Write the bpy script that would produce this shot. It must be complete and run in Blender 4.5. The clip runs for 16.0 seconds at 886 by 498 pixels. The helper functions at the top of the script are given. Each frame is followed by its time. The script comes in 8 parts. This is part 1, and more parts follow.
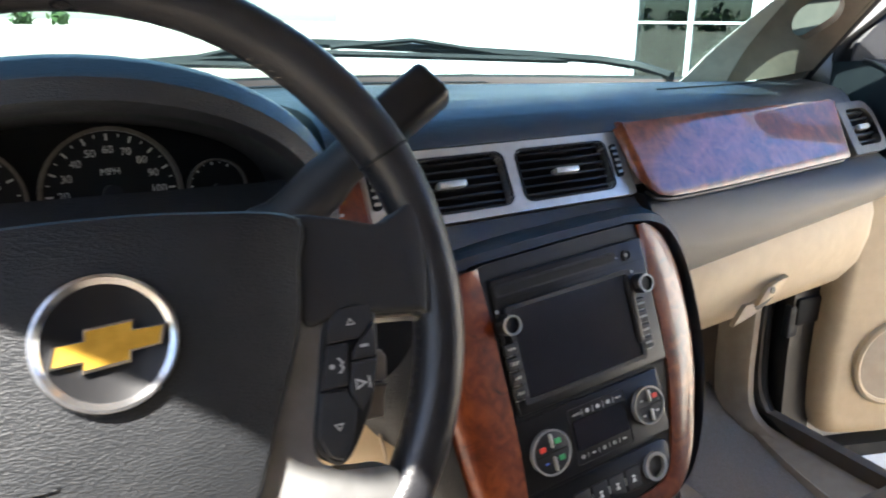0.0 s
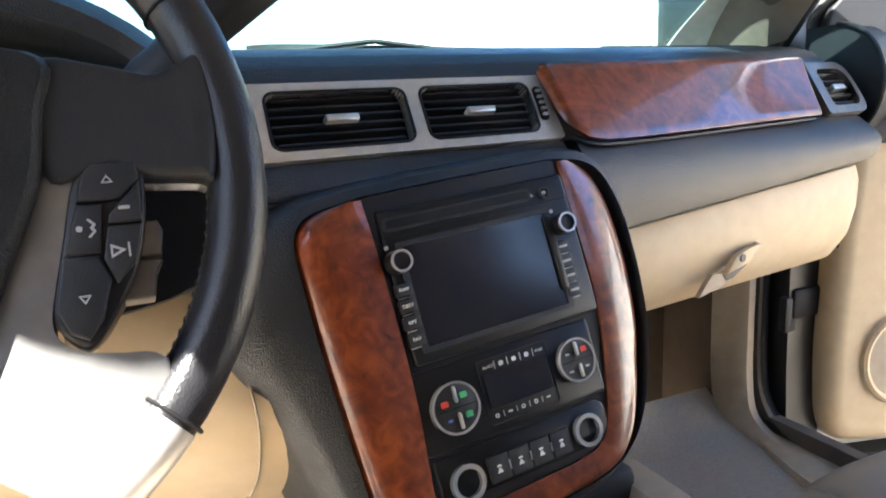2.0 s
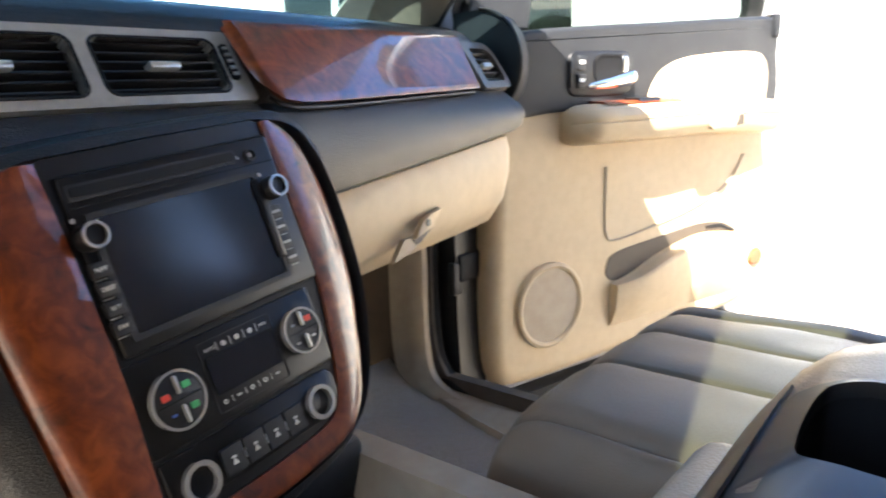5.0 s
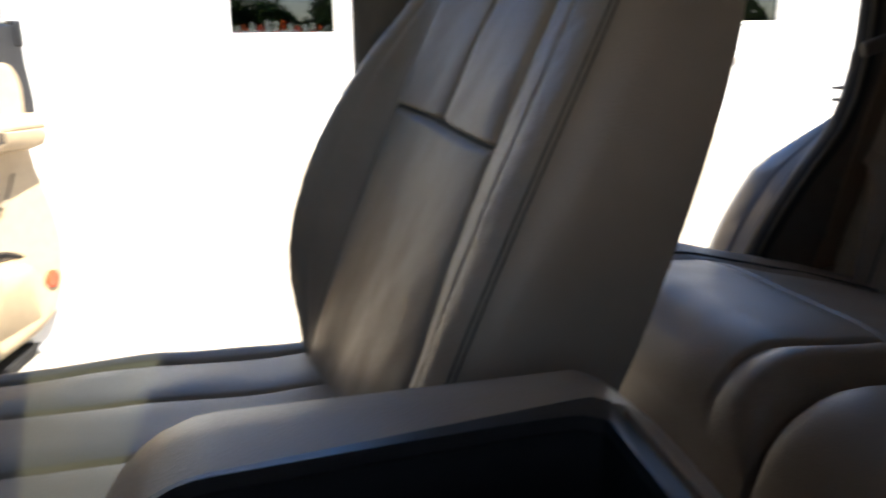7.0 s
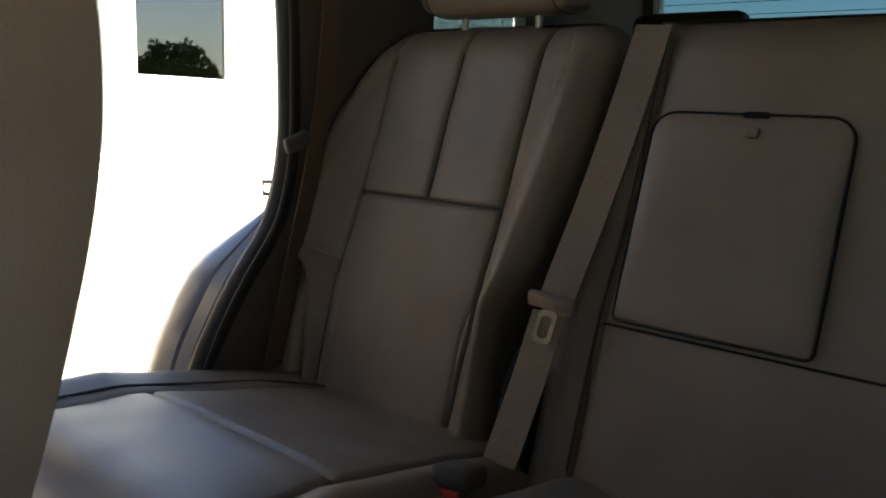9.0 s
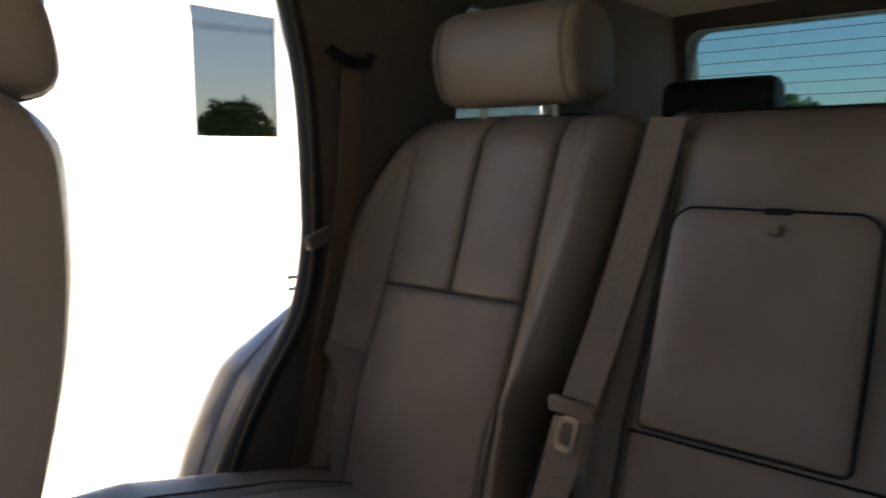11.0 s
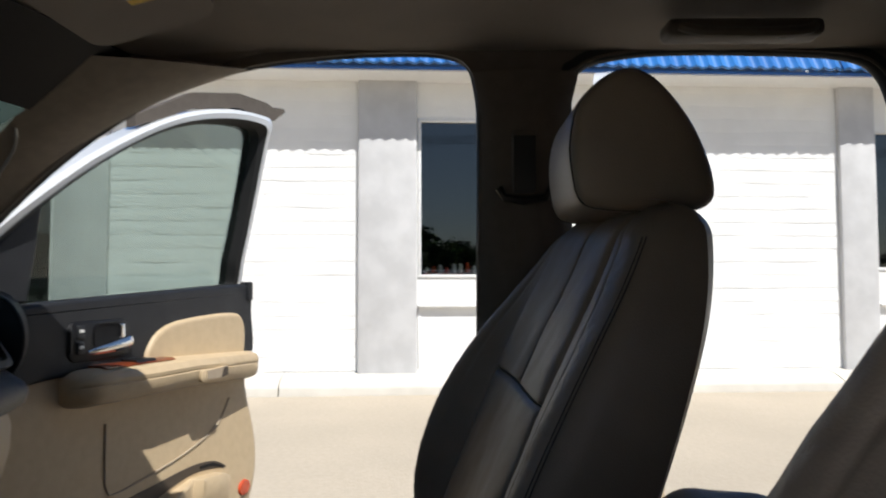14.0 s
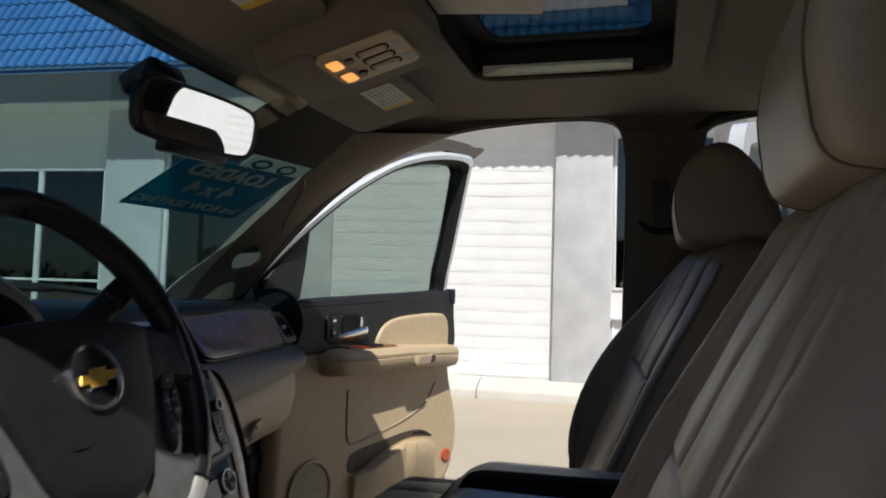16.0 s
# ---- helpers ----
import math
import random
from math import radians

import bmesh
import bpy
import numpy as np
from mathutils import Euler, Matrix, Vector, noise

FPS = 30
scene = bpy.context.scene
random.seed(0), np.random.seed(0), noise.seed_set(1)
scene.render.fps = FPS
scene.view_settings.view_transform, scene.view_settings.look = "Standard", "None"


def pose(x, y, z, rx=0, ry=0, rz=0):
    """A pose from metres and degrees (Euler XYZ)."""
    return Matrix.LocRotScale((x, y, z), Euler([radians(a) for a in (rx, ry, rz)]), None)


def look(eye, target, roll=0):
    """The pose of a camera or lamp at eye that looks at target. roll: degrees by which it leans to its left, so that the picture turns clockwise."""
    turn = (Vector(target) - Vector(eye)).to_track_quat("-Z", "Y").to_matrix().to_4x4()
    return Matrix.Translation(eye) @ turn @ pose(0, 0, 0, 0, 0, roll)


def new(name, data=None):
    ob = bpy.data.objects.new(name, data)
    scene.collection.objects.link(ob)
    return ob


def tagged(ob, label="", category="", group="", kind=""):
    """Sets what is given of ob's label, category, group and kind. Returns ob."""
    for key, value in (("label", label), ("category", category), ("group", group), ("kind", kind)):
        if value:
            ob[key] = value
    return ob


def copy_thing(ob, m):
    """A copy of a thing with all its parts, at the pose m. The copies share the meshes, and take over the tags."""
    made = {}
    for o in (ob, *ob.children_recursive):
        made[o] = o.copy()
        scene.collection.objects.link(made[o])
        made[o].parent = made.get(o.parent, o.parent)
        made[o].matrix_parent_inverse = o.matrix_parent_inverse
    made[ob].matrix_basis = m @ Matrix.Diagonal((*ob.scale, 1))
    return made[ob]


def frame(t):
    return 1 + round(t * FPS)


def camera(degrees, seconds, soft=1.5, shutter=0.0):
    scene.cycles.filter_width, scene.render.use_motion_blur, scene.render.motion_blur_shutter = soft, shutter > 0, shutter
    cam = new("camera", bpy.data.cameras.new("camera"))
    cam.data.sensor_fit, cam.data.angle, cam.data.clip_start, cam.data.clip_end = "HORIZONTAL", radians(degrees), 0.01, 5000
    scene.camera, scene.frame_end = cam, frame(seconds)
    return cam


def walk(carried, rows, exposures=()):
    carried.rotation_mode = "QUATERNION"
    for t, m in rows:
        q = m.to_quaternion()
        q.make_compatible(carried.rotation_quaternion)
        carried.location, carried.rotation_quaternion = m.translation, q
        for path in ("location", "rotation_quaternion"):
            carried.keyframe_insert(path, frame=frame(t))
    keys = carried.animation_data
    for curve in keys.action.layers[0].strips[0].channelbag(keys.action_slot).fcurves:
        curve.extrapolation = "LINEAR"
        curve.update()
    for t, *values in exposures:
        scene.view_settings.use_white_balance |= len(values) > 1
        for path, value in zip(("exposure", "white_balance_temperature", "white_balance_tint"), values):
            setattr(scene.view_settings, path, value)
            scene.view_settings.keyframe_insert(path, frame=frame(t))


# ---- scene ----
cam = camera(61.2, 16.0, soft=1.8, shutter=0.4)
PATH = [
    (0, (-0.466, -0.513, 1.478), (0.401, 1.193, 0.897), 0.6),
    (0.5, (-0.403, -0.517, 1.457), (0.517, 1.174, 0.914), 0.7),
    (1, (-0.36, -0.508, 1.42), (0.546, 1.207, 0.931), 0.6),
    (1.5, (-0.341, -0.514, 1.383), (0.51, 1.24, 0.934), -0.4),
    (2, (-0.328, -0.53, 1.344), (0.476, 1.251, 0.92), -2.2),
    (2.5, (-0.33, -0.522, 1.319), (0.467, 1.257, 0.871), -3.1),
    (3, (-0.334, -0.506, 1.303), (0.511, 1.256, 0.878), -3.7),
    (3.2, (-0.333, -0.504, 1.301), (0.56, 1.239, 0.894), -3.7),
    (5.3, (-0.361, -0.447, 1.306), (1.282, 0.593, 0.839), -0.5),
    (5.5, (-0.36, -0.437, 1.303), (1.356, 0.473, 0.827), -0.2),
    (6, (-0.344, -0.432, 1.312), (1.527, 0.059, 0.802), -0.1),
    (6.5, (-0.314, -0.451, 1.337), (1.617, -0.425, 0.818), -1.1),
    (7, (-0.296, -0.463, 1.356), (1.588, -0.897, 0.845), -1.1),
    (7.5, (-0.218, -0.522, 1.394), (1.514, -1.378, 0.876), -0.3),
    (8, (-0.207, -0.562, 1.41), (1.325, -1.756, 0.93), 1.4),
    (8.5, (-0.181, -0.59, 1.416), (1.127, -2.038, 0.979), 2.5),
    (8.7, (-0.164, -0.601, 1.411), (1.055, -2.134, 1.005), 2.8),
    (10.8, (-0.175, -0.677, 1.495), (1.052, -2.236, 1.242), -0.2),
    (11, (-0.186, -0.671, 1.492), (1.138, -2.147, 1.23), -0.3),
    (11.5, (-0.231, -0.641, 1.479), (1.321, -1.873, 1.208), -0.4),
    (12, (-0.277, -0.604, 1.462), (1.426, -1.611, 1.169), -0.5),
    (12.5, (-0.335, -0.558, 1.44), (1.485, -1.329, 1.135), -0.4),
    (13, (-0.419, -0.533, 1.427), (1.513, -1.0, 1.212), -0.7),
    (13.5, (-0.511, -0.531, 1.427), (1.48, -0.714, 1.395), -0.7),
    (14, (-0.622, -0.543, 1.422), (1.375, -0.521, 1.528), -0.1),
    (14.5, (-0.726, -0.575, 1.421), (1.258, -0.381, 1.593), 0.6),
    (15, (-0.808, -0.61, 1.426), (1.144, -0.234, 1.647), 1.1),
    (15.5, (-0.947, -0.658, 1.425), (0.976, -0.144, 1.623), 1.8),
    (16, (-1.097, -0.667, 1.412), (0.823, -0.121, 1.54), 1.8),
]
EXPOSURES = [(0.0, 3.35, 6450, 10), (1.0, 3.5, 6450, 10), (2.5, 3.75, 6450, 10), (3.2, 3.75, 6450, 10), (5.5, 2.95, 6600, 10), (6.5, 2.2, 6600, 10), (7.5, 2.1, 6650, 10), (8.0, 2.1, 7000, 8), (8.4, 2.4, 7050, 6),
             (8.7, 2.6, 7050, 6), (11.0, 2.85, 6700, 10), (12.0, 2.35, 6600, 10), (12.5, 2.1, 6550, 10), (13.0, 1.45, 6550, 10), (13.5, 0.75, 6300, 10), (14.0, 0.3, 6200, 10), (14.5, 0.05, 6150, 10), (16.0, 0.05, 6250, 10)]
walk(cam, [(t, look(eye, target, roll)) for t, eye, target, roll in PATH], EXPOSURES)

# ---- sky, sun ----
SUN_WAY = Vector((1.0, 0.6, -1.65)).normalized()
world = bpy.data.worlds.new("sky")
scene.world = world
world.use_nodes = True
wn = world.node_tree
sky = wn.nodes.new("ShaderNodeTexSky")
sky.sky_type = "NISHITA"
sky.sun_disc = False
sky.sun_elevation = math.asin(-SUN_WAY.z)
sky.sun_rotation = math.atan2(-SUN_WAY.x, -SUN_WAY.y)
sky.air_density, sky.dust_density, sky.ozone_density = 1.0, 0.6, 1.5
bg = wn.nodes["Background"]
bg.inputs["Strength"].default_value = 0.07
wn.links.new(sky.outputs["Color"], bg.inputs["Color"])
sun = new("sun", bpy.data.lights.new("sun", "SUN"))
sun.data.energy, sun.data.angle, sun.data.color = 4.9, radians(0.55), (1.0, 0.95, 0.87)
sun.rotation_euler = SUN_WAY.to_track_quat("-Z", "Y").to_euler()
sun.location = (-8, -5, 14)


# ---- materials ----
def material(name, colour, rough=0.5, metal=0.0, spec=0.5, dark=None, scale=40.0, bump=0.0, bump_scale=300.0, coat=0.0,
             sheen=0.0, stain=0.0, stain_scale=3.0, rough_var=0.0, bump_dist=0.002, kind="noise", random_tint=0.0):
    """Principled surface: two scales of colour change and a fine relief."""
    m = bpy.data.materials.new(name)
    m.use_nodes = True
    nt = m.node_tree
    b = nt.nodes["Principled BSDF"]
    b.inputs["Roughness"].default_value, b.inputs["Metallic"].default_value = rough, metal
    b.inputs["Specular IOR Level"].default_value = spec
    b.inputs["Coat Weight"].default_value, b.inputs["Coat Roughness"].default_value = coat, 0.04
    b.inputs["Sheen Weight"].default_value = sheen
    tc = nt.nodes.new("ShaderNodeTexCoord")

    def tex(s, detail=4.0, k="noise"):
        n = nt.nodes.new("ShaderNodeTexNoise" if k == "noise" else "ShaderNodeTexVoronoi")
        n.inputs["Scale"].default_value = s
        if k == "noise":
            n.inputs["Detail"].default_value = detail
        nt.links.new(tc.outputs["Object"], n.inputs["Vector"])
        return n.outputs["Fac"] if k == "noise" else n.outputs["Distance"]

    def mix(fac, a, c):
        n = nt.nodes.new("ShaderNodeMix")
        n.data_type = "RGBA"
        for k, v in ((6, a), (7, c)):
            if isinstance(v, tuple):
                n.inputs[k].default_value = (*v, 1)
            else:
                nt.links.new(v, n.inputs[k])
        if isinstance(fac, float):
            n.inputs[0].default_value = fac
        else:
            nt.links.new(fac, n.inputs[0])
        return n.outputs[2]

    def ramp(v, lo, hi, a=0.0, c=1.0):
        n = nt.nodes.new("ShaderNodeMapRange")
        for k, x in zip(("From Min", "From Max", "To Min", "To Max"), (lo, hi, a, c)):
            n.inputs[k].default_value = x
        nt.links.new(v, n.inputs["Value"])
        return n.outputs["Result"]

    if dark is None:
        dark = tuple(c * 0.86 for c in colour)
    col = mix(ramp(tex(scale), 0.35, 0.65), dark, colour)
    if stain:
        col = mix(ramp(tex(stain_scale, 6.0), 0.42, 0.72, 0.0, stain), col, tuple(c * 0.6 for c in colour))
    if random_tint:
        oi = nt.nodes.new("ShaderNodeObjectInfo")
        col = mix(ramp(oi.outputs["Random"], 0, 1, 0.0, random_tint), col, tuple(c * 0.55 for c in colour))
    nt.links.new(col, b.inputs["Base Color"])
    if rough_var:
        nt.links.new(ramp(tex(scale * 0.3), 0.3, 0.7, max(rough - rough_var, 0.02), min(rough + rough_var, 1.0)), b.inputs["Roughness"])
    if bump:
        bp = nt.nodes.new("ShaderNodeBump")
        bp.inputs["Strength"].default_value, bp.inputs["Distance"].default_value = bump, bump_dist
        nt.links.new(tex(bump_scale, 3.0, kind), bp.inputs["Height"])
        nt.links.new(bp.outputs["Normal"], b.inputs["Normal"])
    return m


def burl(name):
    """Glossy burl wood: twisted noise in reds and browns under a clear coat."""
    m = material(name, (0.2, 0.05, 0.02), rough=0.4, coat=0.6, spec=0.3)
    nt = m.node_tree
    b = nt.nodes["Principled BSDF"]
    tc = nt.nodes.new("ShaderNodeTexCoord")
    n1 = nt.nodes.new("ShaderNodeTexNoise")
    n1.inputs["Scale"].default_value, n1.inputs["Detail"].default_value, n1.inputs["Distortion"].default_value = 14, 8, 2.2
    n2 = nt.nodes.new("ShaderNodeTexNoise")
    n2.inputs["Scale"].default_value, n2.inputs["Detail"].default_value, n2.inputs["Distortion"].default_value = 55, 6, 1.2
    for n in (n1, n2):
        nt.links.new(tc.outputs["Object"], n.inputs["Vector"])
    ad = nt.nodes.new("ShaderNodeMath")
    ad.operation = "MULTIPLY_ADD"
    ad.inputs[1].default_value = 0.55
    nt.links.new(n2.outputs["Fac"], ad.inputs[0])
    ml = nt.nodes.new("ShaderNodeMath")
    ml.operation = "MULTIPLY"
    ml.inputs[1].default_value = 0.6
    nt.links.new(n1.outputs["Fac"], ml.inputs[0])
    nt.links.new(ml.outputs[0], ad.inputs[2])
    cr = nt.nodes.new("ShaderNodeValToRGB")
    cr.color_ramp.elements[0].position, cr.color_ramp.elements[0].color = 0.36, (0.034, 0.0075, 0.003, 1)
    cr.color_ramp.elements[1].position, cr.color_ramp.elements[1].color = 0.75, (0.25, 0.056, 0.013, 1)
    e = cr.color_ramp.elements.new(0.55)
    e.color = (0.135, 0.025, 0.006, 1)
    nt.links.new(ad.outputs[0], cr.inputs[0])
    nt.links.new(cr.outputs[0], b.inputs["Base Color"])
    return m


def glass(name, tint=(0.9, 0.95, 0.93), amount=0.9, gloss=0.08):
    """A thin pane: tinted see-through with a mirror part that grows at grazing angles."""
    m = bpy.data.materials.new(name)
    m.use_nodes = True
    nt = m.node_tree
    nt.nodes.remove(nt.nodes["Principled BSDF"])
    tr, gl, mx, fr = (nt.nodes.new(k) for k in ("ShaderNodeBsdfTransparent", "ShaderNodeBsdfGlossy", "ShaderNodeMixShader", "ShaderNodeLayerWeight"))
    pw, ma = nt.nodes.new("ShaderNodeMath"), nt.nodes.new("ShaderNodeMath")
    pw.operation, ma.operation = "POWER", "MULTIPLY_ADD"
    pw.inputs[1].default_value = 5.0
    ma.inputs[1].default_value, ma.inputs[2].default_value = 0.9, gloss / 2
    tr.inputs["Color"].default_value = (*[c * amount for c in tint], 1)
    gl.inputs["Roughness"].default_value = 0.01
    fr.inputs["Blend"].default_value = 0.5
    nt.links.new(fr.outputs["Facing"], pw.inputs[0])
    nt.links.new(pw.outputs[0], ma.inputs[0])
    nt.links.new(ma.outputs[0], mx.inputs[0])
    nt.links.new(tr.outputs[0], mx.inputs[1])
    nt.links.new(gl.outputs[0], mx.inputs[2])
    nt.links.new(mx.outputs[0], nt.nodes["Material Output"].inputs["Surface"])
    return m


def lamp_glow(name, colour, strength):
    m = bpy.data.materials.new(name)
    m.use_nodes = True
    b = m.node_tree.nodes["Principled BSDF"]
    b.inputs["Base Color"].default_value = (*colour, 1)
    b.inputs["Emission Color"].default_value, b.inputs["Emission Strength"].default_value = (*colour, 1), strength
    return m


M_BLACK = material("black_grained_plastic", (0.018, 0.0195, 0.022), rough=0.5, spec=0.3, dark=(0.016, 0.017, 0.02), bump=0.25, bump_scale=900, rough_var=0.06)
M_DASH = material("dash_black_vinyl", (0.015, 0.017, 0.020), rough=0.36, spec=0.5, dark=(0.011, 0.013, 0.016), bump=0.35, bump_scale=700, rough_var=0.025, kind="voronoi")
M_SATIN = material("satin_black", (0.009, 0.009, 0.010), rough=0.36, spec=0.3, rough_var=0.05)
M_DEEP = material("deep_black", (0.006, 0.006, 0.007), rough=0.6, spec=0.2)
M_SCREEN = material("dark_screen", (0.012, 0.013, 0.02), rough=0.16, spec=0.6)
M_TAN = material("cashmere_plastic", (0.54, 0.42, 0.265), rough=0.5, dark=(0.50, 0.385, 0.24), bump=0.10, bump_scale=800, rough_var=0.06)
M_TRIM = material("cashmere_trim", (0.40, 0.33, 0.24), rough=0.6, dark=(0.36, 0.29, 0.21), bump=0.2, bump_scale=700)
M_LEATHER = material("grey_beige_leather", (0.235, 0.187, 0.143), rough=0.42, spec=0.4, dark=(0.190, 0.150, 0.112), scale=6, bump=0.26, bump_scale=520,
                     rough_var=0.03, kind="voronoi", bump_dist=0.001, stain=0.05, stain_scale=5)
M_LEATHER2 = material("cream_leather", (0.42, 0.37, 0.29), rough=0.42, dark=(0.37, 0.32, 0.25), scale=6, bump=0.3, bump_scale=420, kind="voronoi")
M_WHEEL = material("worn_black_leather", (0.017, 0.017, 0.019), rough=0.36, spec=0.35, dark=(0.012, 0.012, 0.014), scale=25, bump=0.12, bump_scale=600, rough_var=0.10,
                   kind="voronoi")
M_STITCH = material("dark_thread", (0.07, 0.062, 0.052), rough=0.8)
M_SILVER = material("satin_silver", (0.55, 0.55, 0.52), rough=0.34, metal=0.55, dark=(0.48, 0.48, 0.455), scale=90)
M_RING = material("bright_satin_ring", (0.52, 0.52, 0.51), rough=0.26, metal=0.6, dark=(0.46, 0.46, 0.45), scale=90)
M_DARKSILVER = material("dark_warm_silver", (0.17, 0.15, 0.13), rough=0.3, metal=0.4, dark=(0.13, 0.115, 0.10), scale=60)
M_SPOKE = material("worn_silver_spoke", (0.21, 0.21, 0.207), rough=0.38, metal=0.5, dark=(0.175, 0.175, 0.172), scale=60)
M_CHROME = material("chrome", (0.78, 0.78, 0.78), rough=0.12, metal=1.0, dark=(0.7, 0.7, 0.7))
M_BEVEL = material("dark_chrome", (0.36, 0.36, 0.37), rough=0.2, metal=0.9, dark=(0.30, 0.30, 0.31), scale=50)
M_PAD = material("airbag_vinyl", (0.014, 0.0150, 0.0165), rough=0.46, spec=0.25, dark=(0.011, 0.012, 0.0135), bump=0.35, bump_scale=700, rough_var=0.03, kind="voronoi")
M_PLATE = material("console_plate_black", (0.013, 0.013, 0.0145), rough=0.33, spec=0.6, rough_var=0.05)
M_BURL = burl("burl_wood")
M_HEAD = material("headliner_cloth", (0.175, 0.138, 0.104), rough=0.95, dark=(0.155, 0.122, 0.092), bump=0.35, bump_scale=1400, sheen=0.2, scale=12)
# lighter copy of the pillar trim, for the front pillars lit from outside
M_FRONTPILLAR = material("front_pillar_trim", (0.25, 0.204, 0.154), rough=0.7, bump=0.15, bump_scale=700)
# footwell carpet with the shade under the dash put into its colour
M_FOOTWELL = material("shaded_footwell_carpet", (0.085, 0.061, 0.041), rough=0.95, bump=0.4, bump_scale=900, bump_dist=0.004)
# dark brown that paints shade under handles and in the pocket mouth
M_RECESS = material("brown_recess_shade", (0.06, 0.045, 0.032), rough=0.6)
# same trim darkened in colour for the shade on the rearward pillars
M_PILLAR = material("shaded_pillar_trim", (0.095, 0.078, 0.062), rough=0.7, bump=0.2, bump_scale=700)
M_CARPET = material("beige_carpet", (0.46, 0.39, 0.30), rough=1.0, dark=(0.34, 0.285, 0.215), scale=260, bump=1.0, bump_scale=900, bump_dist=0.006, sheen=0.3)
M_PAINT = material("silver_white_paint", (0.62, 0.64, 0.66), rough=0.28, coat=0.8, dark=(0.6, 0.62, 0.64))
# silver body paint darkened and blued in colour for the shaded jamb
M_JAMB = material("shaded_jamb_paint", (0.10, 0.125, 0.175), rough=0.4, coat=0.25, dark=(0.085, 0.105, 0.15), scale=8)
M_RUBBER = material("black_rubber", (0.012, 0.012, 0.012), rough=0.7)
M_BELT = material("seat_belt_webbing", (0.25, 0.195, 0.14), rough=0.75, bump=0.5, bump_scale=1200, scale=200)
M_BROWNBELT = material("brown_belt_webbing", (0.15, 0.098, 0.058), rough=0.75, bump=0.5, bump_scale=1200, scale=200)
M_WHITE = material("white_print", (0.75, 0.75, 0.73), rough=0.6)
M_GREYPRINT = material("grey_print", (0.4, 0.4, 0.4), rough=0.6)
M_RED = material("red_mark", (0.7, 0.05, 0.03), rough=0.5)
M_GREEN = material("green_mark", (0.05, 0.4, 0.14), rough=0.5)
M_BLUE = material("blue_mark", (0.05, 0.12, 0.5), rough=0.5)
M_GOLD = material("gold_enamel", (0.75, 0.45, 0.07), rough=0.3, metal=0.6, scale=120, dark=(0.62, 0.36, 0.05))
M_REFLECT = material("red_reflector", (0.55, 0.07, 0.02), rough=0.25, bump=0.6, bump_scale=350, kind="voronoi")
M_LABEL = material("label_paper", (0.72, 0.70, 0.62), rough=0.6)
M_YELLOW = material("label_yellow", (0.75, 0.50, 0.05), rough=0.6)
M_WALL = material("white_painted_block", (0.80, 0.80, 0.79), rough=0.85, dark=(0.76, 0.76, 0.75), scale=2.5, bump=0.5, bump_scale=35, bump_dist=0.006, stain=0.12, stain_scale=0.8)
M_PILASTER = material("grey_white_plaster", (0.57, 0.57, 0.575), rough=0.85, scale=3, bump=0.3, bump_scale=60, bump_dist=0.004, stain=0.15, stain_scale=0.7)
M_WFRAME = material("white_window_frame", (0.78, 0.78, 0.77), rough=0.5, stain=0.1)
M_GROUND = material("pale_concrete_lot", (0.47, 0.405, 0.315), rough=0.95, dark=(0.435, 0.372, 0.288), scale=22, bump=0.8, bump_scale=45, bump_dist=0.008, stain=0.3, stain_scale=0.5)
M_WALK = material("worn_concrete_walk", (0.62, 0.585, 0.52), rough=0.9, dark=(0.55, 0.52, 0.46), scale=3, bump=0.4, bump_scale=40, bump_dist=0.005, stain=0.25, stain_scale=0.6)
M_ROOF = material("blue_metal_roof", (0.03, 0.17, 0.48), rough=0.4, dark=(0.02, 0.12, 0.38), scale=1.5, stain=0.25, stain_scale=1.1, coat=0.2)
M_EAVE = material("blue_fascia", (0.03, 0.12, 0.38), rough=0.5)
M_BLIND = material("grey_brown_blind", (0.24, 0.235, 0.21), rough=0.85, dark=(0.20, 0.195, 0.175), scale=5, stain=0.15)
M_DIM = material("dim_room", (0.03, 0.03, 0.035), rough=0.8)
M_GLASS = glass("side_glass", (0.74, 0.83, 0.80), 0.74)
M_WSGLASS = glass("windshield_glass", (0.80, 0.97, 0.98), 0.72, 0.05)
M_ROOFGLASS = glass("sunroof_glass", (0.50, 0.56, 0.50), 0.55)
M_REARGLASS = glass("privacy_glass", (0.42, 0.56, 0.60), 0.62)
M_DARKGLASS = glass("dark_privacy_glass", (0.42, 0.56, 0.60), 0.28)
M_SHOPGLASS = glass("shop_glass", (0.45, 0.5, 0.52), 0.6, 0.20)
M_MIRROR = material("mirror", (0.85, 0.87, 0.88), rough=0.01, metal=1.0, dark=(0.85, 0.87, 0.88))
M_SIGN = material("teal_sign_film", (0.008, 0.12, 0.19), rough=0.5)
M_SIGNTEXT = material("sign_letters", (0.50, 0.58, 0.55), rough=0.5)
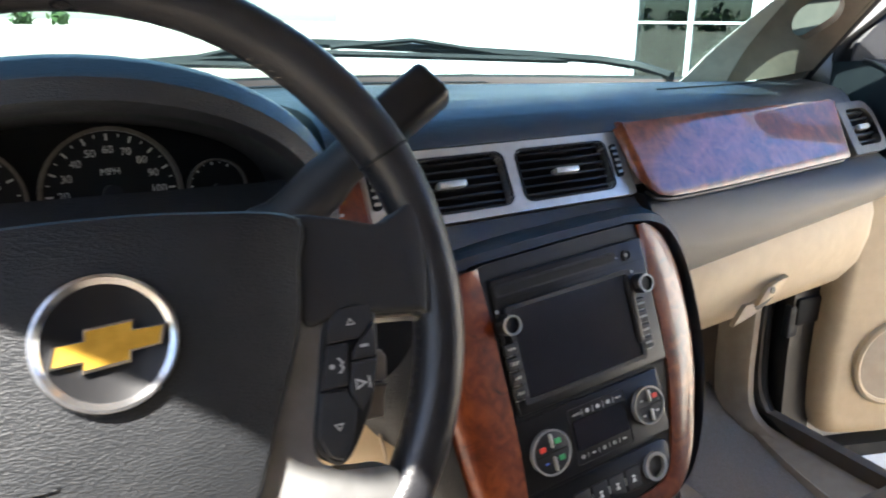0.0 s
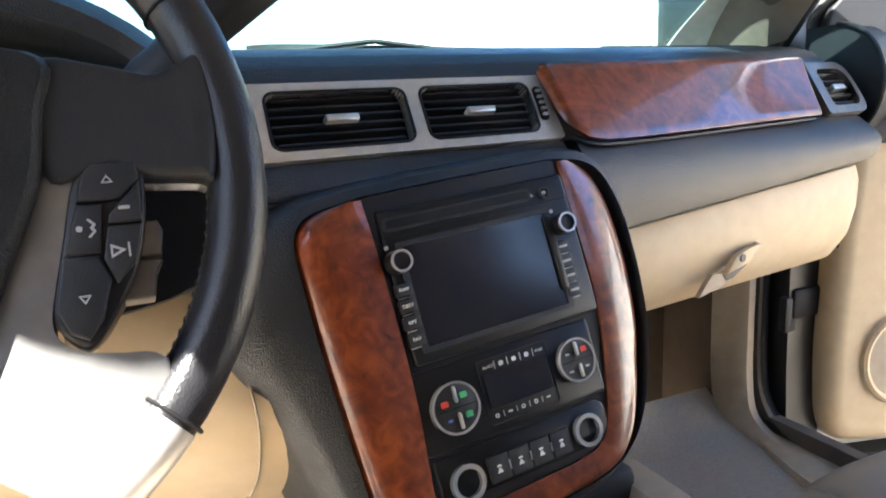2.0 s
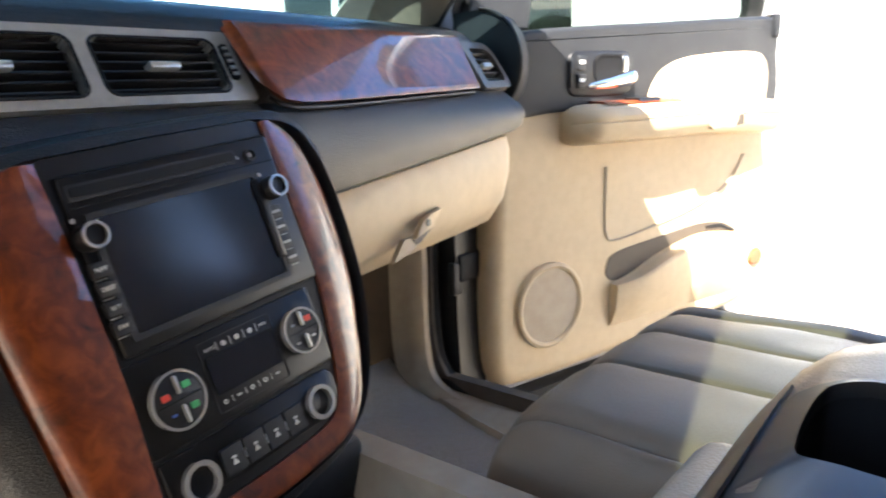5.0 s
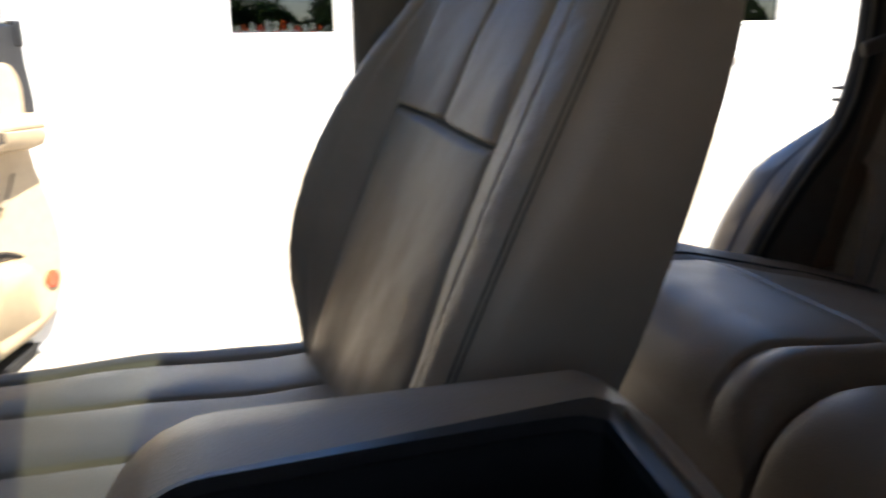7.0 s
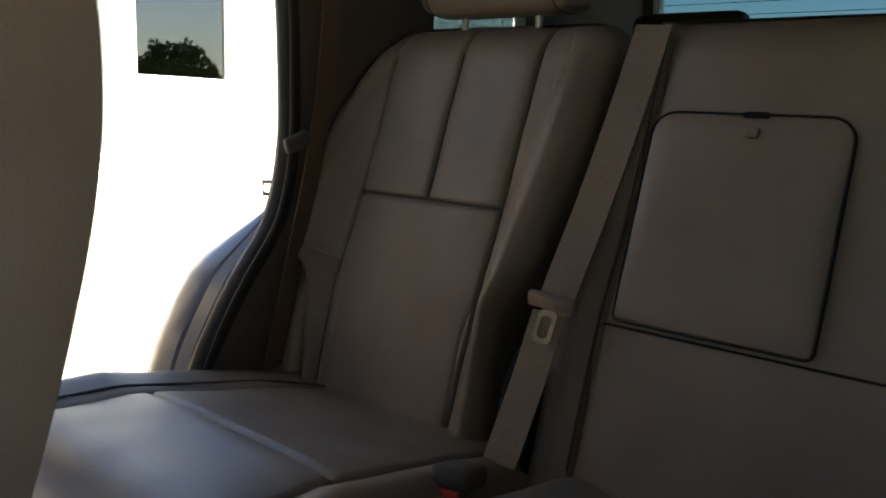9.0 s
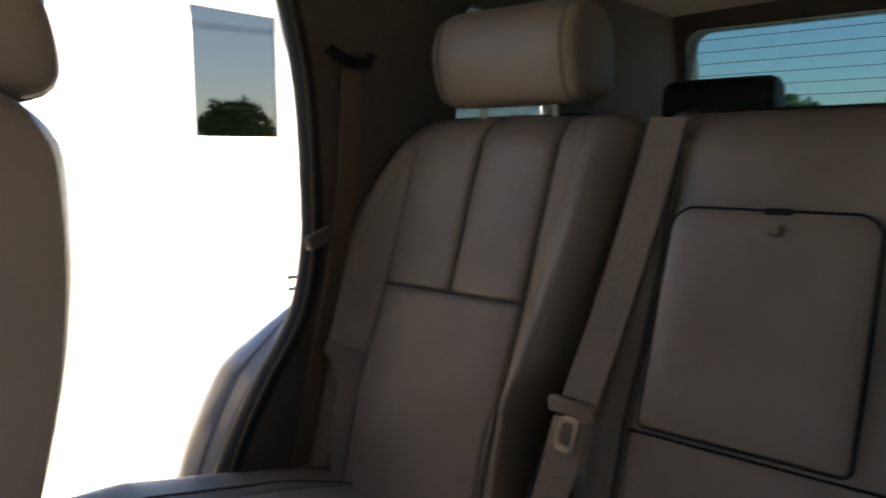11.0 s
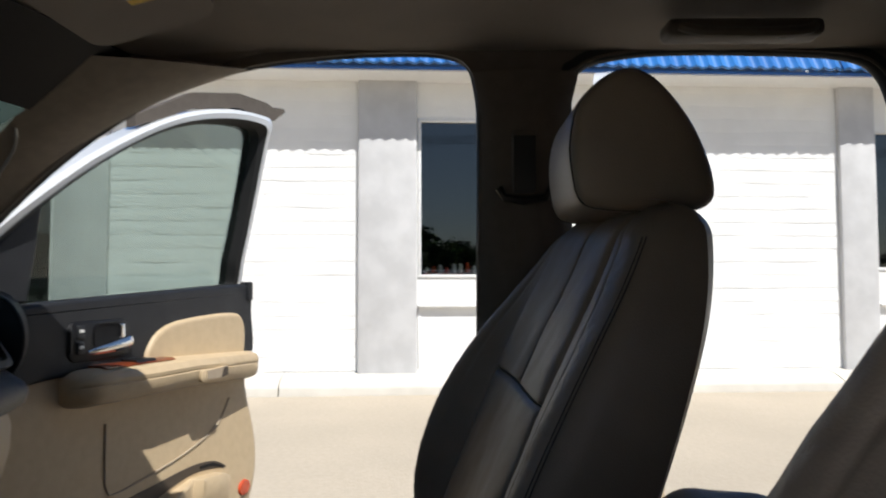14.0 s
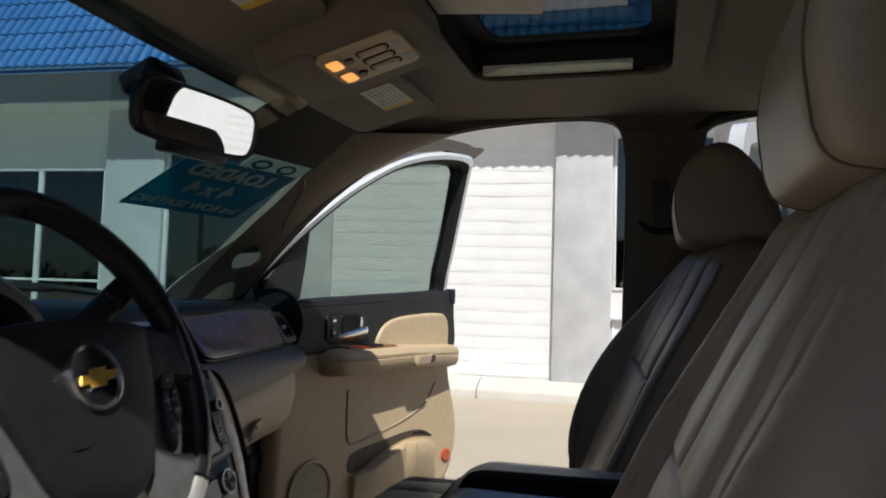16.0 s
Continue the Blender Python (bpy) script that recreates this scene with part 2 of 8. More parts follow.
for film, clear in ((M_SIGN, 0.22), (M_SIGNTEXT, 0.0)):
    # printed film: part of the daylight comes through
    fn = film.node_tree
    pb, trl, trp, m1, m2 = fn.nodes["Principled BSDF"], fn.nodes.new("ShaderNodeBsdfTranslucent"), fn.nodes.new("ShaderNodeBsdfTransparent"), fn.nodes.new("ShaderNodeMixShader"), fn.nodes.new("ShaderNodeMixShader")
    trl.inputs["Color"].default_value = (0.008, 0.10, 0.15, 1) if film is M_SIGN else (0.42, 0.54, 0.52, 1)
    trp.inputs["Color"].default_value = (0.25, 0.75, 0.85, 1)
    m1.inputs[0].default_value, m2.inputs[0].default_value = 0.5, clear
    fn.links.new(pb.outputs[0], m1.inputs[1])
    fn.links.new(trl.outputs[0], m1.inputs[2])
    fn.links.new(m1.outputs[0], m2.inputs[1])
    fn.links.new(trp.outputs[0], m2.inputs[2])
    fn.links.new(m2.outputs[0], fn.nodes["Material Output"].inputs["Surface"])
M_LEAF = material("leaf", (0.06, 0.11, 0.025), rough=0.6, dark=(0.035, 0.07, 0.015), scale=3)
M_BARK = material("bark", (0.12, 0.085, 0.06), rough=0.95, bump=0.8, bump_scale=30, bump_dist=0.02)
M_WOODPOLE = material("weathered_pole", (0.16, 0.12, 0.09), rough=0.95, bump=0.6, bump_scale=40, bump_dist=0.01)


# ---- mesh helpers ----
def bm_from(verts, faces):
    bm = bmesh.new()
    vs = [bm.verts.new(tuple(v)) for v in verts]
    for f in faces:
        try:
            bm.faces.new([vs[i] for i in f])
        except ValueError:
            pass
    bmesh.ops.recalc_face_normals(bm, faces=bm.faces)
    return bm


def bm_loft(rings, closed=True, cap=True):
    """Skin over rings of equally many points."""
    n, m = len(rings), len(rings[0])
    verts = [p for r in rings for p in r]
    faces = []
    for i in range(n - 1):
        for j in range(m if closed else m - 1):
            k = (j + 1) % m
            faces.append((i * m + j, i * m + k, (i + 1) * m + k, (i + 1) * m + j))
    if cap and closed:
        faces += [tuple(range(m))[::-1], tuple(range((n - 1) * m, n * m))]
    return bm_from(verts, faces)


def bm_sheet(fn, us, vs, thick):
    """A sheet of some thickness over a grid: fn(u, v) gives the outer point, the second skin lies thick behind it."""
    pts = np.array([[fn(u, v) for v in vs] for u in us], float)
    du, dv = np.gradient(pts, axis=0), np.gradient(pts, axis=1)
    nrm = np.cross(du, dv)
    nrm /= np.linalg.norm(nrm, axis=2, keepdims=True) + 1e-12
    back = pts - nrm * thick
    nu, nv = len(us), len(vs)
    verts = [*pts.reshape(-1, 3), *back.reshape(-1, 3)]
    o = nu * nv
    faces = []
    for i in range(nu - 1):
        for j in range(nv - 1):
            a, b, c, d = i * nv + j, i * nv + j + 1, (i + 1) * nv + j + 1, (i + 1) * nv + j
            faces += [(a, b, c, d), (o + d, o + c, o + b, o + a)]
    for i in range(nu - 1):
        for j in (0, nv - 1):
            a, d = i * nv + j, (i + 1) * nv + j
            faces.append((a, d, o + d, o + a))
    for j in range(nv - 1):
        for i in (0, nu - 1):
            a, b = i * nv + j, i * nv + j + 1
            faces.append((a, b, o + b, o + a))
    return bm_from(verts, faces)


def bm_box(centre, size, bevel=0.004, seg=2, m=None):
    bm = bmesh.new()
    bmesh.ops.create_cube(bm, size=1.0)
    bmesh.ops.scale(bm, vec=size, verts=bm.verts)
    if bevel:
        bmesh.ops.bevel(bm, geom=bm.edges[:] + bm.verts[:], offset=min(bevel, min(size) * 0.45), segments=seg, profile=0.5, affect="EDGES")
    if m is not None:
        bmesh.ops.transform(bm, matrix=m, verts=bm.verts)
    bmesh.ops.translate(bm, vec=centre, verts=bm.verts)
    return bm


def bm_tube(pts, r, n=10, squash=None, close=False):
    """A round bar along points; r is one radius or one for each point."""
    pts = [Vector(p) for p in pts]
    rs = r if isinstance(r, (list, tuple)) else [r] * len(pts)
    rings, up = [], None
    for i, p in enumerate(pts):
        if close:
            d = pts[(i + 1) % len(pts)] - pts[i - 1]
        else:
            d = pts[min(i + 1, len(pts) - 1)] - pts[max(i - 1, 0)]
        d.normalize()
        if up is None:
            up = Vector((0, 0, 1)) if abs(d.z) < 0.9 else Vector((1, 0, 0))
        side = d.cross(up).normalized()
        up = side.cross(d).normalized()
        k = squash or 1.0
        rings.append([p + side * (math.cos(a) * rs[i]) + up * (math.sin(a) * rs[i] * k) for a in np.linspace(0, 2 * math.pi, n, endpoint=False)])
    if close:
        rings.append(rings[0])
        return bm_weld(bm_loft(rings, True, False))
    return bm_loft(rings)


def bm_weld(bm, dist=1e-5):
    bmesh.ops.remove_doubles(bm, verts=bm.verts, dist=dist)
    return bm


def bm_join(*bms):
    out = bmesh.new()
    for b in bms:
        me = bpy.data.meshes.new("tmp")
        b.to_mesh(me)
        b.free()
        out.from_mesh(me)
        bpy.data.meshes.remove(me)
    return out


def bm_recalc(bm):
    bmesh.ops.recalc_face_normals(bm, faces=bm.faces)
    return bm


def rrect(w, h, r, n=5, cx=0.0, cy=0.0):
    """A rounded rectangle, counter-clockwise; r is one radius or four (from the lower right on)."""
    rs = r if isinstance(r, (tuple, list)) else [r] * 4
    out = []
    for k, (sx, sy) in enumerate(((1, -1), (1, 1), (-1, 1), (-1, -1))):
        rr = min(rs[k], w / 2, h / 2)
        ox, oy = cx + sx * (w / 2 - rr), cy + sy * (h / 2 - rr)
        a0 = -math.pi / 2 + k * math.pi / 2
        for a in np.linspace(a0, a0 + math.pi / 2, n):
            out.append((ox + rr * math.cos(a), oy + rr * math.sin(a)))
    return out


def circle(r, n=32, cx=0.0, cy=0.0):
    return [(cx + r * math.cos(a), cy + r * math.sin(a)) for a in np.linspace(0, 2 * math.pi, n, endpoint=False)]


class Plane:
    """A slanted work plane: u to the right, v up along it, w out of it."""

    def __init__(self, origin, u, v, su=1.0, sv=1.0):
        self.o, self.u, self.v = Vector(origin), Vector(u).normalized() * su, Vector(v).normalized() * sv
        self.n = self.u.cross(self.v).normalized()

    def at(self, u, v, w=0.0):
        return self.o + self.u * u + self.v * v + self.n * w

    def matrix(self):
        m = Matrix((self.u, self.v, self.n)).transposed().to_4x4()
        m.translation = self.o
        return m

    def slab(self, poly, w0, w1, bevel=0.0):
        """A plate with that outline between two heights, its upper rim rounded."""
        if bevel:
            c = np.mean(np.array(poly), axis=0)
            rings = [[self.at(u, v, w0) for u, v in poly]]
            size = max(np.ptp(np.array(poly), axis=0))
            for k in range(4):
                a = math.pi / 2 * k / 3
                s = 1 - bevel * (1 - math.cos(a)) * 2 / max(size, 1e-6)
                rings.append([self.at(c[0] + (u - c[0]) * s, c[1] + (v - c[1]) * s, w1 - bevel + bevel * math.sin(a)) for u, v in poly])
            return bm_loft(rings)
        return bm_loft([[self.at(u, v, w0) for u, v in poly], [self.at(u, v, w1) for u, v in poly]])

    def ring(self, outer, inner, w0, w1):
        """A frame between two outlines of equally many points."""
        rings = [[self.at(*p, w0) for p in outer], [self.at(*p, w1) for p in outer], [self.at(*p, w1) for p in inner], [self.at(*p, w0) for p in inner]]
        rings.append(rings[0])
        return bm_weld(bm_loft(rings, True, False))


def part(name, bm, mat, parent=None, label="", sharp=38):
    """Links a bmesh as one mesh object under a thing or a part."""
    me = bpy.data.meshes.new(name)
    bm.to_mesh(me)
    bm.free()
    me.materials.append(mat)
    me.shade_smooth()
    me.set_sharp_from_angle(angle=radians(sharp))
    ob = new(name, me)
    if parent is not None:
        ob.parent = parent
        if parent.parent is None:
            ob.matrix_parent_inverse = parent.matrix_basis.inverted()
    if label:
        ob["label"] = label
    return ob


def thing(name, at, label, category, group="", kind=""):
    ob = new(name)
    ob.empty_display_size = 0.05
    ob.location = at
    ob.matrix_basis = Matrix.Translation(at)
    return tagged(ob, label, category, group, kind)


def solid(name, bm, mat, label, category="", kind="structure", group="", sharp=38):
    return tagged(part(name, bm, mat, None, "", sharp), label, category, group, kind)


def text_mesh(body, size, plane, u, v, w, align="CENTER", mirror=False, bold=0.0):
    """Letters of the built-in font as a bmesh that lies on a plane."""
    cu = bpy.data.curves.new("letters", "FONT")
    cu.body, cu.size, cu.align_x, cu.align_y, cu.extrude, cu.offset = body, size, align, "CENTER", 0.0002, bold
    ob = bpy.data.objects.new("letters", cu)
    scene.collection.objects.link(ob)
    dg = bpy.context.evaluated_depsgraph_get()
    me = bpy.data.meshes.new_from_object(ob.evaluated_get(dg))
    bm = bmesh.new()
    bm.from_mesh(me)
    bpy.data.objects.remove(ob)
    bpy.data.curves.remove(cu)
    bpy.data.meshes.remove(me)
    if mirror:
        bmesh.ops.scale(bm, vec=(-1, 1, 1), verts=bm.verts)
    bmesh.ops.translate(bm, vec=(u, v, w), verts=bm.verts)
    bmesh.ops.transform(bm, matrix=plane.matrix(), verts=bm.verts)
    return bm


def lerp(x, xs, ys):
    return float(np.interp(x, xs, ys))


def curve_at(x, xs, ys):
    """A smooth height between given ones (cubic, no kinks)."""
    x = min(max(x, xs[0]), xs[-1])
    i = max(k for k in range(len(xs) - 1) if xs[k] <= x)

    def slope(k):
        a, b = max(k - 1, 0), min(k + 1, len(xs) - 1)
        return (ys[b] - ys[a]) / (xs[b] - xs[a])
    h = xs[i + 1] - xs[i]
    t = (x - xs[i]) / h
    return ys[i] * (2 * t ** 3 - 3 * t ** 2 + 1) + slope(i) * h * (t ** 3 - 2 * t ** 2 + t) + ys[i + 1] * (3 * t ** 2 - 2 * t ** 3) + slope(i + 1) * h * (t ** 3 - t ** 2)


def smooth_curve(pts, n):
    """Points along a Catmull-Rom curve through the given ones."""
    p = np.array(pts, float)
    out = []
    k = len(p) - 1
    for s in np.linspace(0, k, n):
        i = min(int(s), k - 1)
        t = s - i
        p0, p1, p2, p3 = p[max(i - 1, 0)], p[i], p[i + 1], p[min(i + 2, k)]
        out.append(0.5 * (2 * p1 + (p2 - p0) * t + (2 * p0 - 5 * p1 + 4 * p2 - p3) * t * t + (3 * p1 - p0 - 3 * p2 + p3) * t ** 3))
    return [tuple(q) for q in out]


def fill_holes(outer, holes, to3, depth_way):
    """A plate with openings: outer and holes are outlines in 2D, to3 lays them into the world, depth_way is its thickness."""
    bm = bmesh.new()
    edges = []
    for loop in (outer, *holes):
        vs = [bm.verts.new((p[0], p[1], 0)) for p in loop]
        edges += [bm.edges.new((vs[i], vs[(i + 1) % len(vs)])) for i in range(len(vs))]
    bmesh.ops.triangle_fill(bm, use_beauty=True, use_dissolve=False, edges=edges, normal=(0, 0, 1))
    faces = bm.faces[:]
    for v in bm.verts:
        v.co = to3(v.co.x, v.co.y)
    ret = bmesh.ops.extrude_face_region(bm, geom=faces)
    bmesh.ops.translate(bm, vec=depth_way, verts=[g for g in ret["geom"] if isinstance(g, bmesh.types.BMVert)])
    bmesh.ops.recalc_face_normals(bm, faces=bm.faces)
    return bm


# ---- ground, building ----
B_DIR = Vector((-0.07, 1, 0)).normalized()
B_OUT = Vector((-1, -0.07, 0)).normalized()
B_ORG = Vector((10, 1, 0))


def bw(s, z, out=0.0):
    """A place on the shop front: s along it, z up, out towards the lot."""
    p = B_ORG + B_DIR * s + B_OUT * out
    return Vector((p.x, p.y, z))


def b_box(s0, s1, z0, z1, o0, o1, bevel=0.01):
    """A block on the shop front, with worn corners."""
    m = Matrix((B_DIR, B_OUT, Vector((0, 0, 1)))).transposed().to_4x4()
    return bm_box(bw((s0 + s1) / 2, (z0 + z1) / 2, (o0 + o1) / 2), (abs(s1 - s0), abs(o1 - o0), z1 - z0), bevel, 2, m)


def ground_sheet():
    xs = [-900, -200, -60, -30, *np.linspace(-20, 20, 41), 30, 60, 200, 900]
    verts, n = [], len(xs)
    for x in xs:
        for y in xs:
            z = 0.012 * noise.noise(Vector((x * 0.35, y * 0.35, 0))) if abs(x) < 21 and abs(y) < 21 else 0.0
            verts.append((x, y, z - 0.006))
    faces = [(i * n + j, (i + 1) * n + j, (i + 1) * n + j + 1, i * n + j + 1) for i in range(n - 1) for j in range(n - 1)]
    return bm_from(verts, faces)


solid("ground", ground_sheet(), M_GROUND, "pale dusty concrete lot that runs to the horizon", "ground")


def walk_slab(s0, s1):
    prof = [(-0.02, 0.25), (0.30, 0.215), (0.53, 0.135), (0.56, 0.115), (0.57, 0.09), (0.575, -0.05), (-0.02, -0.05)]
    return bm_loft([[bw(s, z, o) for o, z in prof] for s in (s0, s1)])


pav = solid("pavement", walk_slab(-26, -20.02), M_WALK, "worn pale concrete walk along the shop front", "pavement")
for k in range(14):
    s = -20 + k * 2.6
    part("slab", walk_slab(s + 0.008, s + 2.592), M_WALK, pav)

WINDOWS = [(-2.5, -1.07, 1.58, 3.87), (-9.62, -7.85, 1.68, 3.77), (4.0, 6.2, 1.10, 3.80), (7.34, 9.95, 0.28, 3.42)]
wall_outline = [(-24, -0.1), (24, -0.1), (24, 5.1), (3.24, 5.1), (3.24, 4.75), (-24, 4.75)]
front = fill_holes(wall_outline, [[(a, c), (b, c), (b, d), (a, d)] for a, b, c, d in WINDOWS], lambda s, z: bw(s, z), -B_OUT * 0.22)
shop = solid("wall_shop_front", front, M_WALL, "white painted block wall of a shop, sunlit below a scalloped eave shadow", "wall")
# room surfaces get the dimness of the interior as a near-black colour
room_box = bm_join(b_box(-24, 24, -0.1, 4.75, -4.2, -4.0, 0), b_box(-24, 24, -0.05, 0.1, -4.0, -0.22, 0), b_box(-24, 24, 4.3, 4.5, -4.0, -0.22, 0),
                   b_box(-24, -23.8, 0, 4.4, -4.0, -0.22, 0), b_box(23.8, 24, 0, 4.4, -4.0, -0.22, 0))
solid("wall_shop_inside", room_box, M_DIM, "back wall, floor and ceiling behind the shop windows, coloured near black as unlit", "wall")

# lapped courses of the wall between the pilasters
rnd = random.Random(4)
COURSE = 0.192
for a, b in ((-0.22, 3.24), (-7.30, -2.9), (-16.0, -10.2), (10.3, 18.0)):
    for k in range(23):
        z = 0.27 + k * COURSE
        n = max(int((b - a) / 0.16), 8)
        ss = np.linspace(a + 0.004, b - 0.004, n)
        lo = [z + 0.016 * noise.noise(Vector((s * 2.6, k * 7.7, 1.0))) for s in ss]
        bulge = [max(0.004, 0.012 + 0.010 * noise.noise(Vector((s * 1.9, k * 3.3, 5.0)))) for s in ss]
        rings = [[bw(s, l + 0.002, 0.0), bw(s, l, g * 0.75), bw(s, l + 0.03, g), bw(s, z + COURSE * 0.6, g * 0.72), bw(s, z + COURSE + 0.004, 0.006)]
                 for s, l, g in zip(ss, lo, bulge)]
        part("siding_course", bm_loft(rings), M_WALL, shop)


def pilaster(s0, s1):
    return b_box(s0, s1, 0.0, 4.7 if s0 < 3 else 5.05, 0.0, 0.10, 0.018)


for s0, s1 in ((-1.05, -0.22), (-7.84, -7.30), (3.24, 3.98), (6.22, 7.30), (-10.2, -9.66), (-2.9, -2.52), (9.98, 10.3)):
    part("pilaster", pilaster(s0, s1), M_PILASTER, shop, "smooth pale grey plaster pilaster")


def window_unit(name, a, b, c, d, label, mullions=(), rails=()):
    win = thing(name, bw((a + b) / 2, c, 0), label, "window", "shop windows", "structure")
    f = 0.045
    part("window_frame", bm_join(b_box(a, a + f, c, d, -0.10, 0.02), b_box(b - f, b, c, d, -0.10, 0.02), b_box(a, b, d - f, d, -0.10, 0.022),
                                 b_box(a, b, c, c + f, -0.10, 0.022)), M_WFRAME, win)
    for s in mullions:
        part("mullion", b_box(s - 0.04, s + 0.04, c, d, -0.09, 0.018), M_WFRAME, win)
    for z in rails:
        part("rail", b_box(a, b, z - 0.02, z + 0.02, -0.085, 0.005), M_WFRAME, win)
    edges = [a + f, *mullions, b - f]
    for s0, s1 in zip(edges[:-1], edges[1:]):
        p = part("pane", b_box(s0, s1, c + f, d - f, -0.045, -0.035, 0), M_SHOPGLASS, win)
        p.visible_shadow = False
    return win


window_unit("window_1", *WINDOWS[0], "white framed shop window with ornaments on its sill")
window_unit("window_2", *WINDOWS[1], "white framed dark shop window that mirrors trees and sky")
window_unit("window_3", *WINDOWS[2], "tall dark shop window in a white frame")
bl = thing("window_blind", bw(5.1, 1.10, -0.16), "grey brown blind drawn behind a tall shop window", "blind")
for k in range(11):
    s0 = 4.06 + k * 0.19
    part("slat", b_box(s0, s0 + 0.186, 1.13, 3.74, -0.17, -0.163, 0.001), M_BLIND, bl)
dr = window_unit("door_1", *WINDOWS[3], "white framed glazed double doors with dark glass", mullions=(8.62,), rails=(1.5,))
for k in range(3):
    part("notice_bar", b_box(7.95, 8.38, 2.66 - k * 0.06, 2.69 - k * 0.06, -0.03, -0.026, 0), M_WHITE, dr)
for a, b in ((-2.5, -1.07), (-9.70, -7.86)):
    sill = thing("window_ledge", bw((a + b) / 2, 1.14, 0), "white painted ledge across the panel below a shop window", "ledge", "window ledges", "structure")
    part("ledge", b_box(a, b, 1.16, 1.20, 0.0, 0.09), M_WALL, sill)
    part("edge_strip", b_box(b - 0.03, b, 0.3, 1.14, 0.0, 0.02), M_WALL, sill)

# ornaments on the sill inside window_1
for k in range(13):
    s = -2.38 + k * 0.098
    h = rnd.uniform(0.06, 0.16)
    orn = thing("ornament", bw(s, 1.65, -0.16), "small glazed ornament on the shop window sill", "ornament", "sill ornaments")
    cols = (M_WHITE, M_REFLECT, M_LABEL, M_WHITE, M_RED)
    body = [[bw(s, 1.65 + z * h, -0.16) + Vector((math.cos(t) * r * 0.04, math.sin(t) * r * 0.04, 0)) for t in np.linspace(0, 6.283, 9)[:-1]]
            for z, r in ((0, 0.8), (0.3, 1.0), (0.6, 0.65), (0.75, 0.85), (1.0, 0.3))]
    part("body", bm_loft(body), cols[k % 5], orn)
    part("foot", b_box(s - 0.035, s + 0.035, 1.64, 1.655, -0.195, -0.125, 0.003), cols[(k + 2) % 5], orn)

# roof of the shop: ribbed blue sheets in stepped rows, with a scalloped eave
roof = thing("roof", bw(0, 4.5, 0.6), "blue ribbed metal roof in stepped rows with a wavy eave", "roof", "", "structure")
R_SLOPE = math.radians(60)


def roof_pt(s, run, up=0.0, lift=0.0):
    return bw(s, 4.47 + lift + run * math.sin(R_SLOPE) + up * math.cos(R_SLOPE), 0.67 + 0.64 * lift - run * math.cos(R_SLOPE) + up * math.sin(R_SLOPE))


for s0, s1, lift in ((-15, -7.004, 0.0), (-7, 3.236, 0.0), (3.24, 9.996, 0.42), (10, 17, 0.42)):
    for row in range(12):
        ss = np.arange(s0, s1 + 0.001, 0.0455)
        rings = []
        for s in ss:
            w = 0.5 + 0.5 * math.cos(2 * math.pi * s / 0.182)
            up = 0.046 * w ** 1.6
            r0, r1 = row * 0.40, row * 0.40 + 0.42
            rings.append([roof_pt(s, r0, up, lift), roof_pt(s, r0 + 0.012, up + 0.022, lift), roof_pt(s, r1, up, lift), roof_pt(s, r1, up - 0.012, lift), roof_pt(s, r0, up - 0.012, lift)])
        part("roof_sheet", bm_loft(rings), M_ROOF, roof)
    part("fascia", bm_loft([[bw(k, z + lift, o + 0.64 * lift) for z, o in ((4.42, 0.62), (4.46, 0.62), (4.46, 0.58), (4.42, 0.58))] for k in (s0, s1)]), M_EAVE, roof)
part("soffit", b_box(-15, 17, 4.40, 4.43, 0.0, 0.575, 0), M_WFRAME, roof)

# ---- far side of the lot: trees, pole, billboard, parked car ----


def clump(centre, r, n, rg, mat_scale=1.0):
    verts, faces = [], []
    for _ in range(n):
        d = Vector((rg.gauss(0, 1), rg.gauss(0, 1), rg.gauss(0, 0.8)))
        d.normalize()
        p = Vector(centre) + d * r * rg.uniform(0.35, 1.0) * (1 + 0.35 * noise.noise(d * 2.3 + Vector(centre)))
        a = Vector((rg.gauss(0, 1), rg.gauss(0, 1), rg.gauss(0, 1))).normalized()
        b = a.cross(Vector((rg.gauss(0, 1), rg.gauss(0, 1), rg.gauss(0, 1)))).normalized()
        l = rg.uniform(0.10, 0.22) * mat_scale
        k = len(verts)
        verts += [p - a * l, p + b * l * 0.5, p + a * l, p - b * l * 0.5]
        faces.append((k, k + 1, k + 2, k + 3))
    return verts, faces


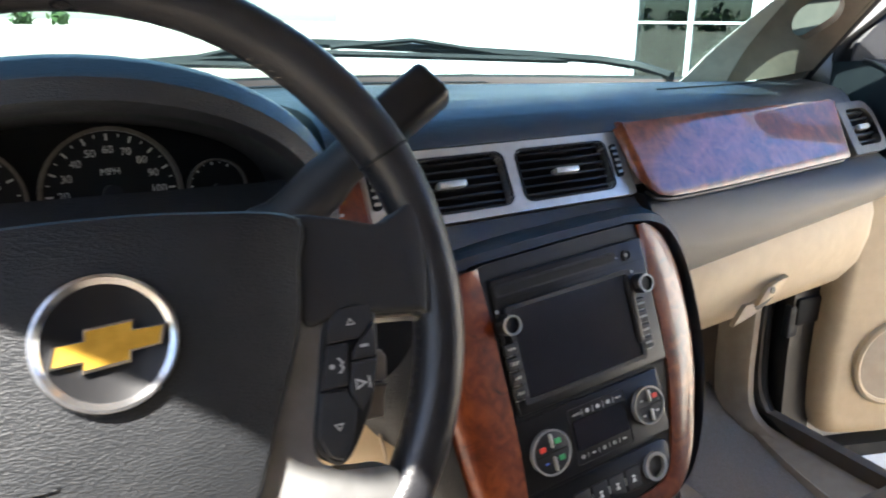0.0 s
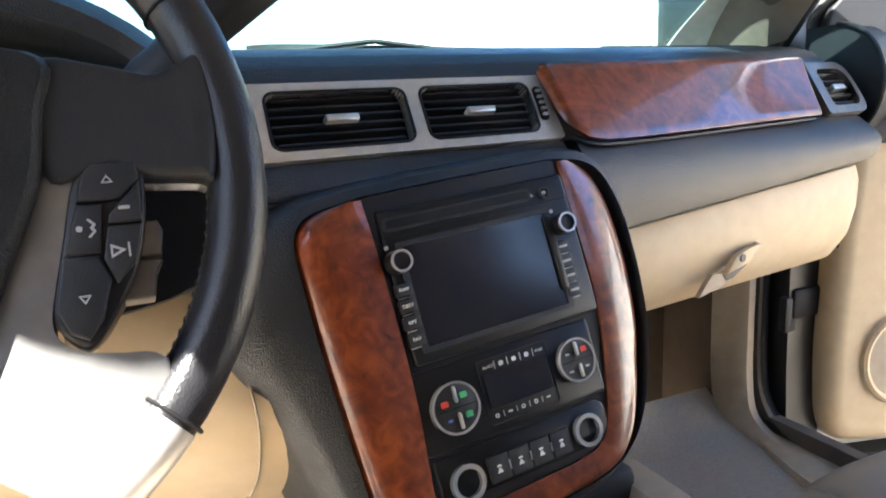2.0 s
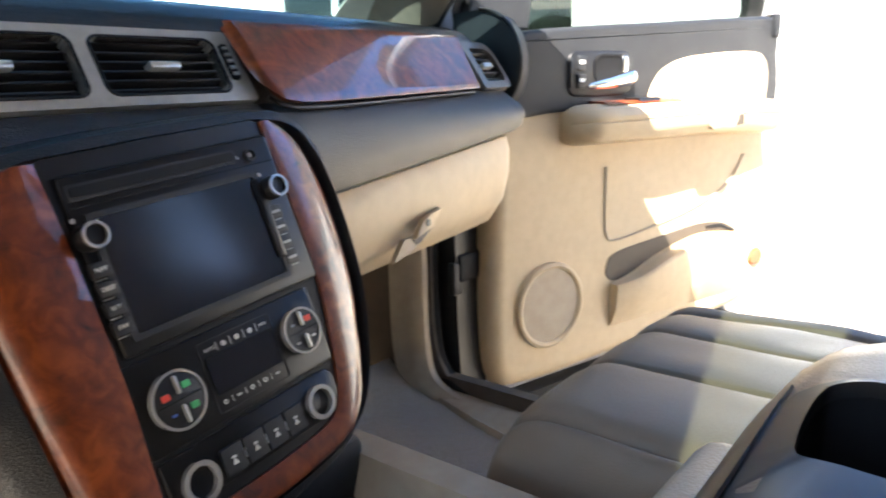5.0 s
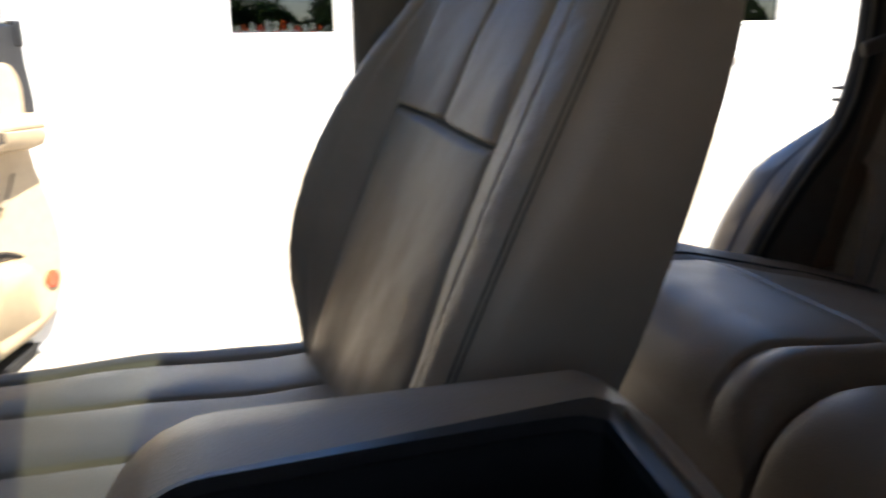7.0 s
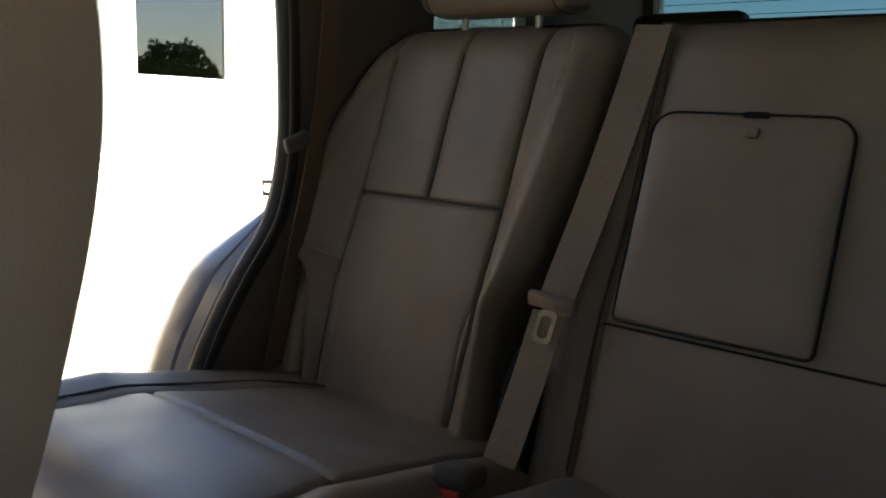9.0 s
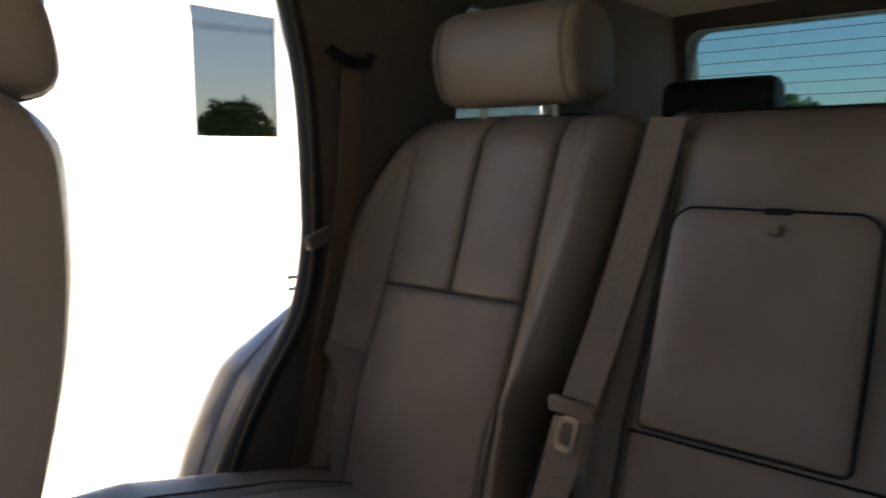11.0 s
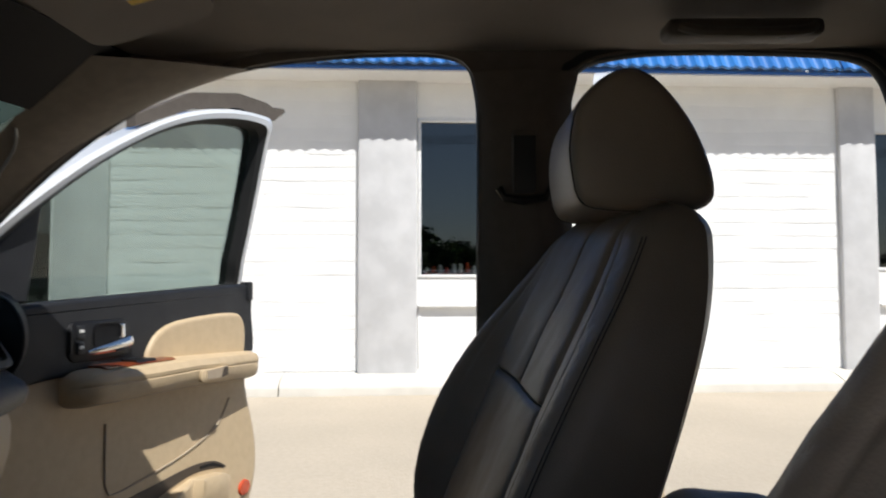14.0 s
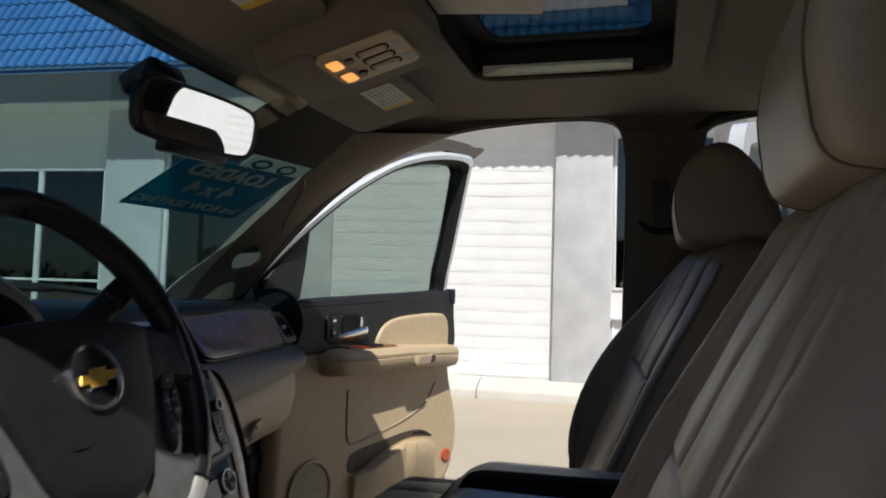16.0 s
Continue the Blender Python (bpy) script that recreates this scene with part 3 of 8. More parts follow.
def tree(x, y, h, rg):
    t = thing("tree", (x, y, 0), "broad green shade tree beside the lot", "tree", "trees by the lot")
    top = Vector((x + rg.uniform(-0.4, 0.4), y + rg.uniform(-0.4, 0.4), h * 0.55))
    limbs = [bm_tube([(x, y, -0.1), (x + 0.05, y, h * 0.25), top], [0.22, 0.16, 0.1], 8)]
    vs, fs = [], []
    for k in range(9):
        a = k * 0.7 + rg.uniform(0, 0.6)
        tip = Vector((x + math.cos(a) * h * rg.uniform(0.15, 0.36), y + math.sin(a) * h * rg.uniform(0.15, 0.36), h * rg.uniform(0.45, 0.95)))
        limbs.append(bm_tube([top * 0.7 + Vector((x, y, 0)) * 0.3, (top + tip) / 2 + Vector((0, 0, 0.2)), tip], [0.09, 0.06, 0.02], 6))
        v, f = clump(tip, h * 0.2, 420, rg, 1.4)
        o = len(vs)
        vs += v
        fs += [tuple(i + o for i in q) for q in f]
    part("trunk", bm_join(*limbs), M_BARK, t)
    me = bpy.data.meshes.new("crown")
    me.from_pydata([tuple(v) for v in vs], [], fs)
    me.materials.append(M_LEAF)
    ob = new("crown", me)
    ob.parent = t
    ob.matrix_parent_inverse = t.matrix_basis.inverted()


rg = random.Random(7)
lot_row = [(-25 + 1.6 * math.sin(k * 2.3), -40 + 3.4 * k, 4.7 + 0.55 * math.sin(k * 1.7)) for k in range(19)]
for x, y, h in (*lot_row, (-1, -70, 3.6), (6, -66, 3.8), (-9, -64, 4.0), (12, -60, 4.4), (17, -58, 4.8)):
    tree(x, y, h, rg)


def far_wood():
    vs, fs = [], []
    g = random.Random(3)
    for k in range(220):
        a = g.uniform(0, 2 * math.pi)
        r = g.uniform(150, 230)
        x, y = math.cos(a) * r, math.sin(a) * r
        if x > 5:
            continue
        v, f = clump((x, y, g.uniform(1.0, 3.0)), g.uniform(2.0, 4.2), 60, g, 7.0)
        o = len(vs)
        vs += v
        fs += [tuple(i + o for i in q) for q in f]
    me = bpy.data.meshes.new("far_woods")
    me.from_pydata([tuple(v) for v in vs], [], fs)
    me.materials.append(M_LEAF)
    return tagged(new("far_woods", me), "hazy line of far bushes and trees on the horizon", "woods", "", "stuff")


far_wood()
bill = thing("billboard", (-18, -14.5, 0), "empty steel billboard frame on two tall posts", "billboard")
for y in (-15.6, -13.4):
    part("post", bm_tube([(-18, y, -0.1), (-18, y, 6.3)], 0.09, 8), M_WOODPOLE, bill)
for z in (4.9, 6.3):
    part("crossbar", bm_box((-18, -14.5, z), (0.10, 2.6, 0.10), 0.01), M_WOODPOLE, bill)
for y in (-15.2, -14.5, -13.8):
    part("slat", bm_box((-18.06, y, 5.6), (0.05, 0.08, 1.3), 0.005), M_WOODPOLE, bill)
pole_ys = (-60, -34, -8, 18, 44)
for y in pole_ys:
    pl = thing("utility_pole", (-14, y, 0), "weathered wooden utility pole with a crossarm", "utility pole", "utility poles")
    part("post", bm_tube([(-14, y, -0.2), (-14, y, 9.2)], [0.15, 0.10], 10), M_WOODPOLE, pl)
    part("crossarm", bm_box((-14, y, 8.6), (2.0, 0.1, 0.12), 0.01), M_WOODPOLE, pl)
for k, x in enumerate((-14.9, -14.3, -13.7, -13.1)):
    pts = []
    for y0, y1 in zip(pole_ys[:-1], pole_ys[1:]):
        pts += [(x, y0 + (y1 - y0) * t, 8.7 - 4 * 0.5 * t * (1 - t)) for t in np.linspace(0, 1, 9)[:-1]]
    solid("power_line", bm_tube(pts, 0.014, 5), M_RUBBER, "sagging black overhead power line", "cable", "", "power lines")


def parked_car(x, y, turn, mat, label):
    """A far parked saloon: body, glass, wheels."""
    c = thing("parked_car", (x, y, 0), label, "car", "parked cars")
    m = pose(x, y, 0, 0, 0, turn)

    def prof(pts, w):
        return bm_loft([[m @ Vector((sx * w * f, p[0], p[1])) for p in pts] for sx, f in ((-1, 0.94), (-0.8, 1.0), (0.8, 1.0), (1, 0.94))])
    part("body", prof([(-2.2, 0.35), (2.15, 0.35), (2.25, 0.6), (2.1, 0.78), (1.0, 0.92), (-1.6, 0.98), (-2.2, 0.95), (-2.3, 0.6)], 0.9), mat, c)
    part("cabin_glass", prof([(0.95, 0.9), (0.25, 1.36), (-1.2, 1.38), (-1.85, 0.95)], 0.72), M_SATIN, c)
    part("roof", prof([(0.2, 1.36), (0.05, 1.43), (-1.05, 1.44), (-1.2, 1.38)], 0.68), mat, c)
    for sx in (-1, 1):
        for wy in (-1.4, 1.4):
            wh = part("wheel", bm_tube([m @ Vector((sx * 0.72, wy, 0.32)), m @ Vector((sx * 0.9, wy, 0.32))], 0.32, 16), M_RUBBER, c)
            part("rim", bm_tube([m @ Vector((sx * 0.89, wy, 0.32)), m @ Vector((sx * 0.912, wy, 0.32))], 0.2, 12), M_SILVER, wh)
    return c


parked_car(5.0, -11.5, 60, M_SATIN, "dark saloon parked behind on the lot")
parked_car(-9.0, -9.5, 10, M_DIM, "black saloon parked across the lot")
parked_car(-9.5, 3.0, 5, M_PAINT, "silver saloon parked across the lot")

# ---- cabin shell ----
XS = 0.78          # inner face of the body sides
FRONT_OPEN = [(0.475, 1.365), (0.437, 1.420), (0.30, 1.573), (0.16, 1.698), (0.0, 1.785), (-0.15, 1.830), (-0.30, 1.85), (-0.443, 1.857), (-0.53, 1.852), (-0.575, 1.83),
              (-0.592, 1.78), (-0.597, 1.70), (-0.592, 1.38), (-0.59, 1.05), (-0.58, 0.82), (-0.545, 0.745), (-0.48, 0.715), (-0.2, 0.69), (0.10, 0.675), (0.28, 0.667), (0.385, 0.676),
              (0.445, 0.715), (0.468, 0.80), (0.472, 1.02), (0.472, 1.22)]
REAR_OPEN = [(-0.765, 1.50), (-0.763, 1.78), (-0.785, 1.825), (-0.84, 1.848), (-0.95, 1.86), (-1.15, 1.858), (-1.30, 1.848), (-1.36, 1.815), (-1.39, 1.75), (-1.425, 1.60),
             (-1.432, 1.45), (-1.428, 1.33), (-1.40, 1.225), (-1.33, 1.13), (-1.27, 1.03), (-1.22, 0.90), (-1.15, 0.78), (-1.08, 0.735), (-0.98, 0.72), (-0.85, 0.725),
             (-0.785, 0.77), (-0.765, 0.9)]
QUARTER = [(-1.78, 1.42), (-1.80, 1.74), (-1.84, 1.775), (-2.12, 1.775), (-2.16, 1.73), (-2.17, 1.42)]
SEAT_BAY = [(-1.355, 0.80), (-1.385, 1.0), (-1.415, 1.10), (-1.452, 1.19), (-1.475, 1.26), (-1.51, 1.325), (-1.74, 1.325), (-1.74, 0.80)]


def wavy(poly, n):
    return smooth_curve([*poly, poly[0]], n)[:-1]


FRONT_OPEN = [(a, b + 0.014 * max(0.0, min(1.0, (b - 1.70) / 0.1))) for a, b in FRONT_OPEN]
REAR_OPEN = [(a, b + 0.014 * max(0.0, min(1.0, (b - 1.70) / 0.1))) for a, b in REAR_OPEN]
FO, RO = wavy(FRONT_OPEN, 90), wavy(REAR_OPEN, 90)


def side_plate(sx, x0, dx, outer, holes):
    return fill_holes(outer, holes, lambda a, b: Vector((sx * x0, a, b)), Vector((sx * dx, 0, 0)))


TRIM_OUT = [(0.66, 0.70), (0.66, 1.33), (0.53, 1.39), (0.47, 1.450), (0.32, 1.603), (0.17, 1.730), (0.0, 1.817), (-0.15, 1.868), (-0.25, 1.892), (-2.75, 1.895), (-2.85, 1.6), (-2.9, 0.70)]
side_trim = solid("pillar_trim_right", side_plate(1, XS, 0.026, TRIM_OUT, [FO, RO, QUARTER, SEAT_BAY]), M_PILLAR, "beige moulded pillar and sill trim round the doorways, coloured dark for shade", "trim")
arch_edge = [p for p in RO if p[0] < -1.08 and p[1] < 1.36]
arch_edge.sort(key=lambda p: -p[1])
side_r = thing("body_side_right", (0.85, -1.0, 0.42), "silver white painted body side with two open doorways", "car body", "", "structure")
part("rear_quarter", side_plate(1, 0.809, 0.020, [(-2.9, 1.36), *[(a - 0.012, b) for a, b in arch_edge], (-1.10, 0.42), (-2.9, 0.42)], [SEAT_BAY]), M_JAMB, side_r, "painted rear arch of the doorway, coloured dark for shade")
part("rear_upper", side_plate(1, 0.809, 0.03, [(-1.475, 1.364), (-1.475, 1.84), (-1.60, 1.88), (-2.75, 1.88), (-2.85, 1.6), (-2.9, 1.364)], [QUARTER]), M_PAINT, side_r)
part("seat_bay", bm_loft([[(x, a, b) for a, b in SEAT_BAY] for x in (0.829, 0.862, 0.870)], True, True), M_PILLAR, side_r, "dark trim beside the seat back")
part("centre_post", side_plate(1, 0.809, 0.02, [(-0.612, 0.70), (-0.612, 1.82), (-0.748, 1.82), (-0.748, 0.70)], []), M_PAINT, side_r)
part("fender_jamb", side_plate(1, 0.809, 0.085, [(0.56, 1.30), (0.66, 1.30), (0.66, 0.42), (0.40, 0.42), (0.425, 0.80), (0.43, 1.02), (0.47, 1.24)], []), M_SATIN, side_r)
for nm, loop in (("front", FO), ("rear", RO)):
    cy, cz = np.mean(np.array(loop), axis=0)
    seal = [(XS + 0.018, a + 0.013 * (a - cy) / math.hypot(a - cy, b - cz), b + 0.013 * (b - cz) / math.hypot(a - cy, b - cz)) for a, b in loop]
    part("door_seal", bm_tube(seal, 0.015 if nm == "front" else 0.020, 10, close=True), M_RUBBER, side_trim, "black rubber door seal")
# unseen front plate, raised past the roof to cast the wheel's shadow edge
LEFT_FRONT = [(0.66, 0.42), (0.66, 1.33), (0.47, 1.50), (0.25, 1.70), (0.20, 2.04), (-0.45, 2.04), (-0.42, 1.99), (-0.30, 1.85), (-0.19, 1.73), (0.0, 1.56), (0.12, 1.40), (0.22, 1.2), (0.30, 0.86), (0.22, 0.76), (0.1, 0.72),
              (-0.785, 0.72), (-0.785, 0.42)]
LEFT_REAR = [(-0.770, 0.42), (-0.770, 1.90), (-2.75, 1.90), (-2.85, 1.6), (-2.9, 0.42)]
LEFT_WIN = [(-1.00, 1.42), (-1.00, 1.80), (-1.60, 1.80), (-1.64, 1.42)]
side_l = thing("body_side_left", (-0.8, -1.0, 0.42), "unseen silver white body side, its front plate shaped to shade the wheel", "car body", "", "structure")
part("front_side", side_plate(-1, 0.785, 0.04, LEFT_FRONT, []), M_PAINT, side_l)
part("rear_side", side_plate(-1, 0.785, 0.06, LEFT_REAR, [LEFT_WIN, QUARTER]), M_PAINT, side_l)
solid("pillar_trim_left", side_plate(-1, XS - 0.01, 0.012, LEFT_REAR, [LEFT_WIN, QUARTER]), M_PILLAR, "beige moulded trim of the driver's side, coloured dark for shade", "trim")
solid("roof_rail_left", bm_loft([[(-0.90, y, 1.905), (-0.90, y, 1.86), (-0.69, y, 1.86), (-0.69, y, 1.905)] for y in (-0.785, -2.75)]), M_PAINT, "silver white roof rail over the rear side", "car roof")
for sx in (-1, 1):
    p = solid("window_quarter", bm_loft([[Vector((sx * x, a, b)) for a, b in QUARTER] for x in (0.84, 0.845)]), M_DARKGLASS, "dark privacy glass rear quarter window", "window")

p = solid("window_rear_left", bm_loft([[Vector((-x, a, b)) for a, b in LEFT_WIN] for x in (0.84, 0.845)]), M_DARKGLASS, "dark privacy glass rear side window", "window")

# B-pillar trim: a swelling cover over the middle post
bp = []
for z, y0, y1, bulge in ((0.78, -0.60, -0.76, 0.0), (1.0, -0.595, -0.765, 0.015), (1.35, -0.595, -0.765, 0.03), (1.55, -0.60, -0.765, 0.032), (1.75, -0.60, -0.765, 0.03), (1.83, -0.585, -0.785, 0.02)):
    bp.append([(XS - bulge * math.sin(math.pi * t) ** 0.6 - 0.004, y0 + (y1 - y0) * t, z) for t in np.linspace(0.0, 1, 12)] + [(XS + 0.02, y1, z), (XS + 0.02, y0, z)])
solid("pillar_cover", bm_loft(bp), M_PILLAR, "moulded cover of the middle door post, shade put into its colour", "trim")

# A-pillar cover between windshield edge and doorway
c1 = smooth_curve([(0.555, 0.070, 1.800), (0.620, 0.195, 1.711), (0.654, 0.282, 1.648), (0.676, 0.380, 1.578), (0.698, 0.465, 1.512), (0.722, 0.555, 1.435), (0.742, 0.615, 1.365)], 24)
c2 = smooth_curve([(0.775, -0.16, 1.838), (0.785, 0.0, 1.785), (0.785, 0.16, 1.698), (0.785, 0.30, 1.573), (0.785, 0.447, 1.400)], 24)
for sx in (1, -1):
    rings = []
    for p, q in zip(c1, c2):
        p, q = Vector(p), Vector(q)
        mid = (p + q) / 2 + Vector((-0.030, -0.018, -0.006))
        ring = [p * (1 - t) ** 2 + mid * 2 * t * (1 - t) + q * t * t for t in np.linspace(0, 1, 9)]
        ring += [q + Vector((0.014, 0.006, 0.006)), p + Vector((0.02, 0.02, 0.02))]
        rings.append([Vector((sx * v.x, v.y, v.z)) for v in ring])
    a = solid("pillar_front_cover", bm_loft(rings), M_FRONTPILLAR, "beige moulded windshield pillar cover", "trim")
    if sx == 1:
        inner = []
        for k in range(5, 16):
            f = 0.6 + 4.6 * (k - 5) / 10
            inner.append(Vector(rings[k][int(f)]).lerp(Vector(rings[k][int(f) + 1]), f - int(f)) + Vector((-0.002, -0.002, 0)))
        part("edge_line", bm_tube(smooth_curve([tuple(v) for v in inner], 24), 0.0020, 6), M_SILVER, a, "thin silver line along the pillar cover")
        # pale strip paints the sunlit lower edge of the pillar cover
        base = [Vector(v) for v in c1[13:]]
        part("pillar_base", bm_loft([[v + Vector((0, -0.004, 0)), v + Vector((-0.070, 0.045, 0.002)) * (k / (len(base) - 1)) + Vector((-0.003, 0, 0)), v + Vector((-0.070, 0.055, -0.004)) * (k / (len(base) - 1)) + Vector((-0.003, 0.006, -0.003)), v + Vector((0.0, 0.012, -0.004))] for k, v in enumerate(base)]), M_LABEL, a, "foot of the pillar cover, sunlight put into its pale colour")
        pc = Plane((0.728, 0.405, 1.492), (-0.35, 0.72, -0.60), (0.2, 0.45, 0.85))
        part("speaker_cap", pc.slab(rrect(0.085, 0.05, 0.024, 8), -0.02, 0.002, 0.002), M_PILLAR, a, "dark oval cap on the pillar cover")


# roof: headliner with the sunroof opening
SRX, SRY0, SRY1 = 0.40, -0.30, -0.70


def head_z(x, y):
    z = 1.884 - 0.010 * abs(x / 0.78) ** 4
    if y > -0.22:
        z -= 0.075 * ((y + 0.22) / 0.33) ** 1.6
    return z - 0.02 * max(0.0, (-y - 1.9) / 1.0)


def roof_grid(zf, xs, ys, hole, thick, narrow=False):
    verts, faces, nx, ny = [], [], len(xs), len(ys)
    for k in (0, 1):
        for x in xs:
            for y in ys:
                verts.append((x * (1 - 0.24 * max(0.0, (y + 0.15) / 0.265)) if narrow and x > 0 else x, y, zf(x, y) + k * thick))
    o = nx * ny

    def inside(i, j):
        if not (0 <= i < nx - 1 and 0 <= j < ny - 1):
            return False
        cx, cy = (xs[i] + xs[i + 1]) / 2, (ys[j] + ys[j + 1]) / 2
        return not (hole and abs(cx) < hole[0] and hole[2] < cy < hole[1])
    for i in range(nx - 1):
        for j in range(ny - 1):
            if not inside(i, j):
                continue
            a, b, c, d = i * ny + j, i * ny + j + 1, (i + 1) * ny + j + 1, (i + 1) * ny + j
            faces += [(a, b, c, d), (o + d, o + c, o + b, o + a)]
            for (di, dj), (p, q) in {(0, -1): (a, d), (0, 1): (b, c), (-1, 0): (a, b), (1, 0): (d, c)}.items():
                if not inside(i + di, j + dj):
                    faces.append((p, q, o + q, o + p))
    return bm_from(verts, faces)


gx = sorted({*np.round(np.linspace(-0.70, 0.80, 33), 4), -SRX, SRX})
gy = sorted({*np.round(np.linspace(0.115, -2.85, 60), 4), SRY0, SRY1})
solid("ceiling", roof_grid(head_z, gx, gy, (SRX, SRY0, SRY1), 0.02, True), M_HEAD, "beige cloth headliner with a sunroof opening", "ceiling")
solid("roof_skin", roof_grid(lambda x, y: 1.930 - 0.03 * abs(x / 0.8) ** 4 - 0.075 * max(0, (y + 0.2) / 0.33) ** 1.5, gx, gy, (SRX, SRY0, SRY1), 0.01, True),
      M_PAINT, "silver white steel roof of the vehicle", "car roof")
tz = lambda y: lerp(-y, [-p[0] for p in TRIM_OUT[4:10]], [p[1] for p in TRIM_OUT[4:10]])
rail = []
for y in np.linspace(0.11, -2.70, 60):
    xc = 0.80 * (1 - 0.24 * max(0.0, (y + 0.15) / 0.265)) - 0.04
    zc = head_z(xc, y)
    zt = min(tz(y), zc + 0.03) if y < -0.2 else tz(y)
    rail.append([(xc, y, zc + 0.006), (xc + (0.785 - xc) * 0.4, y, zc - 0.004 + (zt - zc) * 0.25), (xc + (0.785 - xc) * 0.8, y, zc - 0.004 + (zt - zc) * 0.75), (0.788, y, zt - 0.004), (0.80, y, zt + 0.012), (xc, y, zc + 0.03)])
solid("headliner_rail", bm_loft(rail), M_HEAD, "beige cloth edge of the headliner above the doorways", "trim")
sr = thing("sunroof", (0, (SRY0 + SRY1) / 2, 1.87), "tinted glass sunroof in a black frame with a pale edge strip", "sunroof", "", "structure")
sp = Plane((0, (SRY0 + SRY1) / 2, 1.866), (1, 0, 0), (0, -1, 0))
L = SRY0 - SRY1
part("surround", bm_join(sp.ring(rrect(2 * SRX + 0.10, L + 0.10, 0.06, 6), rrect(2 * SRX - 0.012, L - 0.012, 0.05, 6), -0.008, 0.007)), M_HEAD, sr)
part("well", sp.ring(rrect(2 * SRX + 0.004, L + 0.004, 0.05, 6), rrect(2 * SRX - 0.012, L - 0.012, 0.05, 6), -0.066, 0.0), M_RUBBER, sr)
part("glass_frame", sp.ring(rrect(2 * SRX, L, 0.05, 6), rrect(2 * SRX - 0.10, L - 0.09, 0.04, 6), -0.072, -0.058), M_RUBBER, sr)
g = part("glass", sp.slab(rrect(2 * SRX - 0.09, L - 0.08, 0.04, 6), -0.069, -0.064), M_ROOFGLASS, sr)
# added sheet: its slanted edge bounds the sun patch on the seat cushion
part("sunshade", bm_loft([[(-0.395, -0.305, z), (0.10, -0.305, z), (0.132, -0.478, z), (-0.395, -0.605, z)] for z in (1.893, 1.899)]), M_LABEL, sr, "pale sheet added under the glass to shape the sun patch")
part("edge_strip", bm_box((SRX - 0.018, -0.47, 1.878), (0.012, 0.30, 0.022), 0.003), M_LABEL, sr, "pale rubber edge strip")


# windshield and rear window
def ws(x, v):
    return Vector((x, 0.105 + 0.845 * v - (0.06 + 0.27 * v) * (x / 0.75) ** 2, 1.81 - 0.43 * v))


w = solid("windshield", bm_sheet(lambda u, v: ws(u * (0.66 + 0.14 * v), v), np.linspace(-1, 1, 25), np.linspace(-0.03, 1.02, 15), 0.005), M_WSGLASS,
          "lightly tinted laminated windshield", "windshield")
part("black_band", bm_sheet(lambda u, v: ws(u * (0.66 + 0.14 * v), v) + Vector((0, 0.004, 0.008)), np.linspace(-1, 1, 25), np.linspace(-0.06, 0.025, 4), 0.002), M_SATIN, w, "black printed band along the top edge")
rear_w = fill_holes([(-0.86, 0.45), (0.86, 0.45), (0.86, 1.60), (0.80, 1.92), (-0.80, 1.92), (-0.86, 1.60)], [rrect(1.50, 0.275, 0.05, 6, 0.0, 1.68)],
                    lambda a, b: Vector((a, -2.86 + 0.25 * (b - 1.3), b)), Vector((0, -0.08, 0)))
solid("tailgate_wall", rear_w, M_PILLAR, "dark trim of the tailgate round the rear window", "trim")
rw = thing("window_rear", (0, -2.78, 1.55), "dark tinted rear window with heater lines", "window", "", "structure")
rp = Plane((0, -2.80, 1.68), (-1, 0, 0), (0, 0.25, 1))
p = part("pane", rp.slab(rrect(1.52, 0.30, 0.05, 6), -0.006, -0.001), M_REARGLASS, rw)
for k in range(8):
    part("heater_line", bm_box(rp.at(0, -0.115 + k * 0.033, 0.0015), (1.46, 0.001, 0.0016), 0), M_RUBBER, rw)

# floor, tunnel, firewall, hood
fl = solid("floor", roof_grid(lambda x, y: 0.66 + 0.10 * math.exp(-(x / 0.15) ** 4) + (0.20 * max(0.0, (y - 0.42) / 0.25) ** 2 if y > 0.42 else 0.0),
                              list(np.linspace(-0.79, 0.79, 41)), list(np.linspace(0.56, -2.85, 60)), None, -0.05), M_CARPET, "beige cut pile carpet over the cabin floor", "floor")
solid("firewall", bm_box((0, 0.72, 0.88), (1.82, 0.06, 0.88), 0.02), M_FOOTWELL, "carpeted bulkhead ahead of the footwell, shade put into its colour", "wall")
for sx in (1, -1):
    solid("door_sill", bm_loft([[(sx * (0.79 + (a - 0.79) * (1 - 0.65 * max(0.0, min(1.0, (y - 0.16) / 0.28)) ** 1.5)), y, z) for a, z in ((0.655, 0.640), (0.665, 0.662), (0.675, 0.669), (0.685, 0.664), (0.70, 0.667), (0.765, 0.672), (0.785, 0.668), (0.795, 0.655), (0.80, 0.60), (0.655, 0.60))] for y in np.linspace(0.44, -1.25, 40)]),
          M_TRIM, "beige plastic step trim on the door sill", "trim")
    solid("sill_plate", bm_loft([[(sx * a, y, z) for a, z in ((0.80, 0.56), (0.802, 0.592), (0.815, 0.598), (0.83, 0.585), (0.84, 0.45), (0.80, 0.45))] for y in np.linspace(0.40, -1.25, 12)]),
          M_RUBBER, "black rubber lined outer door sill", "sill")
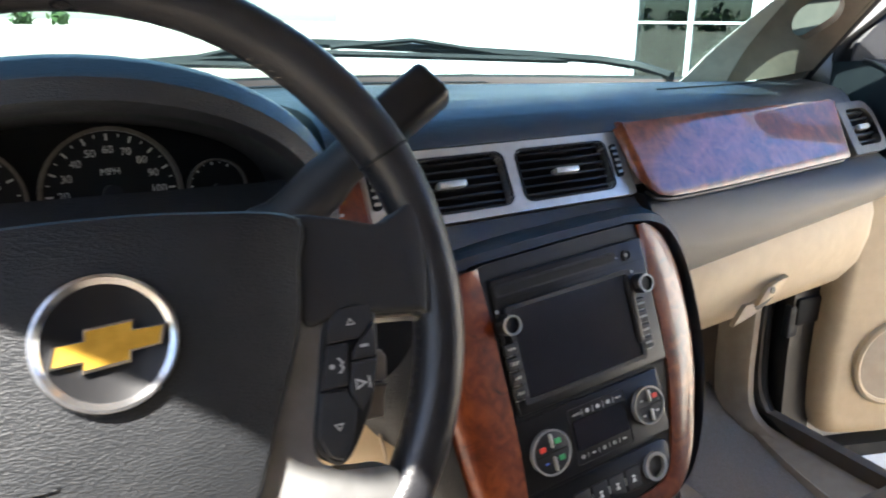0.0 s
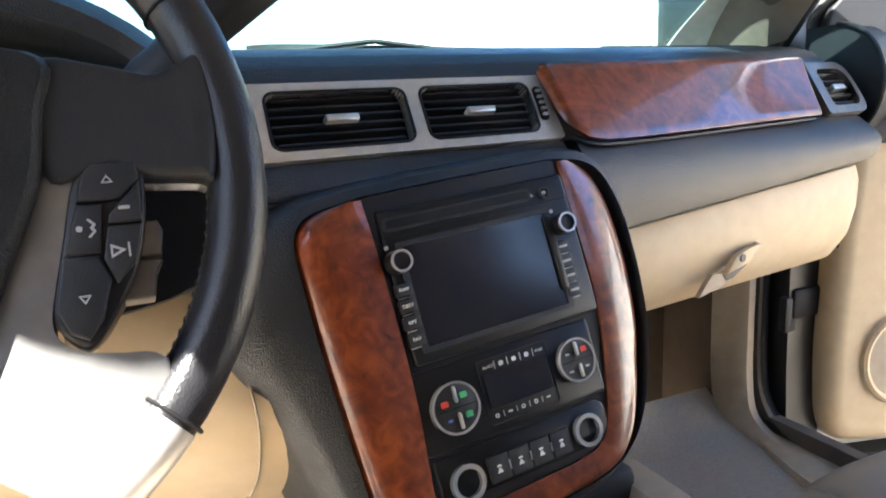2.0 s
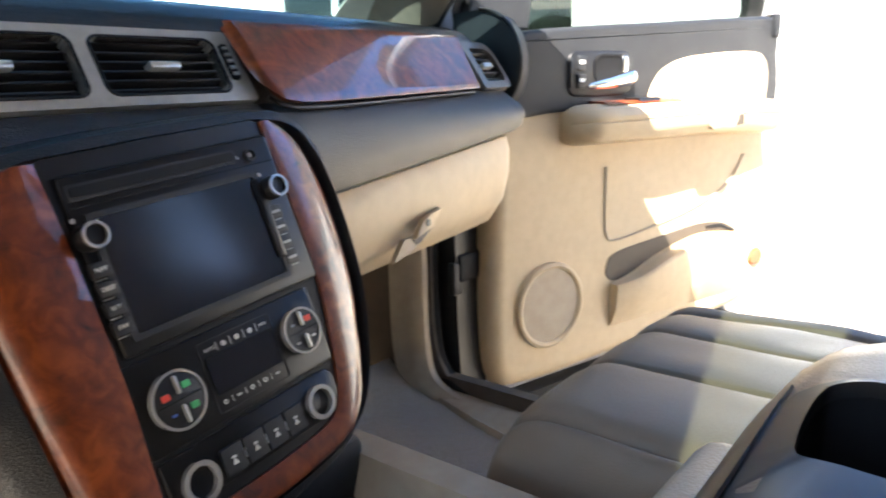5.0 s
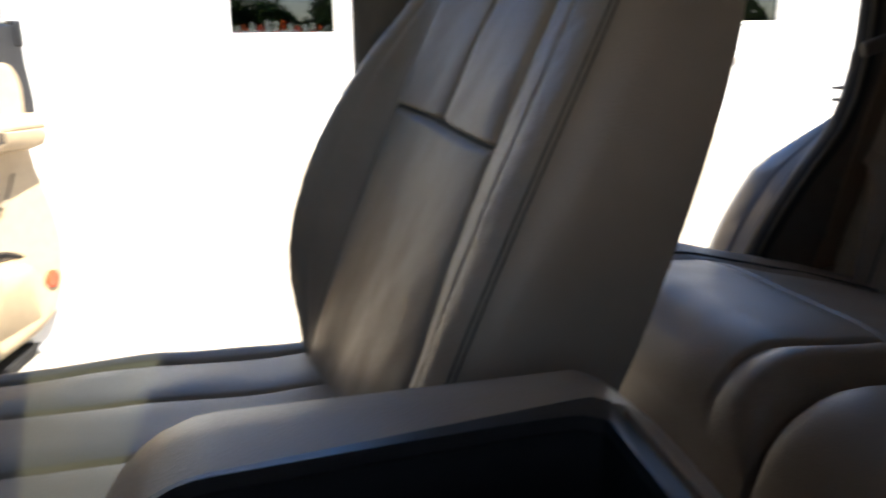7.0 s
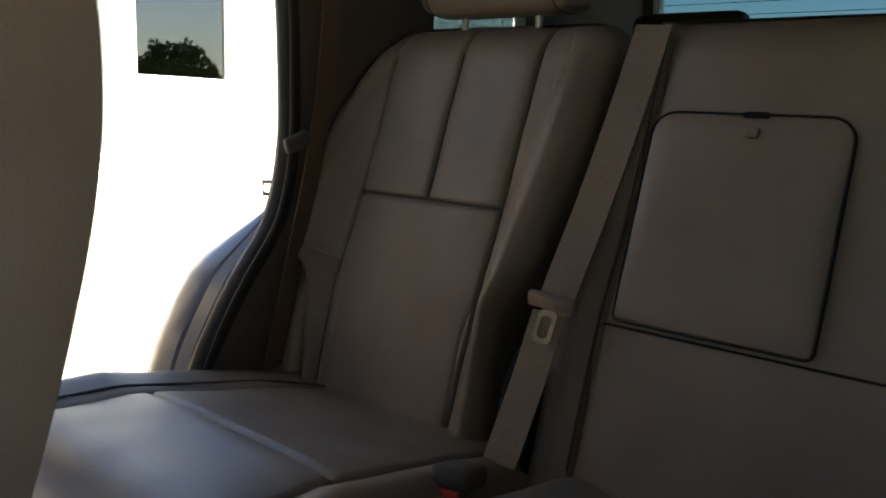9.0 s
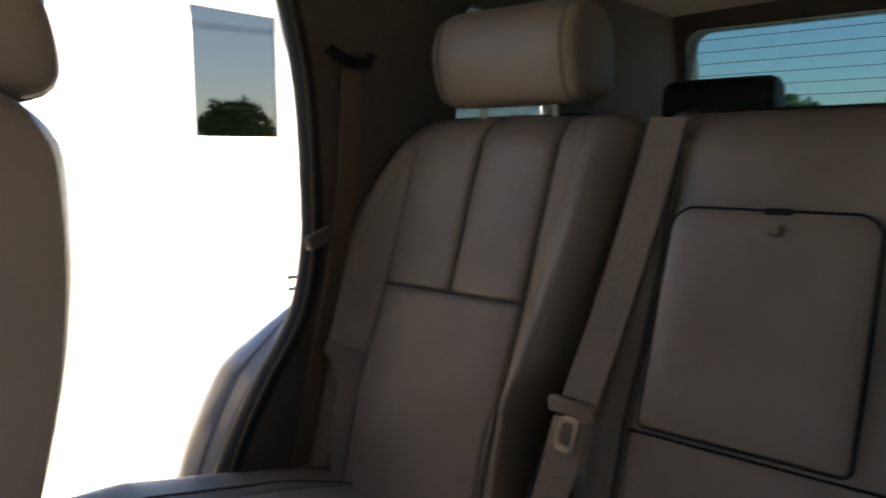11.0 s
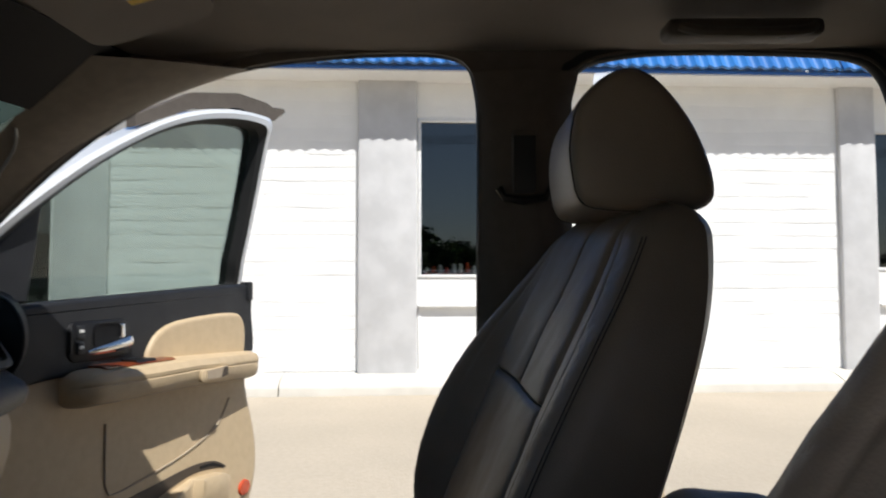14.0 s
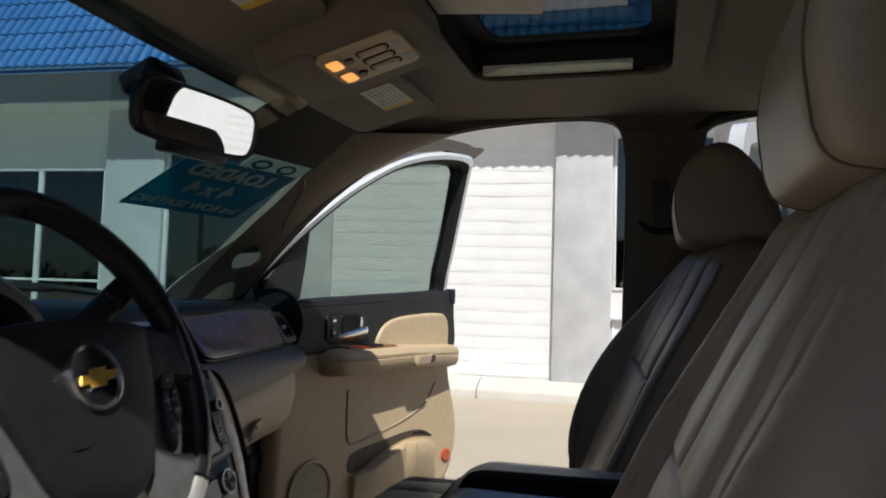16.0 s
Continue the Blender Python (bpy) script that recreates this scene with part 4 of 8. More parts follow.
solid("front_hood", bm_sheet(lambda u, v: Vector((u * (0.86 - 0.1 * v), 1.02 + 1.25 * v, 1.335 - 0.12 * v - 0.20 * v ** 3 - 0.04 * u ** 4)), np.linspace(-1, 1, 25), np.linspace(0, 1, 14), -0.02),
      M_PAINT, "silver white engine hood ahead of the windshield", "hood")
solid("cowl", bm_sheet(lambda u, v: Vector((u * 0.82, 0.97 + 0.10 * v - 0.33 * u * u, 1.352 - 0.02 * v)), np.linspace(-1, 1, 25), np.linspace(0, 1, 5), -0.02), M_RUBBER,
      "black plastic cowl below the windshield", "cowl")
for k, (pts, bl) in enumerate(((((-0.62, 1.02, 1.372), (-0.2, 1.03, 1.405), (0.02, 1.02, 1.40)), ((-0.30, 1.035, 1.41), (0.02, 1.01, 1.398))),
                               (((0.70, 0.72, 1.372), (0.62, 0.86, 1.40), (0.1, 1.03, 1.43), (-0.03, 1.05, 1.43)), ((0.55, 0.90, 1.41), (-0.12, 1.06, 1.43))))):
    wi = thing("wiper", pts[0], "black windshield wiper at rest above the cowl", "wiper", "wipers")
    part("arm", bm_tube(smooth_curve(pts, 10), 0.010, 6), M_RUBBER, wi)
    part("blade", bm_tube([Vector(bl[0]) + Vector((0, -0.012, -0.012)), Vector(bl[1]) + Vector((0, -0.012, -0.012))], 0.008, 6), M_RUBBER, wi)
    part("bridge", bm_tube([Vector(bl[0]).lerp(Vector(bl[1]), 0.25), Vector(bl[0]).lerp(Vector(bl[1]), 0.5) + Vector((0, 0, 0.02)), Vector(bl[0]).lerp(Vector(bl[1]), 0.75)], 0.006, 6), M_RUBBER, wi)

# ---- dashboard ----
dash = thing("dashboard", (0.1, 0.3, 0.95), "black and tan dashboard with burl wood and silver trim", "dashboard")


def cowl_y(x):
    return 0.955 - 0.33 * (x / 0.75) ** 2


def face_y(x):
    """Depth of the dash face at half height: it sweeps back towards the passenger's end."""
    return curve_at(x, (-0.30, -0.03, 0.13, 0.38, 0.615, 0.72, 0.80), (0.131, 0.162, 0.181, 0.222, 0.264, 0.286, 0.304))


def dash_ring(x):
    f = face_y(x) + 0.027
    c = cowl_y(x)
    top = [(c, 1.340), (c - 0.02, 1.354), (f + 0.50 * (c - f), 1.378), (f + 0.26 * (c - f), 1.386), (f + 0.095, 1.388), (f + 0.052, 1.3845), (f + 0.025, 1.377), (f + 0.009, 1.366), (f, 1.353), (f + 0.004, 1.340),
           (f + 0.04, 1.318), (f + 0.21, 1.26), (max(f + 0.30, 0.60), 1.26)]
    if x > 0.70:
        k = math.sqrt(max(0.0, 1 - ((x - 0.70) / 0.075) ** 2))
        top = [(0.46 + (y - 0.46) * (0.55 + 0.45 * k), 1.323 + (z - 1.323) * (0.25 + 0.75 * k)) for y, z in top]
    return [(x, y, z) for y, z in top]


part("upper_pad", bm_loft([dash_ring(x) for x in [*np.linspace(-0.245, 0.70, 30), 0.715, 0.73, 0.745, 0.757, 0.767, 0.773]]), M_DASH, dash, "black grained soft dash top")
part("rear_pad", bm_loft([[(x, y, z) for y, z in ((cowl_y(x), 1.340), (cowl_y(x) - 0.02, 1.354), (0.56, 1.374), (0.52, 1.36), (0.54, 1.27), (0.70, 1.26))] for x in np.linspace(-0.77, -0.2455, 14)]), M_DASH, dash)
# defrost slot and the fine seam across the top
part("defrost_slot", bm_sheet(lambda u, v: Vector((u, cowl_y(u) - 0.14 + v, 1.3655 + 0.0012)), np.linspace(-0.25, 0.28, 14), (0, 0.022), 0.002), M_DEEP, dash)
part("top_seam", bm_tube([(x, face_y(x) + 0.115, 1.3882 - 0.010 * max(0, x - 0.6)) for x in np.linspace(0.30, 0.66, 12)], 0.0012, 5), M_DEEP, dash)


def lip_rise(x):
    return 0.075 * (x - 0.25)


def pad_front(x):
    return 0.142 + 0.139 * (x - 0.213)


def glove_in(x):
    return -0.020 + 0.093 * (x - 0.29)


def low_ring(x):
    s = lip_rise(x)
    yt, yf = face_y(x) - 0.012, pad_front(x)
    pr = [(yt + (yf - yt) * k, z) for k, z in ((0.0, 1.281), (0.25, 1.279), (0.53, 1.268), (0.81, 1.247 + s * 0.3), (0.986, 1.223 + s * 0.6), (1.0, 1.199 + s), (0.90, 1.183 + s), (0.69, 1.177 + s))]
    pr += [(yf + 0.11, 1.185 + s), (yf + 0.13, 1.265)]
    if x > 0.70:
        k = math.sqrt(max(0.0, 1 - ((x - 0.70) / 0.075) ** 2))
        pr = [(0.30 + (y - 0.30) * (0.35 + 0.65 * k), 1.24 + (z - 1.24) * (0.5 + 0.5 * k)) for y, z in pr]
    return [(x, y, z) for y, z in pr]


part("lower_pad", bm_loft([low_ring(x) for x in [*np.linspace(0.15, 0.70, 24), 0.715, 0.73, 0.745, 0.757, 0.767, 0.773]]), M_DASH, dash, "black grained pad over the glove box")


def glove_ring(x):
    s = lip_rise(x)
    pr = [(0.222, 1.175 + s), (0.206, 1.168 + s), (0.199, 1.150 + s * 0.9), (0.200, 1.115 + s * 0.7), (0.212, 1.075 + s * 0.5), (0.240, 1.042 + s * 0.35), (0.285, 1.022 + s * 0.3), (0.33, 1.015 + s * 0.3), (0.40, 1.05), (0.40, 1.16)]
    f = 0.020 * ((x - 0.2) / 0.5) + glove_in(x)
    if x > 0.70:
        k = math.sqrt(max(0.0, 1 - ((x - 0.70) / 0.07) ** 2))
        pr = [(0.33 + (y - 0.33) * (0.4 + 0.6 * k), 1.12 + (z - 1.12) * (0.6 + 0.4 * k)) for y, z in pr]
    return [(x, y + f, z) for y, z in pr]


gb = part("glove_box", bm_loft([glove_ring(x) for x in [*np.linspace(0.20, 0.70, 24), 0.715, 0.73, 0.745, 0.757, 0.766]]), M_TAN, dash, "tan grained glove box door")
gp = Plane((0.430, 0.2005, 1.112), (1, 0.135, 0.055), (0, 0.06, 1))
cup = [(-0.073, -0.0457), (-0.060, -0.033), (-0.045, -0.0205), (-0.026, -0.0225), (0.023, -0.0165), (0.049, 0.0045), (0.043, -0.010), (0.024, -0.0225), (-0.006, -0.0345), (-0.03, -0.0405)]
part("handle_cup", gp.slab(cup, -0.006, 0.0012), M_TRIM, gb)
# dark plate paints the shade under the glove box handle
part("handle_shadow", gp.slab([(-0.026, -0.0238), (0.023, -0.017), (0.046, 0.001), (0.041, -0.0105), (0.023, -0.0215), (-0.006, -0.0335), (-0.019, -0.034)], 0.0, 0.0022), M_RECESS, gb)
part("handle", gp.slab([(-0.0265, -0.0245), (0.023, -0.0178), (0.048, 0.0035), (0.020, 0.002), (-0.0045, -0.0036)], 0.0, 0.0075, 0.003), M_TAN, gb)
part("lock", gp.slab(circle(0.0052, 16, 0.0075, -0.0085), 0.0, 0.0090), M_SATIN, gb)
part("hinge_gap", bm_tube([(x, 0.2145 + 0.02 * ((x - 0.2) / 0.5) + glove_in(x), 1.1765 + lip_rise(x)) for x in np.linspace(0.2, 0.72, 10)], 0.0045, 6), M_DEEP, dash)

# burl strip, passenger vent
SP = Plane((-0.0185, 0.0551, 1.1386), (0.9331, 0.0782, 0.0733), (-0.088, 0.2989, 0.8581), 0.939, 0.913)
TP = Plane((-0.031, 0.1687, 1.3155), (1, 0.12, 0), (0, 0.547, 0.837), 0.94, 0.82)
TW = Plane((0, 0.1586, 1.317), (1, 0.172, 0), (0, 0.59, 0.807))
WOOD_U = (0.131, 0.139, 0.146, 0.158, 0.180, 0.22, 0.30, 0.600, 0.613, 0.620, 0.634)
WOOD_LO = (0.043, -0.020, -0.036, -0.047, -0.0515, -0.0525, -0.052, -0.0462, -0.0455, -0.010, 0.046)


def wood_face():
    def at(u, t):
        lo = lerp(u, WOOD_U, WOOD_LO)
        hi = lerp(u, (0.13, 0.30, 0.634), (0.0445, 0.0475, 0.0475))
        v = lo + (max(hi, lo + 0.001) - lo) * t
        edge = min(1.0, min(t, 1 - t) / 0.03)
        return TW.at(u, v, 0.0065 + 0.0015 * math.sqrt(max(0.0, edge * (2 - edge))) + 0.0010 * math.sin(math.pi * t))
    return bm_sheet(at, sorted({*np.linspace(0.131, 0.18, 16), *np.linspace(0.18, 0.60, 30), *np.linspace(0.60, 0.634, 14)}), np.linspace(0, 1, 25), -0.008)


part("burl_strip", wood_face(), M_BURL, dash, "glossy red brown burl wood strip")
part("burl_edge", bm_tube([TW.at(u, lerp(u, WOOD_U, WOOD_LO) - 0.003, 0.003) for u in np.linspace(0.146, 0.613, 40)], 0.0022, 6), M_SATIN, dash)


def air_vent(name, plane, u, v, w, h, slats, tilt, radius, parent):
    """A vent: dark box, slats, a tab."""
    vent = part(name, bm_join(plane.ring(rrect(w + 0.006, h + 0.006, radius + 0.003, 6, u, v), rrect(w, h, radius, 6, u, v), -0.03, 0.007),
                              plane.slab(rrect(w, h, radius, 6, u, v), -0.034, -0.030)), M_DEEP, parent)
    for k in range(slats):
        vv = v - h / 2 + h * (k + 0.5) / slats
        inset = 0.006 if 0 < k < slats - 1 else 0.012
        m = plane.matrix() @ Matrix.Translation((u, vv, -0.006)) @ pose(0, 0, 0, tilt)
        part("slat", bm_box((0, 0, 0), (w - inset, h / slats * 0.40, 0.016), 0.0015, 2, m), M_SATIN, vent)
    m = plane.matrix() @ Matrix.Translation((u, v, 0.003))
    part("tab", bm_box((0, 0, 0), (0.036, 0.009, 0.012), 0.002, 2, m), M_SILVER, vent, "small silver vent tab")
    return vent


def centre_panel():
    outer = [*rrect(0.395, 0.098, 0.006, 5, -0.005, 0.0)]
    v1, v2 = rrect(0.150, 0.070, 0.010, 5, -0.093, 0.0), rrect(0.142, 0.070, 0.010, 5, 0.074, 0.0)
    outer = [(u + (-0.014 if u > 0 and v < 0 else -0.020 if u > 0 else 0.0), v) for u, v in outer]
    bm = fill_holes(outer, [v1, v2], lambda a, b: TP.at(a, b, 0.006), -TP.n * 0.012)
    return bm


part("vent_panel", centre_panel(), M_SILVER, dash, "satin silver centre vent panel")
air_vent("vent", TP, -0.093, 0.0, 0.150, 0.070, 6, -20, 0.010, dash)
air_vent("vent", TP, 0.074, 0.0, 0.142, 0.070, 6, -20, 0.010, dash)
for u in (-0.190, 0.158):
    wh = part("thumb_wheel", TP.slab(rrect(0.011, 0.050, 0.004, 4, u, 0.004), 0.0, 0.0085), M_DEEP, dash)
    for k in range(5):
        part("ridge", TP.slab(rrect(0.008, 0.0035, 0.001, 2, u, -0.014 + k * 0.009), 0.008, 0.0105), M_SILVER, wh)
part("stack_brow", bm_sheet(lambda u, t: TP.at(u, -0.052, 0.002).lerp(SP.at(u * 0.98, 0.153, -0.034), t) + Vector((0, -0.010, -0.006)) * math.sin(math.pi * t), np.linspace(-0.20, 0.175, 20), np.linspace(0, 1, 9), -0.004), M_DASH, dash, "black band below the centre vents")
TV = Plane((0.700, 0.2815, 1.317), (1, 0.22, 0), (0, 0.59, 0.807))
part("vent_frame", TV.ring(rrect(0.122, 0.092, (0.02, 0.034, 0.006, 0.006), 6, 0.0, 0.0), rrect(0.086, 0.066, (0.016, 0.028, 0.008, 0.008), 6, 0.006, 0.0), -0.006, 0.008), M_DARKSILVER, dash, "dark silver side vent frame")
air_vent("vent", TV, 0.006, 0.0, 0.086, 0.066, 5, -20, 0.012, dash)

# centre stack
stack = thing("centre_stack", (0.012, 0.10, 0.94), "centre stack with navigation screen and dials framed in burl wood", "centre console")


def resample(line, n, closed=False):
    """Points at even steps along a line."""
    p = np.array([*line, line[0]] if closed else line, float)
    d = np.concatenate([[0], np.cumsum(np.linalg.norm(np.diff(p, axis=0), axis=1))])
    at = np.linspace(0, d[-1], n, endpoint=not closed)
    return [(float(np.interp(q, d, p[:, 0])), float(np.interp(q, d, p[:, 1]))) for q in at]


# the burl frame is a broad U: down one side, along the foot, up the other, where it rolls over the edge
wood_o = resample(smooth_curve([(-0.128, 0.137), (-0.150, 0.134), (-0.166, 0.125), (-0.174, 0.106), (-0.1745, 0.06), (-0.173, 0.0), (-0.168, -0.08), (-0.162, -0.150), (-0.150, -0.183), (-0.122, -0.198),
                               (-0.04, -0.201), (0.040, -0.199), (0.090, -0.192), (0.125, -0.174), (0.151, -0.142), (0.172, -0.096), (0.186, -0.050), (0.193, 0.010), (0.1915, 0.070), (0.180, 0.112), (0.162, 0.130), (0.142, 0.137)], 140), 150)
wood_i = resample(smooth_curve([(-0.1055, 0.1365), (-0.103, 0.08), (-0.1015, 0.0), (-0.1025, -0.06), (-0.107, -0.12), (-0.1085, -0.150), (-0.100, -0.164), (-0.080, -0.170), (0.0, -0.170), (0.060, -0.167), (0.080, -0.160),
                               (0.092, -0.145), (0.105, -0.105), (0.117, -0.050), (0.1215, 0.0), (0.1215, 0.06), (0.1185, 0.1365)], 140), 150)
rim_line = [*wood_o, (0.118, 0.141), (0.0, 0.142), (-0.105, 0.1405)]
hood_in = resample(rim_line, 120, True)
hood_out = resample(smooth_curve([(-0.150, 0.158), (-0.19, 0.146), (-0.222, 0.11), (-0.245, 0.06), (-0.247, 0.02), (-0.224, -0.03), (-0.206, -0.08), (-0.192, -0.14), (-0.178, -0.200), (-0.14, -0.222), (0.0, -0.222), (0.085, -0.206),
                                 (0.130, -0.180), (0.158, -0.140), (0.180, -0.09), (0.193, -0.04), (0.203, 0.02), (0.205, 0.07), (0.198, 0.118), (0.178, 0.146), (0.148, 0.158), (0.05, 0.162), (-0.06, 0.163), (-0.150, 0.158)], 160)[:-1], 120, True)
mid = [((a + c) / 2, (b + d) / 2) for (a, b), (c, d) in zip(hood_out, hood_in)]
part("housing", bm_loft([[SP.at(u * 1.05 + 0.002, v * 1.02, -0.16) for u, v in hood_out], [SP.at(u * 1.02, v * 1.012, -0.055) for u, v in hood_out], [SP.at(u, v, -0.026) for u, v in hood_out],
                         [SP.at(u * 0.7 + a * 0.3, v * 0.7 + b * 0.3, -0.009) for (u, v), (a, b) in zip(hood_out, hood_in)], [SP.at(u, v, -0.002) for u, v in mid],
                         [SP.at(u * 1.006, v * 1.006, 0.0015) for u, v in hood_in], [SP.at(u, v, -0.003) for u, v in hood_in], [SP.at(u, v, -0.02) for u, v in hood_in]]), M_DASH, stack, "black soft housing round the stack")


def burl_at(k, t):
    (a, b), (c, d) = wood_o[k], wood_i[k]
    rise = math.sqrt(max(0.0, 1 - (1 - min(t / 0.30, 1.0)) ** 2))
    back = 0.016 * max(0.0, min(1.0, (a - 0.10) / 0.07)) * (1 - t) ** 2
    return SP.at(a + (c - a) * t, b + (d - b) * t, -0.006 + 0.015 * rise + 0.002 * math.sin(math.pi * t) - back)


part("burl_surround", bm_sheet(burl_at, range(len(wood_o)), np.linspace(0, 1, 14), 0.008), M_BURL, stack, "glossy burl wood surround")
part("bezel_line", bm_tube([SP.at(u * 1.008, v * 1.006, -0.0045 - 0.014 * max(0.0, min(1.0, (u - 0.10) / 0.07))) for u, v in wood_o], 0.0013, 6), M_SILVER, stack)
part("face", SP.slab([(u, v) for u, v in [*wood_i, (0.110, 0.1400), (0.0, 0.1405), (-0.099, 0.1390)]], -0.012, 0.0065), M_SATIN, stack, "satin black control face")


def flat(name, poly, w, mat, parent, h=0.0025):
    return part(name, SP.slab(poly, w, w + h), mat, parent)


def dial_ring(r0, r1, u, v, w0, w1):
    return SP.ring(circle(r1, 36, u, v), circle(r0, 36, u, v), w0, w1)


radio = part("radio", SP.slab(rrect(0.214, 0.150, 0.004, 4, 0.0125, 0.047), 0.004, 0.010, 0.002), M_SATIN, stack, "navigation radio")
part("radio_gap", SP.ring(rrect(0.2180, 0.154, 0.004, 4, 0.0125, 0.047), rrect(0.2145, 0.1505, 0.004, 4, 0.0125, 0.047), 0.004, 0.0073), M_DEEP, radio)
flat("disc_slot", rrect(0.160, 0.0085, 0.002, 3, -0.009, 0.108), 0.0098, M_DEEP, radio)
part("slot_lip", SP.ring(rrect(0.166, 0.0135, 0.003, 3, -0.009, 0.108), rrect(0.160, 0.0085, 0.002, 3, -0.009, 0.108), 0.009, 0.0112), M_BLACK, radio)
flat("eject_mark", [(0.073, 0.1045), (0.079, 0.1045), (0.076, 0.1085)], 0.0098, M_GREYPRINT, radio, 0.0004)
part("card_button", SP.ring(circle(0.0062, 20, 0.0914, 0.106), circle(0.0045, 20, 0.0914, 0.106), 0.009, 0.0125), M_BLACK, radio)
part("card_hole", SP.slab(circle(0.0022, 12, 0.0914, 0.106), 0.009, 0.0112), M_GREYPRINT, radio)
flat("panel_line", rrect(0.212, 0.0010, 0.0003, 2, 0.0125, 0.0965), 0.0098, M_DEEP, radio, 0.0006)
part("screen_bezel", SP.ring(rrect(0.176, 0.108, 0.003, 3, 0.003, 0.036), rrect(0.163, 0.098, 0.002, 3, 0.003, 0.036), 0.008, 0.0118), M_BLACK, radio)
part("screen", SP.slab(rrect(0.164, 0.099, 0.002, 3, 0.003, 0.036), 0.008, 0.0105), M_SCREEN, radio, "unlit dark glass screen")
part("screen_tab", SP.slab(rrect(0.008, 0.080, 0.002, 3, 0.0855, 0.042), 0.010, 0.014, 0.002), M_SATIN, radio)
for u, v in ((-0.088, 0.0715), (0.1005, 0.0695)):
    kn = part("knob", bm_loft([[SP.at(u + math.cos(a) * r, v + math.sin(a) * r, w) for a in np.linspace(0, 2 * math.pi, 28, endpoint=False)]
                               for r, w in ((0.0115, 0.008), (0.0112, 0.020), (0.0095, 0.0235), (0.0088, 0.0235), (0.008, 0.021), (0.001, 0.021))]), M_SATIN, radio)
    part("knob_ring", dial_ring(0.0085, 0.0108, u, v, 0.0215, 0.0242), M_RING, kn)
    part("knob_mark", SP.slab(circle(0.0022, 10, u - 0.006, v + 0.0155), 0.0095, 0.0104), M_GREYPRINT, radio)
for k in range(4):
    for u, v, tx in ((-0.0885, 0.0452 - k * 0.0160, ("NAV", "DEST", "RPT", "FAV")[k]), (0.0955, 0.0464 - k * 0.0157, "")):
        bt = part("button", SP.slab(rrect(0.0165, 0.0125, 0.002, 3, u, v), 0.008, 0.0125, 0.0012), M_BLACK, radio)
        part("button_gap", SP.slab(rrect(0.013, 0.0008, 0.0003, 2, u, v - 0.0079), 0.0096, 0.0106), M_GREYPRINT, radio)
        if u < 0:
            part("button_word", text_mesh(tx, 0.0050, SP, u, v, 0.0129), M_WHITE, bt)
        else:
            part("button_bar", SP.slab(rrect(0.010, 0.0026, 0.0004, 2, u, v), 0.0124, 0.0131), M_GREYPRINT, bt)
flat("line", rrect(0.0012, 0.094, 0.0004, 2, -0.0800, 0.030), 0.0105, M_GREYPRINT, radio, 0.0006)

clim = part("climate_panel", SP.slab(rrect(0.208, 0.078, 0.004, 4, -0.002, -0.0725), 0.004, 0.009, 0.002), M_SATIN, stack, "black climate control panel")
part("climate_screen", SP.slab(rrect(0.074, 0.034, 0.002, 3, 0.005, -0.072), 0.008, 0.0105), M_SCREEN, clim)
part("climate_bezel", SP.ring(rrect(0.082, 0.064, 0.003, 3, 0.005, -0.073), rrect(0.080, 0.062, 0.003, 3, 0.005, -0.073), 0.008, 0.0098), M_BLACK, clim)
for k, tx in enumerate(("AUTO", "", "", "", "PWR")):
    u = -0.024 + k * 0.0150
    if tx:
        part("button_word", text_mesh(tx, 0.0042, SP, u, -0.049, 0.0094), M_WHITE, clim)
    else:
        part("button_mark", SP.slab(rrect(0.0048, 0.0045, 0.001, 2, u, -0.049), 0.0088, 0.0096), M_WHITE, clim)
    if k in (0, 2, 3):
        part("button_mark", SP.ring(circle(0.0022, 10, u - 0.003, -0.0965), circle(0.0012, 10, u - 0.003, -0.0965), 0.0088, 0.0096), M_WHITE, clim)
    else:
        part("button_mark", SP.slab(rrect(0.005, 0.0018, 0.0006, 2, u - 0.003, -0.0965), 0.0088, 0.0096), M_WHITE, clim)
    if k:
        part("divider", SP.slab(rrect(0.0010, 0.008, 0.0004, 2, u - 0.0075, -0.049), 0.0088, 0.0096), M_GREYPRINT, clim)
        part("divider", SP.slab(rrect(0.0009, 0.006, 0.0004, 2, u - 0.0105, -0.0965), 0.0088, 0.0096), M_GREYPRINT, clim)
